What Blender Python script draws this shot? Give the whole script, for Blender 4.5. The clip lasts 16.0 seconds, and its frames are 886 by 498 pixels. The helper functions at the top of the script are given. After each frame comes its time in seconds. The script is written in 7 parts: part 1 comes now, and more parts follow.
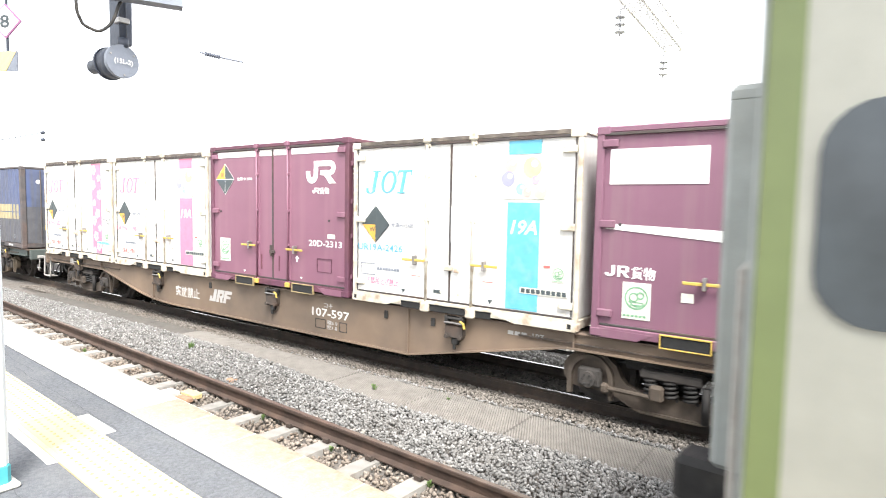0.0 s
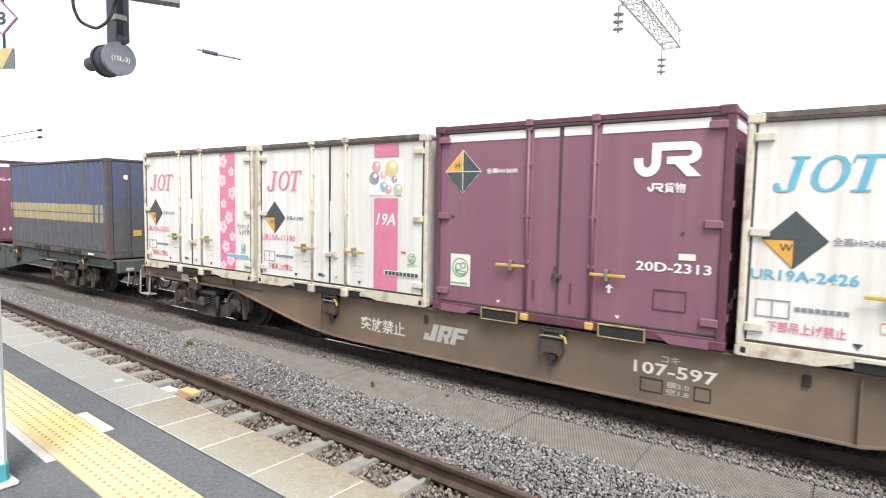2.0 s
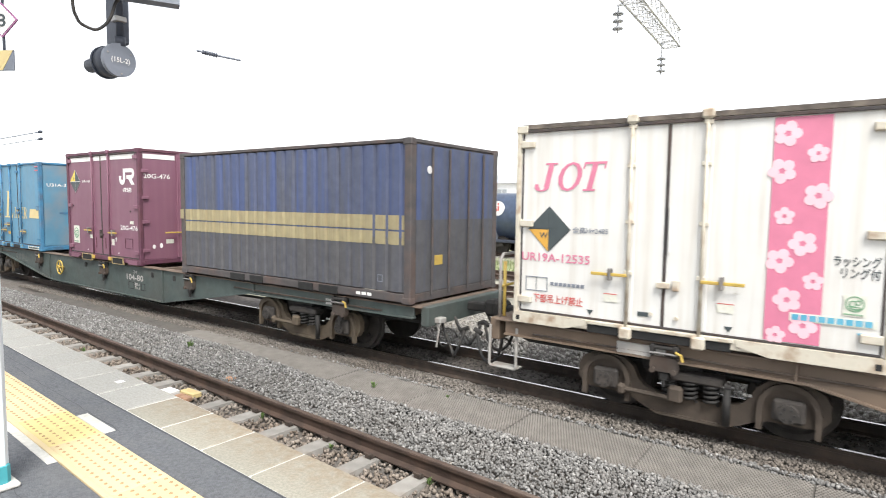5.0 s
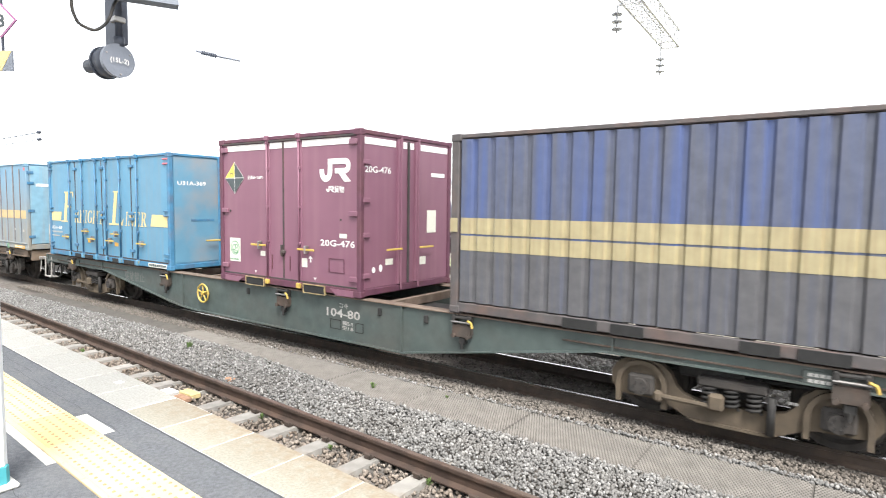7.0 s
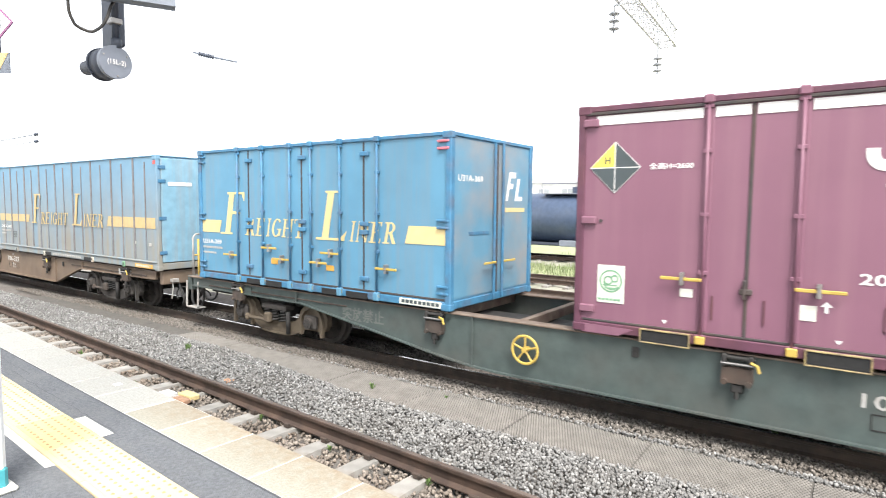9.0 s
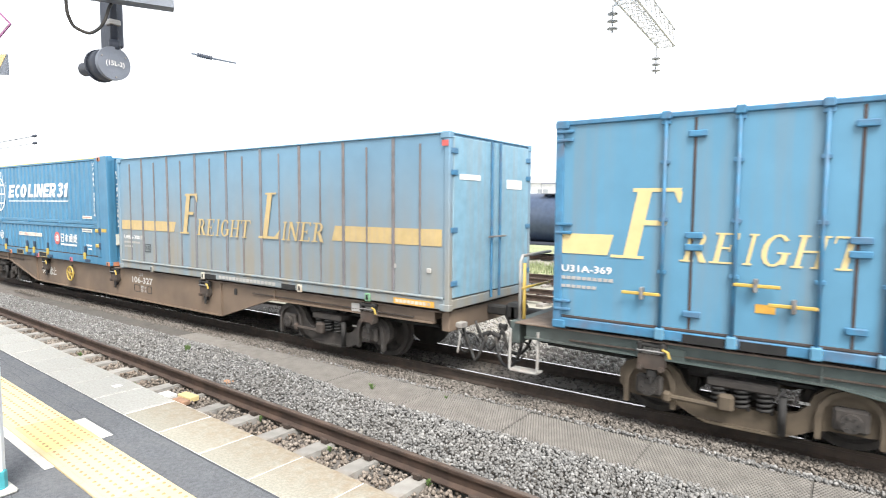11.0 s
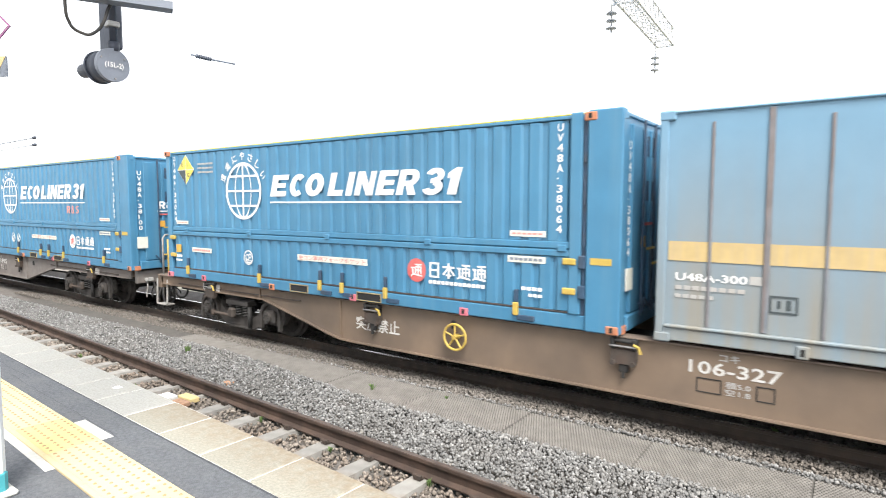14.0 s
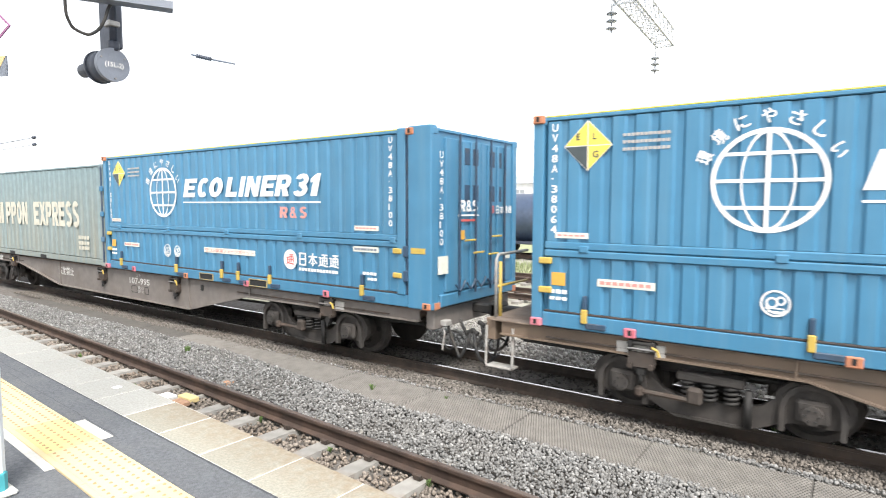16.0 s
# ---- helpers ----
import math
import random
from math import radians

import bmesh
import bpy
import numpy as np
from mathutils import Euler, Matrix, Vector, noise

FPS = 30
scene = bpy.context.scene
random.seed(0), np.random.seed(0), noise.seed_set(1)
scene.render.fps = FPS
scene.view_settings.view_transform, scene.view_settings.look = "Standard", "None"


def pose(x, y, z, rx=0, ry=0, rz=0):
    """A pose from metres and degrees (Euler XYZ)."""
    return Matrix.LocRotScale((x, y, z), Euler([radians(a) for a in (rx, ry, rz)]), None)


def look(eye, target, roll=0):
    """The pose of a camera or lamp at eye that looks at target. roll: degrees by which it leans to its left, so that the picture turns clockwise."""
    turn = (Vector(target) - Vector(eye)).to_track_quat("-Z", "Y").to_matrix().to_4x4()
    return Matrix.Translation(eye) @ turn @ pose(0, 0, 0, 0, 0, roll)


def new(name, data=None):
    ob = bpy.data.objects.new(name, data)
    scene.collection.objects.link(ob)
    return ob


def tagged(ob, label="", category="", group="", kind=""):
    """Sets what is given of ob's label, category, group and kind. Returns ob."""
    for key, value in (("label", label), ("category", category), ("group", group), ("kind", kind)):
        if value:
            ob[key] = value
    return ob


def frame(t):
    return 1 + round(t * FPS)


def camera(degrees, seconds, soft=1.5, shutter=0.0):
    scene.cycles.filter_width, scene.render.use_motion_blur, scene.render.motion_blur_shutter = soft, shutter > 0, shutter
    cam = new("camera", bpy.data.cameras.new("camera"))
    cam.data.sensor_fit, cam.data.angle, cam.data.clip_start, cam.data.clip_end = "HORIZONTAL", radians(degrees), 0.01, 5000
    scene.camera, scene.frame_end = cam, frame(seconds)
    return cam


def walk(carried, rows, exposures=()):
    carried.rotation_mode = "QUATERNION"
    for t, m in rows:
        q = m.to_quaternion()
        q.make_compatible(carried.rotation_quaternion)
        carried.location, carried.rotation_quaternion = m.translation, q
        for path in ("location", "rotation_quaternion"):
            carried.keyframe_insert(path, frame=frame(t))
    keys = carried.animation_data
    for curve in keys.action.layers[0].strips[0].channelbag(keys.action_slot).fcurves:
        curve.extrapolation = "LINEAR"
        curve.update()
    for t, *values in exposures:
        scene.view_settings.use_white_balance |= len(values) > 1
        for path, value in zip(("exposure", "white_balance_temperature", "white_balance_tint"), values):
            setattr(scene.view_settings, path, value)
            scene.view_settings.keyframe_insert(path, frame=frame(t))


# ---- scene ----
# a container train rolls past a platform, the camera is held in the hand and hardly moves
YN, YC, ZB, EYE = 6.513, 7.738, 0.934, 2.426      # near side of the boxes, train track's centre, wagon deck, eye height over the rail
NEAR_C = 3.745                                     # centre of the empty track beside the platform
PZ = 0.92                                          # platform height
LOW = -0.065                                       # rail top of the train's track against the near track
NEAR = Matrix.Translation((-4, NEAR_C, 0)) @ Matrix.Rotation(radians(-2.63), 4, "Z")     # the near track runs along the platform
TURN = Matrix.Rotation(radians(0.453), 4, "Z")


def aim(yaw, pitch, roll):
    y, p = radians(yaw), radians(pitch)
    eye = Vector((0, 0, EYE))
    way = Vector((math.sin(y) * math.cos(p), math.cos(y) * math.cos(p), math.sin(p)))
    return look(eye, eye + way, roll)


cam = camera(75.15, 16.0, soft=1.0, shutter=0.2)
walk(cam, [(t, aim(*a)) for t, a in (
    (0.0, (-35.786, -4.239, 1.062)), (0.5, (-35.644, -4.359, 1.097)), (1.0, (-35.611, -4.502, 1.071)),
    (1.5, (-35.618, -4.498, 1.037)), (2.5, (-35.615, -4.483, 0.997)), (3.0, (-35.625, -4.469, 0.93)),
    (3.5, (-35.658, -4.471, 0.84)), (4.0, (-35.670, -4.473, 0.809)), (6.5, (-35.612, -4.446, 0.796)),
    (7.0, (-35.584, -4.435, 0.78)), (7.5, (-35.530, -4.443, 0.74)), (8.0, (-35.498, -4.435, 0.62)),
    (8.5, (-35.483, -4.432, 0.551)), (9.0, (-35.428, -4.408, 0.506)), (11.5, (-35.350, -4.377, 0.27)),
    (12.0, (-35.343, -4.385, 0.214)), (13.0, (-35.340, -4.362, 0.143)), (14.0, (-35.339, -4.346, 0.105)),
    (15.0, (-35.383, -4.348, 0.108)), (16.0, (-35.331, -4.342, 0.155)))],
    exposures=((0.0, 1.9), (0.3, 1.45), (0.6, 1.13), (1.0, 1.0), (1.5, 0.98), (4.0, 0.84), (6.5, 1.42), (8.0, 1.5), (9.0, 1.5), (11.5, 1.3), (16.0, 1.3)))

# bright, thinly clouded sky
world = bpy.data.worlds.new("sky")
scene.world = world
world.use_nodes = True
wn = world.node_tree.nodes
sky = wn.new("ShaderNodeTexSky")
sky.sky_type, sky.sun_disc = "NISHITA", False
sky.sun_elevation, sky.sun_rotation = radians(55), radians(130)
sky.dust_density, sky.air_density = 1.2, 1.0
pale = wn.new("ShaderNodeHueSaturation")
pale.inputs["Saturation"].default_value = 0.16
world.node_tree.links.new(sky.outputs[0], pale.inputs["Color"])
world.node_tree.links.new(pale.outputs[0], wn["Background"].inputs[0])
wn["Background"].inputs[1].default_value = 0.15
sun = new("sun", bpy.data.lights.new("sun", "SUN"))
sun.data.energy, sun.data.angle, sun.data.color = 2.4, radians(24), (1.0, 0.97, 0.92)
sun.matrix_world = look((17, -16, 34), (0, 0, 0))


# ---- materials ----
def mat(name, col, rough=0.6, metal=0.0, var=0.18, scale=6.0, dirt=None, amount=0.35, dscale=1.2, streak=False, bump=0.15, fine=60.0, island=0.0, piece=0.0, reach=(0.45, 0.78), edge=None, fade=None):
    m = bpy.data.materials.new(name)
    m.use_nodes = True
    n, l = m.node_tree.nodes, m.node_tree.links
    b = n["Principled BSDF"]
    co = n.new("ShaderNodeTexCoord")

    def noise_at(s, stretch=None, detail=5.0):
        t = n.new("ShaderNodeTexNoise")
        t.inputs["Scale"].default_value, t.inputs["Detail"].default_value = s, detail
        if stretch:
            mp = n.new("ShaderNodeMapping")
            mp.inputs["Scale"].default_value = stretch
            l.new(co.outputs["Object"], mp.inputs["Vector"])
            l.new(mp.outputs[0], t.inputs["Vector"])
        else:
            l.new(co.outputs["Object"], t.inputs["Vector"])
        return t.outputs["Fac"]

    def ramp(fac, lo, hi):
        r = n.new("ShaderNodeMapRange")
        r.inputs["From Min"].default_value, r.inputs["From Max"].default_value = lo, hi
        l.new(fac, r.inputs["Value"])
        return r.outputs[0]

    def mix(fac, a, c):
        x = n.new("ShaderNodeMix")
        x.data_type = "RGBA"
        for sock, v in ((x.inputs["Factor"], fac), (x.inputs["A"], a), (x.inputs["B"], c)):
            if isinstance(v, (tuple, float, int)):
                sock.default_value = (*v, 1) if isinstance(v, tuple) else v
            else:
                l.new(v, sock)
        return x.outputs["Result"]

    lo, hi = tuple(c * (1 - var) for c in col), tuple(min(1, c * (1 + var)) for c in col)
    base = mix(ramp(noise_at(scale), 0.3, 0.7), lo, hi)
    if dirt:
        f = ramp(noise_at(dscale, (7, 7, 0.35) if streak else None, 8.0), *reach)
        k = n.new("ShaderNodeMath")
        k.operation = "MULTIPLY"
        l.new(f, k.inputs[0])
        k.inputs[1].default_value = amount
        amt = k.outputs[0]
        for lim, axis in ((edge, "Y"), (fade, "Z")):      # stain that gathers towards one side of the piece
            if lim:
                sep = n.new("ShaderNodeSeparateXYZ")
                l.new(co.outputs["Object"], sep.inputs[0])
                k2 = n.new("ShaderNodeMath")
                k2.operation = "MULTIPLY_ADD"
                l.new(ramp(sep.outputs[axis], *lim), k2.inputs[0])
                l.new(amt, k2.inputs[1])
                k2.inputs[2].default_value = 0.0
                if axis == "Y":
                    k3 = n.new("ShaderNodeMath")
                    k3.operation = "MULTIPLY"
                    k3.inputs[1].default_value = amount
                    l.new(ramp(sep.outputs[axis], *lim), k3.inputs[0])
                    l.new(ramp(noise_at(14.0), 0.25, 0.75), k2.inputs[1])
                    l.new(k3.outputs[0], k2.inputs[0])
                amt = k2.outputs[0]
        base = mix(amt, base, dirt)
    if island or piece:
        if island:
            g = n.new("ShaderNodeNewGeometry").outputs["Random Per Island"]
        else:
            g = n.new("ShaderNodeObjectInfo").outputs["Random"]
        r = n.new("ShaderNodeMapRange")
        r.inputs["To Min"].default_value, r.inputs["To Max"].default_value = 1 - (island or piece), 1 + (island or piece)
        l.new(g, r.inputs["Value"])
        hs = n.new("ShaderNodeHueSaturation")
        l.new(r.outputs[0], hs.inputs["Value"])
        l.new(base, hs.inputs["Color"])
        base = hs.outputs[0]
    l.new(base, b.inputs["Base Color"])
    b.inputs["Metallic"].default_value = metal
    rr = n.new("ShaderNodeMapRange")
    rr.inputs["To Min"].default_value, rr.inputs["To Max"].default_value = max(0.05, rough - 0.12), min(1, rough + 0.12)
    l.new(noise_at(scale * 3), rr.inputs["Value"])
    l.new(rr.outputs[0], b.inputs["Roughness"])
    if bump:
        bp = n.new("ShaderNodeBump")
        bp.inputs["Strength"].default_value, bp.inputs["Distance"].default_value = bump, 0.01
        l.new(noise_at(fine, None, 3.0), bp.inputs["Height"])
        l.new(bp.outputs[0], b.inputs["Normal"])
    return m


RUST, GRIME = (0.16, 0.07, 0.035), (0.09, 0.075, 0.06)
MAROON = mat("maroon_paint", (0.198, 0.088, 0.128), 0.5, var=0.05, scale=1.2, dirt=(0.26, 0.14, 0.17), amount=0.35, streak=True, dscale=1.0, bump=0.03)
MAROON_OLD = mat("faded_maroon_paint", (0.175, 0.08, 0.12), 0.6, var=0.07, scale=1.2, dirt=(0.21, 0.14, 0.15), amount=0.4, streak=True, dscale=1.2, bump=0.04)
MAROON_DARK = mat("dark_maroon_edge", (0.10, 0.035, 0.06), 0.6, dirt=RUST, amount=0.4, bump=0.1)
WHITE = mat("container_white", (0.68, 0.675, 0.65), 0.5, var=0.05, scale=2, dirt=(0.47, 0.41, 0.33), amount=0.45, streak=True, dscale=1.6, bump=0.03)
CREAM = mat("rusty_cream_frame", (0.58, 0.54, 0.45), 0.6, var=0.1, dirt=(0.24, 0.14, 0.075), amount=0.75, dscale=6, bump=0.12, reach=(0.46, 0.7))
SEAM = mat("asphalt_seam", (0.07, 0.073, 0.08), 0.9, var=0.2, bump=0.2)
ROOF_EDGE = mat("grimy_roof_edge", (0.10, 0.085, 0.072), 0.8, var=0.25, scale=12, dirt=(0.30, 0.25, 0.2), amount=0.6, dscale=5, reach=(0.5, 0.75))
GASKET = mat("door_gasket", (0.05, 0.045, 0.045), 0.8, dirt=RUST, amount=0.3, bump=0.1)
YELLOW_W = mat("worn_yellow_rim", (0.36, 0.28, 0.13), 0.6, dirt=(0.16, 0.12, 0.09), amount=0.75, dscale=7, reach=(0.4, 0.65))
YELLOW = mat("handle_yellow", (0.52, 0.37, 0.08), 0.5, dirt=RUST, amount=0.5, dscale=6)
PAINT_W = mat("white_marking", (0.80, 0.79, 0.77), 0.5, var=0.05, dirt=(0.5, 0.4, 0.35), amount=0.3, bump=0.0)
PAINT_OFF = mat("dusty_white_marking", (0.60, 0.585, 0.55), 0.6, var=0.1, scale=8, dirt=(0.33, 0.27, 0.21), amount=0.5, dscale=5, bump=0.0)
PAINT_GREY = mat("worn_grey_marking", (0.42, 0.41, 0.39), 0.6, var=0.15, dirt=(0.2, 0.14, 0.1), amount=0.5, dscale=6, bump=0.0)
PAINT_DIM = mat("rubbed_out_marking", (0.14, 0.145, 0.135), 0.7, var=0.2, dirt=(0.08, 0.09, 0.085), amount=0.6, dscale=6, bump=0.0)
CYAN = mat("cyan_marking", (0.10, 0.37, 0.52), 0.45, var=0.08, dirt=(0.4, 0.5, 0.55), amount=0.3, dscale=5, bump=0.0)
PINK = mat("pink_marking", (0.60, 0.19, 0.29), 0.45, var=0.06, bump=0.0)
PINK_PALE = mat("pale_pink_marking", (0.85, 0.52, 0.58), 0.45, var=0.05, bump=0.0)
RED = mat("red_marking", (0.55, 0.11, 0.10), 0.5, var=0.08, dirt=(0.6, 0.35, 0.32), amount=0.3, dscale=7, bump=0.0)
PALE_RED = mat("washed_red_marking", (0.60, 0.27, 0.24), 0.5, var=0.12, scale=20, bump=0.0)
SLATE = mat("dark_slate_marking", (0.055, 0.07, 0.075), 0.5, var=0.1, bump=0.0)
AMBER = mat("amber_marking", (0.62, 0.34, 0.06), 0.5, var=0.1, bump=0.0)
LEMON = mat("lemon_marking", (0.72, 0.58, 0.10), 0.5, var=0.1, bump=0.0)
GREEN_P = mat("green_sticker", (0.17, 0.33, 0.20), 0.5, var=0.2, scale=30, bump=0.0)
PAPER = mat("sticker_paper", (0.66, 0.66, 0.58), 0.5, var=0.08, scale=25, bump=0.0)
NAVY_LOW = mat("grimy_dark_grey", (0.088, 0.087, 0.093), 0.7, var=0.15, dirt=(0.06, 0.075, 0.13), amount=0.45, streak=True, dscale=1.6, bump=0.05)
# paler than the sides: the sun on the end is in the colour
GBLUE_END = mat("sunlit_blue_end_door", (0.20, 0.36, 0.46), 0.5, var=0.1, dirt=(0.28, 0.27, 0.25), amount=0.6, streak=True, dscale=1.5)
NAVY = mat("weathered_navy", (0.082, 0.09, 0.122), 0.65, var=0.15, dirt=(0.052, 0.09, 0.25), amount=0.68, dscale=0.9, streak=True, bump=0.05, reach=(0.38, 0.7))
NAVY_RAIL = mat("dull_brown_rail", (0.08, 0.072, 0.072), 0.7, dirt=RUST, amount=0.4, dscale=3)
BAND = mat("tan_band", (0.33, 0.285, 0.165), 0.6, var=0.1, dirt=(0.22, 0.15, 0.08), amount=0.5, streak=True, dscale=3, bump=0.03)
FBLUE = mat("worn_sky_blue", (0.095, 0.25, 0.375), 0.5, var=0.07, scale=2.0, dirt=(0.16, 0.225, 0.265), amount=0.75, streak=True, dscale=1.0, bump=0.04)
FBLUE_END = mat("dust_stained_blue_door", (0.105, 0.25, 0.36), 0.55, var=0.08, scale=2.0, dirt=(0.25, 0.245, 0.24), amount=0.85, dscale=1.1, bump=0.04, reach=(0.44, 0.68))
FBLUE_E = mat("blue_frame", (0.05, 0.18, 0.31), 0.55, dirt=RUST, amount=0.45, dscale=4)
GBLUE = mat("dusty_grey_blue", (0.155, 0.285, 0.395), 0.6, var=0.06, scale=2, dirt=(0.255, 0.235, 0.195), amount=0.97, streak=True, dscale=0.55, bump=0.04, reach=(0.1, 0.62), fade=(2.3, 0.5))
GRIB = mat("brown_stained_rib", (0.18, 0.155, 0.15), 0.7, var=0.2, dirt=(0.15, 0.24, 0.31), amount=0.6, streak=True, dscale=3)
GOLD = mat("golden_marking", (0.50, 0.37, 0.17), 0.5, var=0.08, dirt=(0.35, 0.3, 0.25), amount=0.4, streak=True, dscale=3, bump=0.0)
GOLD_B = mat("bright_golden_marking", (0.64, 0.51, 0.25), 0.5, var=0.06, bump=0.0)
EBLUE = mat("bright_blue_paint", (0.056, 0.193, 0.322), 0.4, var=0.08, scale=2, dirt=(0.11, 0.235, 0.33), amount=0.5, streak=True, dscale=1.2, bump=0.02)
EBLUE_D = mat("dark_blue_gear", (0.028, 0.062, 0.11), 0.6, var=0.15, dirt=GRIME, amount=0.5, dscale=4)
OLIVE = mat("faded_teal_grey", (0.195, 0.262, 0.275), 0.6, var=0.1, dirt=(0.26, 0.25, 0.20), amount=0.9, streak=True, dscale=1.0, reach=(0.25, 0.7), fade=(2.3, 0.5))
TAN_L = mat("tan_marking", (0.56, 0.53, 0.44), 0.6, var=0.1, dirt=(0.3, 0.29, 0.24), amount=0.5, dscale=4, bump=0.0)
CASTING = mat("orange_corner_casting", (0.47, 0.18, 0.09), 0.6, var=0.15, dirt=(0.35, 0.2, 0.15), amount=0.5, dscale=8)
TAN_BRICK = mat("weathered_brick", (0.36, 0.21, 0.13), 0.85, var=0.2, scale=15, dirt=(0.25, 0.2, 0.16), amount=0.5, dscale=6, bump=0.3)
CASTING_P = mat("pink_corner_casting", (0.55, 0.14, 0.18), 0.6, var=0.15, dirt=(0.35, 0.25, 0.25), amount=0.5, dscale=8)
# near-black fill, the shade inside pockets and casting holes is painted with it
HOLE = mat("pocket_shadow_paint", (0.018, 0.018, 0.018), 0.9, bump=0.0)
BROWN = mat("brown_wagon_paint", (0.178, 0.128, 0.09), 0.75, var=0.12, scale=1.5, dirt=(0.095, 0.075, 0.06), amount=0.8, dscale=0.9, bump=0.1, reach=(0.42, 0.7))
BROWN2 = mat("grey_brown_wagon_paint", (0.18, 0.16, 0.145), 0.75, var=0.12, dirt=(0.12, 0.09, 0.07), amount=0.6, dscale=1.0, bump=0.1)
WGREEN = mat("dull_green_wagon_paint", (0.065, 0.085, 0.08), 0.6, var=0.15, dirt=(0.085, 0.075, 0.065), amount=0.6, dscale=1.2, bump=0.08)
RUSTY = mat("rusty_steel_deck", (0.155, 0.118, 0.092), 0.85, var=0.25, dirt=(0.11, 0.06, 0.038), amount=0.6, dscale=5, bump=0.25)
BOGIE = mat("dusty_bogie_steel", (0.048, 0.043, 0.039), 0.85, var=0.25, dirt=(0.075, 0.06, 0.05), amount=0.6, dscale=3, bump=0.25)
BOGIE_TAN = mat("tan_dusted_bogie_steel", (0.102, 0.079, 0.054), 0.85, var=0.2, dirt=(0.06, 0.048, 0.038), amount=0.7, dscale=2.5, bump=0.2)
BOGIE_BR = mat("brown_dusted_bogie_steel", (0.075, 0.058, 0.044), 0.85, var=0.2, dirt=(0.045, 0.036, 0.03), amount=0.7, dscale=2.5, bump=0.2)
BOGIE_D = mat("brown_brake_steel", (0.06, 0.048, 0.04), 0.85, var=0.25, dirt=RUST, amount=0.25, dscale=4, bump=0.2)
BLACK = mat("black_grease", (0.022, 0.021, 0.02), 0.75, var=0.3, dirt=(0.05, 0.042, 0.035), amount=0.3, dscale=6)
STEEL = mat("worn_steel", (0.35, 0.34, 0.33), 0.45, metal=0.8, var=0.2, dirt=RUST, amount=0.3)
HAND_W = mat("pale_handrail", (0.33, 0.32, 0.30), 0.5, dirt=RUST, amount=0.4, dscale=9)
RUBBER = mat("rubber_hose", (0.03, 0.03, 0.03), 0.75, var=0.2, dirt=(0.12, 0.1, 0.08), amount=0.6, dscale=8)
RAIL_R = mat("rusty_rail", (0.058, 0.038, 0.029), 0.75, var=0.2, dirt=(0.11, 0.07, 0.05), amount=0.7, dscale=3, bump=0.2)
RAIL_D = mat("dark_oily_rail", (0.045, 0.034, 0.027), 0.7, var=0.2, dirt=(0.10, 0.065, 0.045), amount=0.5, dscale=3, bump=0.2)
RAIL_TOP = mat("polished_rail_top", (0.62, 0.60, 0.58), 0.22, metal=1.0, var=0.1, bump=0.02)
RAIL_TOPB = mat("dull_brown_rail_top", (0.22, 0.17, 0.14), 0.4, metal=0.6, var=0.2, dirt=RUST, amount=0.4)
CONCRETE = mat("sleeper_concrete", (0.31, 0.295, 0.27), 0.9, var=0.15, dirt=(0.18, 0.13, 0.09), amount=0.6, dscale=4, bump=0.3, piece=0.15)
# sleepers under the train, darkened to go with the shade in the stones
CONC_D = mat("dark_sleeper_concrete", (0.09, 0.08, 0.07), 0.9, var=0.2, dirt=(0.05, 0.04, 0.035), amount=0.6, dscale=4, bump=0.3, piece=0.15)
BED = mat("dirty_ballast_bed", (0.135, 0.122, 0.11), 0.95, var=0.35, scale=9, dirt=(0.10, 0.075, 0.055), amount=0.6, dscale=0.8, bump=1.0, fine=22)
STONE = mat("ballast_stone", (0.186, 0.182, 0.175), 0.9, var=0.18, scale=20, dirt=(0.12, 0.105, 0.09), amount=0.45, dscale=1.3, bump=0.3, fine=90, island=0.3)
STONE_W = mat("pale_ballast_stone", (0.29, 0.285, 0.275), 0.9, var=0.15, scale=20, dirt=(0.21, 0.185, 0.155), amount=0.4, dscale=1.0, bump=0.3, fine=90, island=0.22)
# far stones: the sun that falls on them is put into this colour
STONE_P = mat("sunlit_far_ballast_stone", (0.37, 0.355, 0.33), 0.9, var=0.15, scale=20, dirt=(0.33, 0.29, 0.25), amount=0.5, dscale=0.8, bump=0.3, fine=90, island=0.25)
STONE_B = mat("brown_ballast_stone", (0.225, 0.195, 0.165), 0.95, var=0.2, scale=20, dirt=(0.16, 0.10, 0.06), amount=0.6, dscale=1.6, bump=0.3, fine=90, island=0.45)
STONE_R = mat("rusty_grey_ballast_stone", (0.165, 0.148, 0.13), 0.95, var=0.2, scale=20, dirt=(0.10, 0.075, 0.055), amount=0.55, dscale=1.1, bump=0.3, fine=90, island=0.35)
# stones under the train, its shade is put into this dark colour
STONE_D = mat("shaded_ballast_stone", (0.086, 0.078, 0.07), 0.85, var=0.2, scale=20, bump=0.3, fine=90, island=0.5)
# paler than the mat: the contrast of the studs' relief is in the colour
STUD = mat("pale_mat_stud", (0.185, 0.172, 0.155), 0.9, var=0.15, bump=0.0)
MATTING = mat("ribbed_rubber_mat", (0.095, 0.087, 0.078), 0.9, var=0.15, dirt=(0.13, 0.117, 0.10), amount=0.6, dscale=2, bump=0.3)
ASPHALT = mat("platform_asphalt", (0.112, 0.118, 0.128), 0.9, var=0.26, scale=45, dirt=(0.17, 0.17, 0.17), amount=0.6, dscale=2.2, bump=0.8, fine=120)
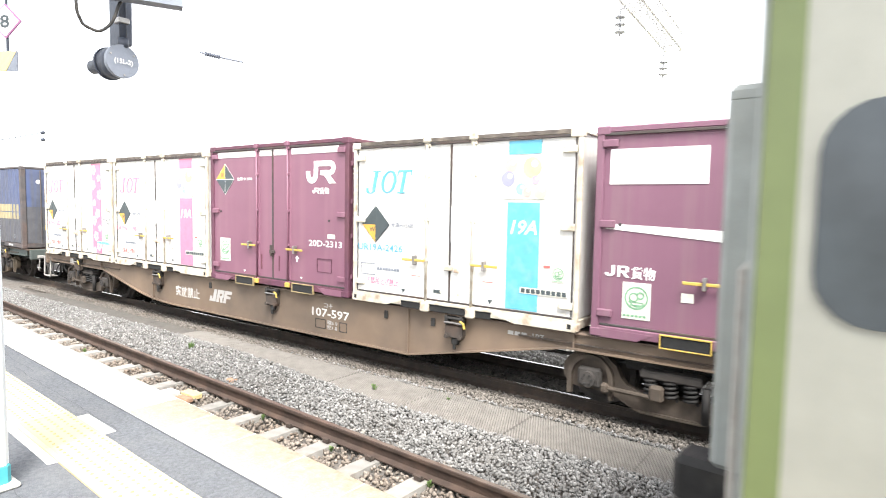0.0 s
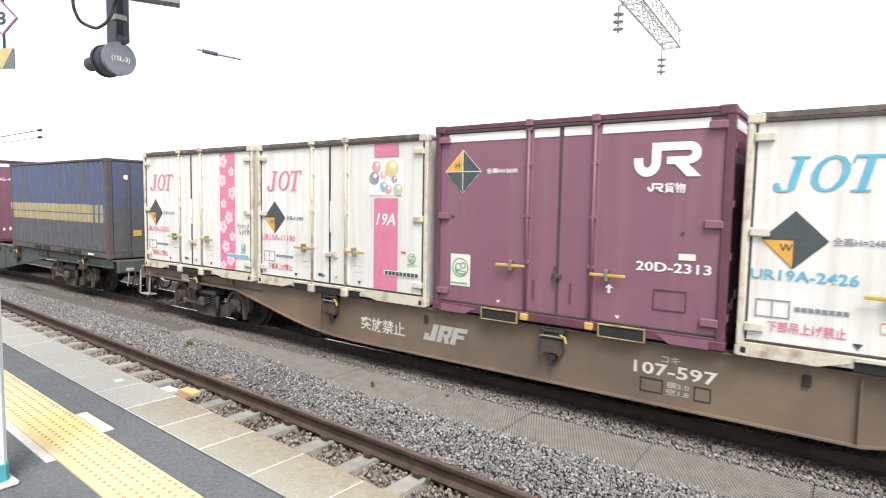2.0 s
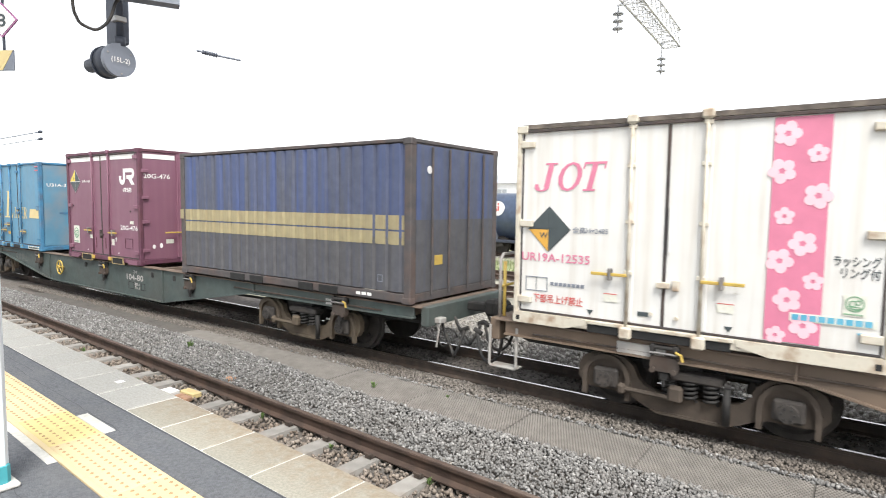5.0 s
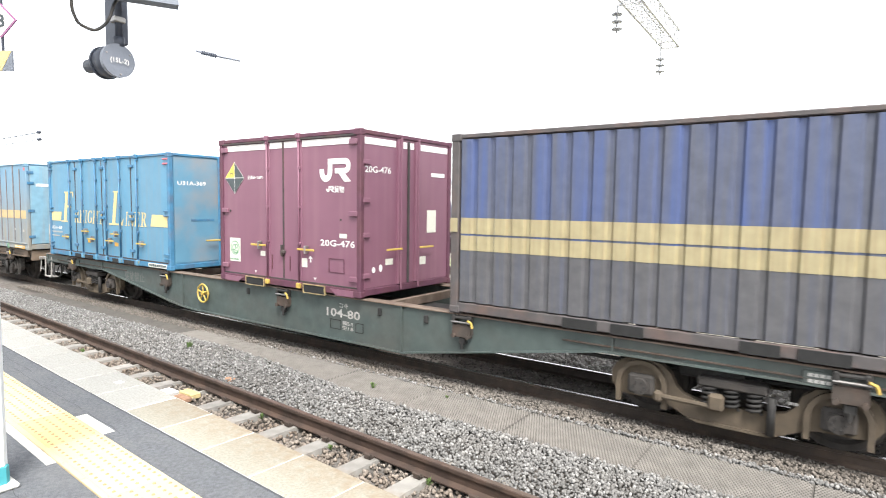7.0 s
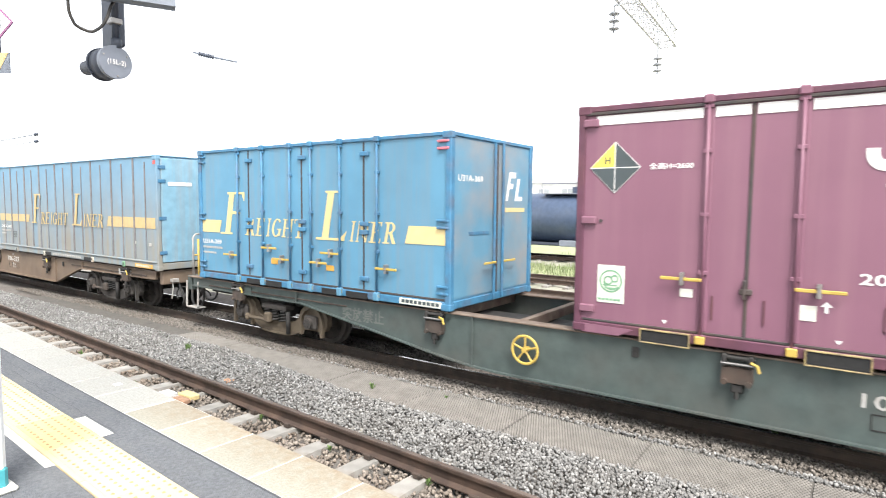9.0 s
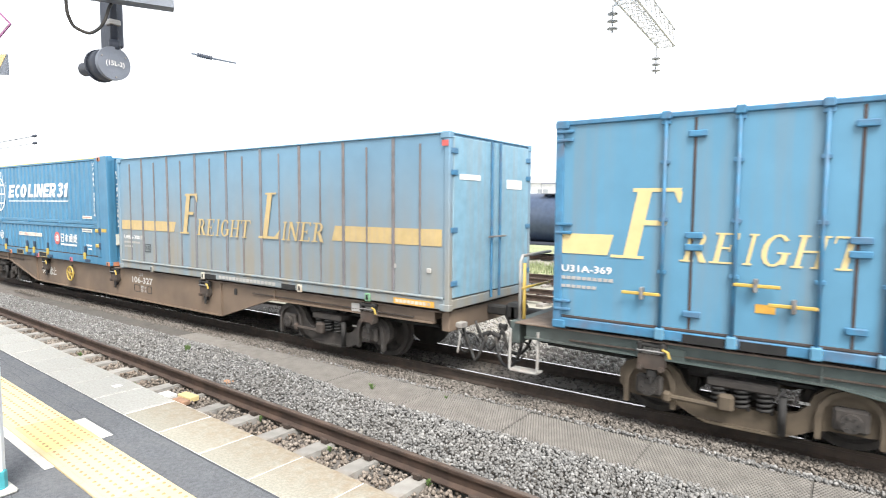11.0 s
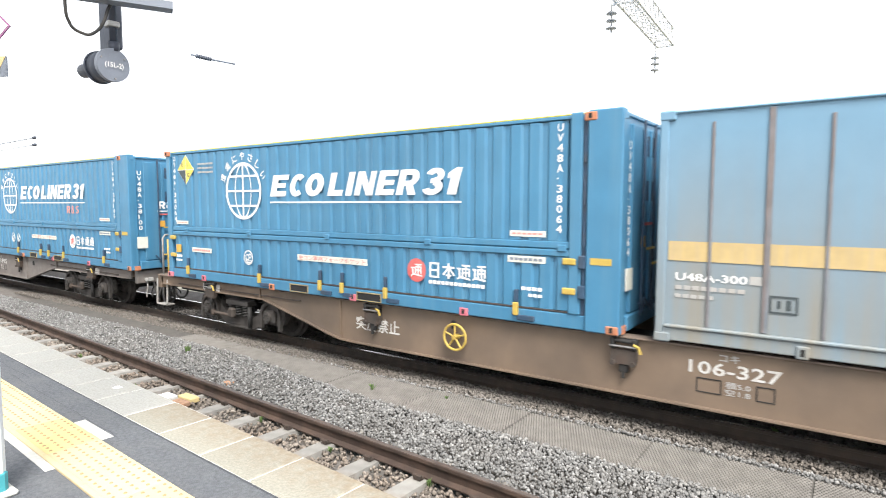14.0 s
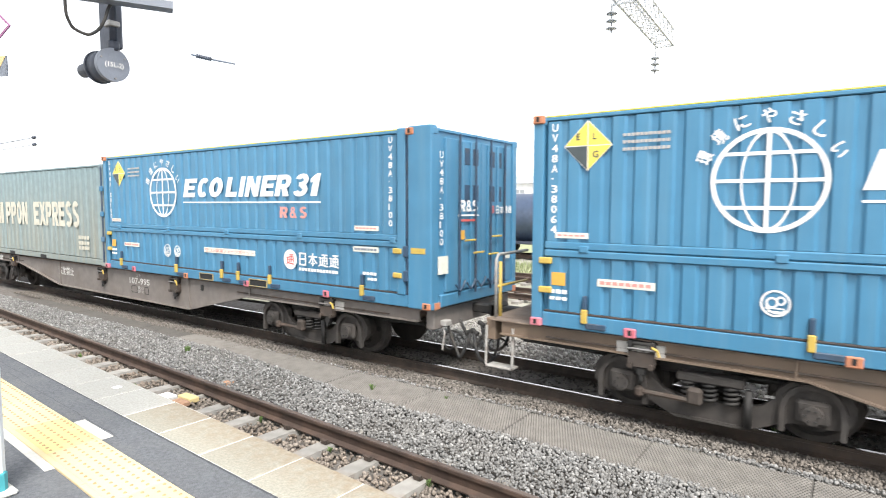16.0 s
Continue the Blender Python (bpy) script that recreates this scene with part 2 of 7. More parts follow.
COPING = mat("weathered_coping_concrete", (0.335, 0.33, 0.305), 0.85, var=0.15, scale=60, dirt=(0.33, 0.29, 0.21), amount=0.6, dscale=1.6, bump=0.35, fine=110, piece=0.07)
COPING_B = mat("brown_stained_coping_concrete", (0.305, 0.29, 0.24), 0.85, var=0.16, scale=60, dirt=(0.22, 0.14, 0.07), amount=0.85, dscale=2.0, bump=0.35, fine=110, piece=0.06, edge=(-0.36, 0.0))
TACTILE = mat("yellow_tactile_paving", (0.60, 0.475, 0.285), 0.75, var=0.05, dirt=(0.60, 0.48, 0.27), amount=0.6, dscale=0.9, bump=0.2, piece=0.06)
TACTILE_N = mat("new_yellow_tactile_paving", (0.61, 0.50, 0.225), 0.7, var=0.05, bump=0.15)
DOT = mat("tactile_dot_worn", (0.36, 0.24, 0.12), 0.8, var=0.1, bump=0.0)
MORTAR = mat("pale_mortar_patch", (0.56, 0.55, 0.51), 0.9, var=0.12, scale=30, dirt=(0.38, 0.36, 0.32), amount=0.6, dscale=6, bump=0.4)
GROUND = mat("yard_ground", (0.36, 0.335, 0.29), 0.95, var=0.2, scale=1.5, dirt=(0.14, 0.19, 0.08), amount=0.5, dscale=0.15, bump=0.6, fine=18)
GRASS = mat("yard_grass", (0.20, 0.245, 0.115), 0.8, var=0.3, scale=2, dirt=(0.31, 0.29, 0.18), amount=0.4, dscale=0.5, island=0.35)
TURF = mat("yard_turf", (0.27, 0.30, 0.16), 0.95, var=0.3, scale=4, dirt=(0.36, 0.32, 0.24), amount=0.6, dscale=0.8, bump=0.5, fine=30)
TANK = mat("tank_car_blue_black", (0.06, 0.085, 0.14), 0.35, var=0.15, dirt=(0.11, 0.125, 0.15), amount=0.5, dscale=1)
GREY_ST = mat("grey_metal_housing", (0.20, 0.22, 0.26), 0.5, var=0.1, dirt=(0.12, 0.12, 0.14), amount=0.3)
DARK_ST = mat("dark_grey_housing", (0.042, 0.05, 0.07), 0.5, var=0.12, dirt=(0.1, 0.1, 0.12), amount=0.25)
TEAL = mat("teal_post_paint", (0.06, 0.32, 0.36), 0.5, var=0.08, dirt=(0.2, 0.25, 0.25), amount=0.3)
POST_W = mat("white_post_paint", (0.62, 0.66, 0.69), 0.5, var=0.05, dirt=(0.4, 0.4, 0.38), amount=0.3, streak=True)
MAGENTA = mat("magenta_sign_border", (0.36, 0.15, 0.29), 0.5, var=0.08, bump=0.0)
GALV = mat("galvanised_lattice", (0.70, 0.71, 0.72), 0.6, var=0.1)
PORCELAIN = mat("grey_porcelain", (0.34, 0.35, 0.36), 0.4, var=0.1, bump=0.0)
STAIN = mat("stainless_car_body", (0.24, 0.24, 0.21), 0.45, metal=0.2, var=0.06, bump=0.03)
LIME = mat("leaf_green_stripe", (0.095, 0.12, 0.045), 0.45, var=0.06, bump=0.0)
CAR_GREY = mat("car_end_grey", (0.26, 0.28, 0.27), 0.5, var=0.1, dirt=GRIME, amount=0.3)
WALL_W = mat("pale_warehouse_wall", (0.76, 0.77, 0.78), 0.8, var=0.06, dirt=(0.5, 0.5, 0.5), amount=0.4)
ROOF_G = mat("grey_warehouse_roof", (0.40, 0.42, 0.45), 0.7)
GLASS_D = mat("dark_window_glass", (0.03, 0.038, 0.045), 0.12, var=0.2, bump=0.0)
PANE_FAR = mat("grey_far_pane", (0.30, 0.32, 0.34), 0.3, var=0.1, bump=0.0)
LEAF = mat("weed_leaf", (0.12, 0.19, 0.06), 0.6, var=0.3, scale=15, island=0.3)
BALLS = [mat("printed_ball", tuple(0.6 * v + 0.2 for v in c), 0.35, var=0.12, bump=0.0) for c in ((0.7, 0.25, 0.2), (0.12, 0.12, 0.25), (0.75, 0.6, 0.12), (0.08, 0.4, 0.6), (0.45, 0.55, 0.25), (0.75, 0.45, 0.4), (0.3, 0.2, 0.35))]


# ---- mesh builder ----
class Build:
    def __init__(self):
        self.v, self.f = [], []

    def add(self, verts, faces):
        o = len(self.v)
        self.v += [tuple(p) for p in verts]
        self.f += [tuple(i + o for i in f) for f in faces]
        return self

    def box(self, x0, x1, y0, y1, z0, z1, c=0.0):
        if c <= 0:
            v = [(x, y, z) for x in (x0, x1) for y in (y0, y1) for z in (z0, z1)]
            return self.add(v, [(0, 1, 3, 2), (4, 6, 7, 5), (0, 4, 5, 1), (2, 3, 7, 6), (0, 2, 6, 4), (1, 5, 7, 3)])
        lo, hi = (x0, y0, z0), (x1, y1, z1)
        v, idx = [], {}
        for s in ((i, j, k) for i in (0, 1) for j in (0, 1) for k in (0, 1)):
            for a in range(3):
                p = [(hi[d] if s[d] else lo[d]) + (0 if d == a else (-c if s[d] else c)) for d in range(3)]
                idx[s, a] = len(v)
                v.append(p)
        f = []
        ring = ((0, 0), (1, 0), (1, 1), (0, 1))

        def key(a, sa, b, sb, d, sd):
            s = [0, 0, 0]
            s[a], s[b], s[d] = sa, sb, sd
            return tuple(s)
        for a in range(3):
            b, d = (a + 1) % 3, (a + 2) % 3
            for sa in (0, 1):
                q = [idx[key(a, sa, b, i, d, j), a] for i, j in ring]
                f.append(q if sa else q[::-1])
            for i, j in ring:
                k0, k1 = key(a, 0, b, i, d, j), key(a, 1, b, i, d, j)
                q = [idx[k0, b], idx[k1, b], idx[k1, d], idx[k0, d]]
                f.append(q if (i == j) else q[::-1])
        for s in ((i, j, k) for i in (0, 1) for j in (0, 1) for k in (0, 1)):
            q = [idx[s, 0], idx[s, 1], idx[s, 2]]
            f.append(q if (sum(s) % 2) else q[::-1])
        return self.add(v, f)

    def cyl(self, p0, p1, r, n=12, r1=None):
        p0, p1 = Vector(p0), Vector(p1)
        d = (p1 - p0).normalized()
        a = d.orthogonal().normalized()
        b = d.cross(a)
        r1 = r if r1 is None else r1
        v = []
        for p, q in ((p0, r), (p1, r1)):
            v += [p + (a * math.cos(2 * math.pi * i / n) + b * math.sin(2 * math.pi * i / n)) * q for i in range(n)]
        f = [(i, (i + 1) % n, n + (i + 1) % n, n + i) for i in range(n)] + [tuple(range(n))[::-1], tuple(range(n, 2 * n))]
        return self.add(v, f)

    def tube(self, pts, r, n=8):
        pts = [Vector(p) for p in pts]
        v, f = [], []
        up = None
        for i, p in enumerate(pts):
            d = (pts[min(i + 1, len(pts) - 1)] - pts[max(i - 1, 0)]).normalized()
            a = d.orthogonal().normalized() if up is None else (up - d * up.dot(d)).normalized()
            up = a
            b = d.cross(a)
            v += [p + (a * math.cos(2 * math.pi * k / n) + b * math.sin(2 * math.pi * k / n)) * r for k in range(n)]
        for i in range(len(pts) - 1):
            f += [(i * n + k, i * n + (k + 1) % n, (i + 1) * n + (k + 1) % n, (i + 1) * n + k) for k in range(n)]
        f += [tuple(range(n))[::-1], tuple(range((len(pts) - 1) * n, len(pts) * n))]
        return self.add(v, f)

    def lathe(self, prof, centre, axis="y", n=24):
        v, f = [], []
        for r, h in prof:
            for k in range(n):
                c, s = r * math.cos(2 * math.pi * k / n), r * math.sin(2 * math.pi * k / n)
                v.append({"y": (centre[0] + c, centre[1] + h, centre[2] + s), "x": (centre[0] + h, centre[1] + c, centre[2] + s), "z": (centre[0] + c, centre[1] + s, centre[2] + h)}[axis])
        m = len(prof)
        for i in range(m - 1):
            f += [(i * n + k, i * n + (k + 1) % n, (i + 1) * n + (k + 1) % n, (i + 1) * n + k) for k in range(n)]
        f += [tuple(range(n)), tuple(range((m - 1) * n, m * n))]
        return self.add(v, f)

    def prism(self, poly, y0, y1):
        """poly: (x, z) corners; pushed from y0 to y1."""
        n = len(poly)
        v = [(x, y0, z) for x, z in poly] + [(x, y1, z) for x, z in poly]
        return self.add(v, [tuple(range(n)), tuple(range(n, 2 * n))[::-1]] + [(i, (i + 1) % n, n + (i + 1) % n, n + i) for i in range(n)])

    def extrude_x(self, poly, x0, x1):
        n = len(poly)
        v = [(x0, y, z) for y, z in poly] + [(x1, y, z) for y, z in poly]
        return self.add(v, [tuple(range(n)), tuple(range(n, 2 * n))[::-1]] + [(i, (i + 1) % n, n + (i + 1) % n, n + i) for i in range(n)])

    def wave(self, x0, x1, z0, z1, y, depth, pitch, back=0.05, flat=0.42, slope=0.1):
        """Corrugated sheet facing -y: crests at y, troughs at y + depth."""
        line = []
        count = max(1, round((x1 - x0) / pitch))
        p = (x1 - x0) / count
        for i in range(count):
            a = x0 + i * p
            line += [(a, y + depth), (a + p * slope, y), (a + p * (slope + flat), y), (a + p * (2 * slope + flat), y + depth)]
        line.append((x1, y + depth))
        poly = line + [(x1, y + depth + back), (x0, y + depth + back)]
        n = len(line)
        v = [(a, b, z0) for a, b in line] + [(a, b, z1) for a, b in line]
        f = [(i, i + 1, n + i + 1, n + i) for i in range(n - 1)]
        self.add(v, f)
        return self.box(x0, x1, y + depth + 0.004, y + depth + back, z0, z1)


def mesh_of(name, bd, material, second=None, split=None):
    me = bpy.data.meshes.new(name)
    me.from_pydata(bd.v, [], bd.f)
    bm = bmesh.new()
    bm.from_mesh(me)
    bmesh.ops.recalc_face_normals(bm, faces=bm.faces)
    bm.to_mesh(me)
    bm.free()
    me.materials.append(material)
    if second:
        me.materials.append(second)
        me.polygons.foreach_set("material_index", [int(split(p.center)) for p in me.polygons])
    return me


def part(name, bd, material, parent=None, label="", smooth=False):
    me = mesh_of(name, bd, material)
    if smooth:
        me.polygons.foreach_set("use_smooth", [len(p.vertices) == 4 for p in me.polygons])
    ob = new(name, me)
    ob.parent = parent
    return tagged(ob, label)


def share(name, me, m, parent=None):
    ob = new(name, me)
    ob.matrix_basis = m
    ob.parent = parent
    return ob


def lettering(words, x0, z0, height, material, parent, y=-0.006, width=None, name="lettering", turn=None, shear=0.0, upright=False):
    """Painted words on a face that looks to -y, from their lower left corner; height of a capital; width: squeezed to it."""
    c = bpy.data.curves.new(name, "FONT")
    c.body, c.resolution_u, c.shear = words, 2, shear
    c.size, c.offset = height / 0.73, height * 0.022
    tmp = bpy.data.objects.new("tmp", c)
    scene.collection.objects.link(tmp)
    bpy.context.view_layer.update()
    me = bpy.data.meshes.new_from_object(tmp.evaluated_get(bpy.context.evaluated_depsgraph_get()))
    bpy.data.objects.remove(tmp)
    n = len(me.vertices)
    co = np.empty(n * 3)
    me.vertices.foreach_get("co", co)
    co = co.reshape(-1, 3)
    k = 1.0
    if n and width:
        k = width / max(1e-6, co[:, 0].max() - co[:, 0].min())
    x = (co[:, 0] - (co[:, 0].min() if n else 0)) * k
    z = co[:, 1].copy()
    co[:, 0], co[:, 1], co[:, 2] = x0 + x, y, z0 + z
    if turn is not None:
        co = np.array([turn @ Vector(p) for p in co])
    me.vertices.foreach_set("co", co.ravel())
    me.materials.clear()
    me.materials.append(material)
    me.name = name
    ob = new(name, me)
    ob.parent = parent
    return ob


def bars(x0, x1, z, h, n, parent, material=PAINT_W, y=-0.004, name="faded_marking"):
    """Writing too small to read."""
    b = Build()
    w = (x1 - x0) / n
    for i in range(n):
        b.box(x0 + i * w, x0 + (i + 0.78) * w, y, y + 0.003, z, z + h)
    return part(name, b, material, parent)


def plate(x0, x1, z0, z1, material, parent, name="sticker", y=-0.004, lean=0.0):
    return part(name, Build().prism([(x0, z0), (x1, z0), (x1 + lean, z1), (x0 + lean, z1)], y, y + 0.003), material, parent)


def figure(bd, items, x, z, w, h, lean, y):
    """A painted mark from plain pieces given in a unit square: b = bar, p = polygon, a = arc of a ring; leaning by lean."""
    def at(u, v):
        return (x + u * w + lean * v * h, z + v * h)
    for n, (kind, *q) in enumerate(items):
        ya, yb = y - 0.0004 * n, y + 0.003
        if kind == "b":
            u0, u1, v0, v1 = q
            bd.prism([at(u0, v0), at(u1, v0), at(u1, v1), at(u0, v1)], ya, yb)
        elif kind == "p":
            bd.prism([at(u, v) for u, v in q[0]], ya, yb)
        else:
            cu, cv, ru, rv, tu, tv, a0, a1 = q
            k = 12
            for i in range(k):
                a, b = radians(a0 + (a1 - a0) * i / k), radians(a0 + (a1 - a0) * (i + 1) / k)
                bd.prism([at(cu + ru * math.cos(a), cv + rv * math.sin(a)), at(cu + ru * math.cos(b), cv + rv * math.sin(b)),
                          at(cu + (ru - tu) * math.cos(b), cv + (rv - tv) * math.sin(b)), at(cu + (ru - tu) * math.cos(a), cv + (rv - tv) * math.sin(a))], ya, yb)
    return bd


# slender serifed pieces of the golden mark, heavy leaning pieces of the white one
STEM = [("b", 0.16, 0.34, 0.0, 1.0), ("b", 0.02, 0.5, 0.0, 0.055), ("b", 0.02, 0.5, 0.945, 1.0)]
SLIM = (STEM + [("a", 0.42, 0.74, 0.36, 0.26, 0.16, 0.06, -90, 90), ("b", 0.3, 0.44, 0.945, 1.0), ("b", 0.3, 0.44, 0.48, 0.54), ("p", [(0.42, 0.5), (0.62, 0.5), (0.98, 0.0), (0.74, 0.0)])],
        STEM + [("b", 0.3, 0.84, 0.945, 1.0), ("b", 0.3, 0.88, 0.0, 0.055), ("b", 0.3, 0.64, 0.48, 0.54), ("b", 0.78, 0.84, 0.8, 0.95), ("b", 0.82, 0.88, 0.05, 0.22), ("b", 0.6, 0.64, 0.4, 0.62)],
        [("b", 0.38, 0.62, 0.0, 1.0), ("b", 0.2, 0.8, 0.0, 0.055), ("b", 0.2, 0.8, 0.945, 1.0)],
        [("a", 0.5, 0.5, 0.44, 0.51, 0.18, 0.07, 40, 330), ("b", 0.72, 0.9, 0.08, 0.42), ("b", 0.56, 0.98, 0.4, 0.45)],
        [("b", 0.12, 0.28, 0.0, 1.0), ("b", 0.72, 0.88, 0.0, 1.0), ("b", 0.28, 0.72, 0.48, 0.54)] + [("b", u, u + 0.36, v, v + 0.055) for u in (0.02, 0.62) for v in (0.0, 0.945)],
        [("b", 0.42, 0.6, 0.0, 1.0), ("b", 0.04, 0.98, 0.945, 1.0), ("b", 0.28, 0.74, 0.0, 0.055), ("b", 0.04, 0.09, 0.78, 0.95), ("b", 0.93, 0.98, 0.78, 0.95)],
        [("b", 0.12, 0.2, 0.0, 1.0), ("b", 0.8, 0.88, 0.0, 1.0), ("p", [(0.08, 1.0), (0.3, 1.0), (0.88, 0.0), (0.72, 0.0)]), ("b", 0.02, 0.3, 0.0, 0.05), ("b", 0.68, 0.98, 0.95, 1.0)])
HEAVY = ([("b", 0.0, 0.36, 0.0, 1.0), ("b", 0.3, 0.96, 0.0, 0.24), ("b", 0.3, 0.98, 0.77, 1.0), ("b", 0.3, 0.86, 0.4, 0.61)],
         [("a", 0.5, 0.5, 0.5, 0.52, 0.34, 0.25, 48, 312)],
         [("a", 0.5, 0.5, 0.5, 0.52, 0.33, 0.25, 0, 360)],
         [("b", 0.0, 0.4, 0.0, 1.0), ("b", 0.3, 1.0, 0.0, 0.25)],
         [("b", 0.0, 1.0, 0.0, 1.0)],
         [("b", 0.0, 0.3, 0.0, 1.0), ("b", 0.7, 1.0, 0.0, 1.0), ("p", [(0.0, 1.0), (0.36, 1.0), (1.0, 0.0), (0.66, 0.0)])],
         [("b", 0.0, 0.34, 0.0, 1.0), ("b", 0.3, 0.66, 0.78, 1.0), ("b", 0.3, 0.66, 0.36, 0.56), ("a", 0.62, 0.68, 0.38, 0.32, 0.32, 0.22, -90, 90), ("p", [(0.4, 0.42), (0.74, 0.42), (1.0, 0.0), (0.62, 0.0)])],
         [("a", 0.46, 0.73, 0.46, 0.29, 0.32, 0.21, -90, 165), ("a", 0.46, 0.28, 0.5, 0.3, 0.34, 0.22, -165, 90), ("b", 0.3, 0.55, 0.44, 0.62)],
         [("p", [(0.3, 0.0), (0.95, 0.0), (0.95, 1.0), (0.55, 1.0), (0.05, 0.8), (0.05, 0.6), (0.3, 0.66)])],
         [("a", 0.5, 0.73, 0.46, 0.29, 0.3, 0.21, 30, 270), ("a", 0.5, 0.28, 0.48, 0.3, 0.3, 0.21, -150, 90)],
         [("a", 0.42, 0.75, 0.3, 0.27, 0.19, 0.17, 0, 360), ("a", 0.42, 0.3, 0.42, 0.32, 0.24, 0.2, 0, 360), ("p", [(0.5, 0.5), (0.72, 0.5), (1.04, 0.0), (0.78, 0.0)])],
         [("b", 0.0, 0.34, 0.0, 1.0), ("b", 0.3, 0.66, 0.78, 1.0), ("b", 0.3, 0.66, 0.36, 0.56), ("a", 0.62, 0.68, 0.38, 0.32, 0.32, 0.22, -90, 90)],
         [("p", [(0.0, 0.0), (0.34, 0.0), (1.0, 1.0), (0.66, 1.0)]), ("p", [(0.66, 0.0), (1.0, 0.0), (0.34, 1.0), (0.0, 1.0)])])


def ring(bd, cx, cz, r0, r1, y0, y1, n=28, sx=1.0, a0=0.0, a1=2 * math.pi):
    full = a1 - a0 > 6.28
    m = n if full else n + 1
    v = []
    for r, y in ((r0, y0), (r1, y0), (r1, y1), (r0, y1)):
        v += [(cx + sx * r * math.cos(a0 + (a1 - a0) * k / n), y, cz + r * math.sin(a0 + (a1 - a0) * k / n)) for k in range(m)]
    f = []
    for k in range(n):
        k2 = (k + 1) % m
        for a in range(4):
            b = (a + 1) % 4
            f.append((a * m + k, a * m + k2, b * m + k2, b * m + k))
    return bd.add(v, f)


def disc(bd, cx, cz, r, y0, y1, n=20, sx=1.0):
    return bd.prism([(cx + sx * r * math.cos(2 * math.pi * k / n), cz + r * math.sin(2 * math.pi * k / n)) for k in range(n)], y0, y1)


def thing(name, label, category, group="", at=(0, 0, 0), kind=""):
    ob = new(name)
    ob.location = at
    return tagged(ob, label, category, group, kind)


# ---- containers: origin at the near lower left corner, length along x, width 2.45 along y ----
W = 2.45


def to_end(length):
    return Matrix.Translation((length, 0, 0)) @ Matrix.Rotation(radians(90), 4, "Z")


def on_end(bd, length):
    m = to_end(length)
    bd.v = [tuple(m @ Vector(p)) for p in bd.v]
    return bd


def shell(c, L, H, skin, edge, top=0.07, post=0.09, floor=0.13, label="", inset=0.03):
    part("body", Build().box(0.03, L - 0.03, inset, W - 0.03, floor, H - 0.02, 0.01), skin, c, label)
    for x in (0, L - post):
        for y in (0, W - post):
            part("corner_post", Build().box(x, x + post, y, y + post, 0.0, H, 0.012), edge, c)
    for y in (0.004, W - 0.064):
        part("top_rail", Build().box(post + 0.002, L - post - 0.002, y, y + 0.06, H - top, H - 0.003, 0.01), edge, c)
        part("bottom_rail", Build().box(post + 0.002, L - post - 0.002, y, y + 0.06, 0.02, floor, 0.01), edge, c)
    for x in (0.004, L - 0.064):
        part("end_rail", Build().box(x, x + 0.06, post + 0.002, W - post - 0.002, H - top, H - 0.003, 0.01), edge, c)
        part("end_rail", Build().box(x, x + 0.06, post + 0.002, W - post - 0.002, 0.02, floor, 0.01), edge, c)
    for x in (-0.008, L - 0.162):
        for y in (-0.008, W - 0.102):
            for z in (0.0, H - 0.1):
                part("corner_fitting", Build().box(x, x + 0.17, y, y + 0.11, z, z + 0.105, 0.014), edge, c)


def diamond(c, cx, cz, r, letter, corner, y, hot=AMBER, edge=PAINT_W):
    """Hazard-style diamond: three dark quarters, one bright with a letter."""
    tips = {"l": (cx - r, cz), "t": (cx, cz + r), "r": (cx + r, cz), "b": (cx, cz - r)}
    part("diamond_border", Build().prism([(cx - r * 1.05, cz), (cx, cz - r * 1.05), (cx + r * 1.05, cz), (cx, cz + r * 1.05)], y, y + 0.002), edge, c)
    for a, b in (("l", "t"), ("t", "r"), ("r", "b"), ("b", "l")):
        m = 0.006
        px = (tips[a][0] + tips[b][0] - 2 * cx) / abs(tips[a][0] + tips[b][0] - 2 * cx) * m
        pz = (tips[a][1] + tips[b][1] - 2 * cz) / abs(tips[a][1] + tips[b][1] - 2 * cz) * m
        mid = (cx + px, cz + pz)
        tri = [mid, (tips[a][0] + (px if abs(tips[a][0] - cx) < 1e-6 else 0), tips[a][1] + (pz if abs(tips[a][1] - cz) < 1e-6 else 0)),
               (tips[b][0] + (px if abs(tips[b][0] - cx) < 1e-6 else 0), tips[b][1] + (pz if abs(tips[b][1] - cz) < 1e-6 else 0))]
        part("diamond_quarter", Build().prism(tri, y - 0.003, y + 0.001), hot if a + b in corner else SLATE, c)
    if letter:
        dx, dz = {"lt": (-0.42, 0.16), "bl": (-0.45, -0.42)}[corner[0]]
        lettering(letter, cx + dx * r, cz + dz * r, 0.28 * r, SLATE, c, y - 0.006)


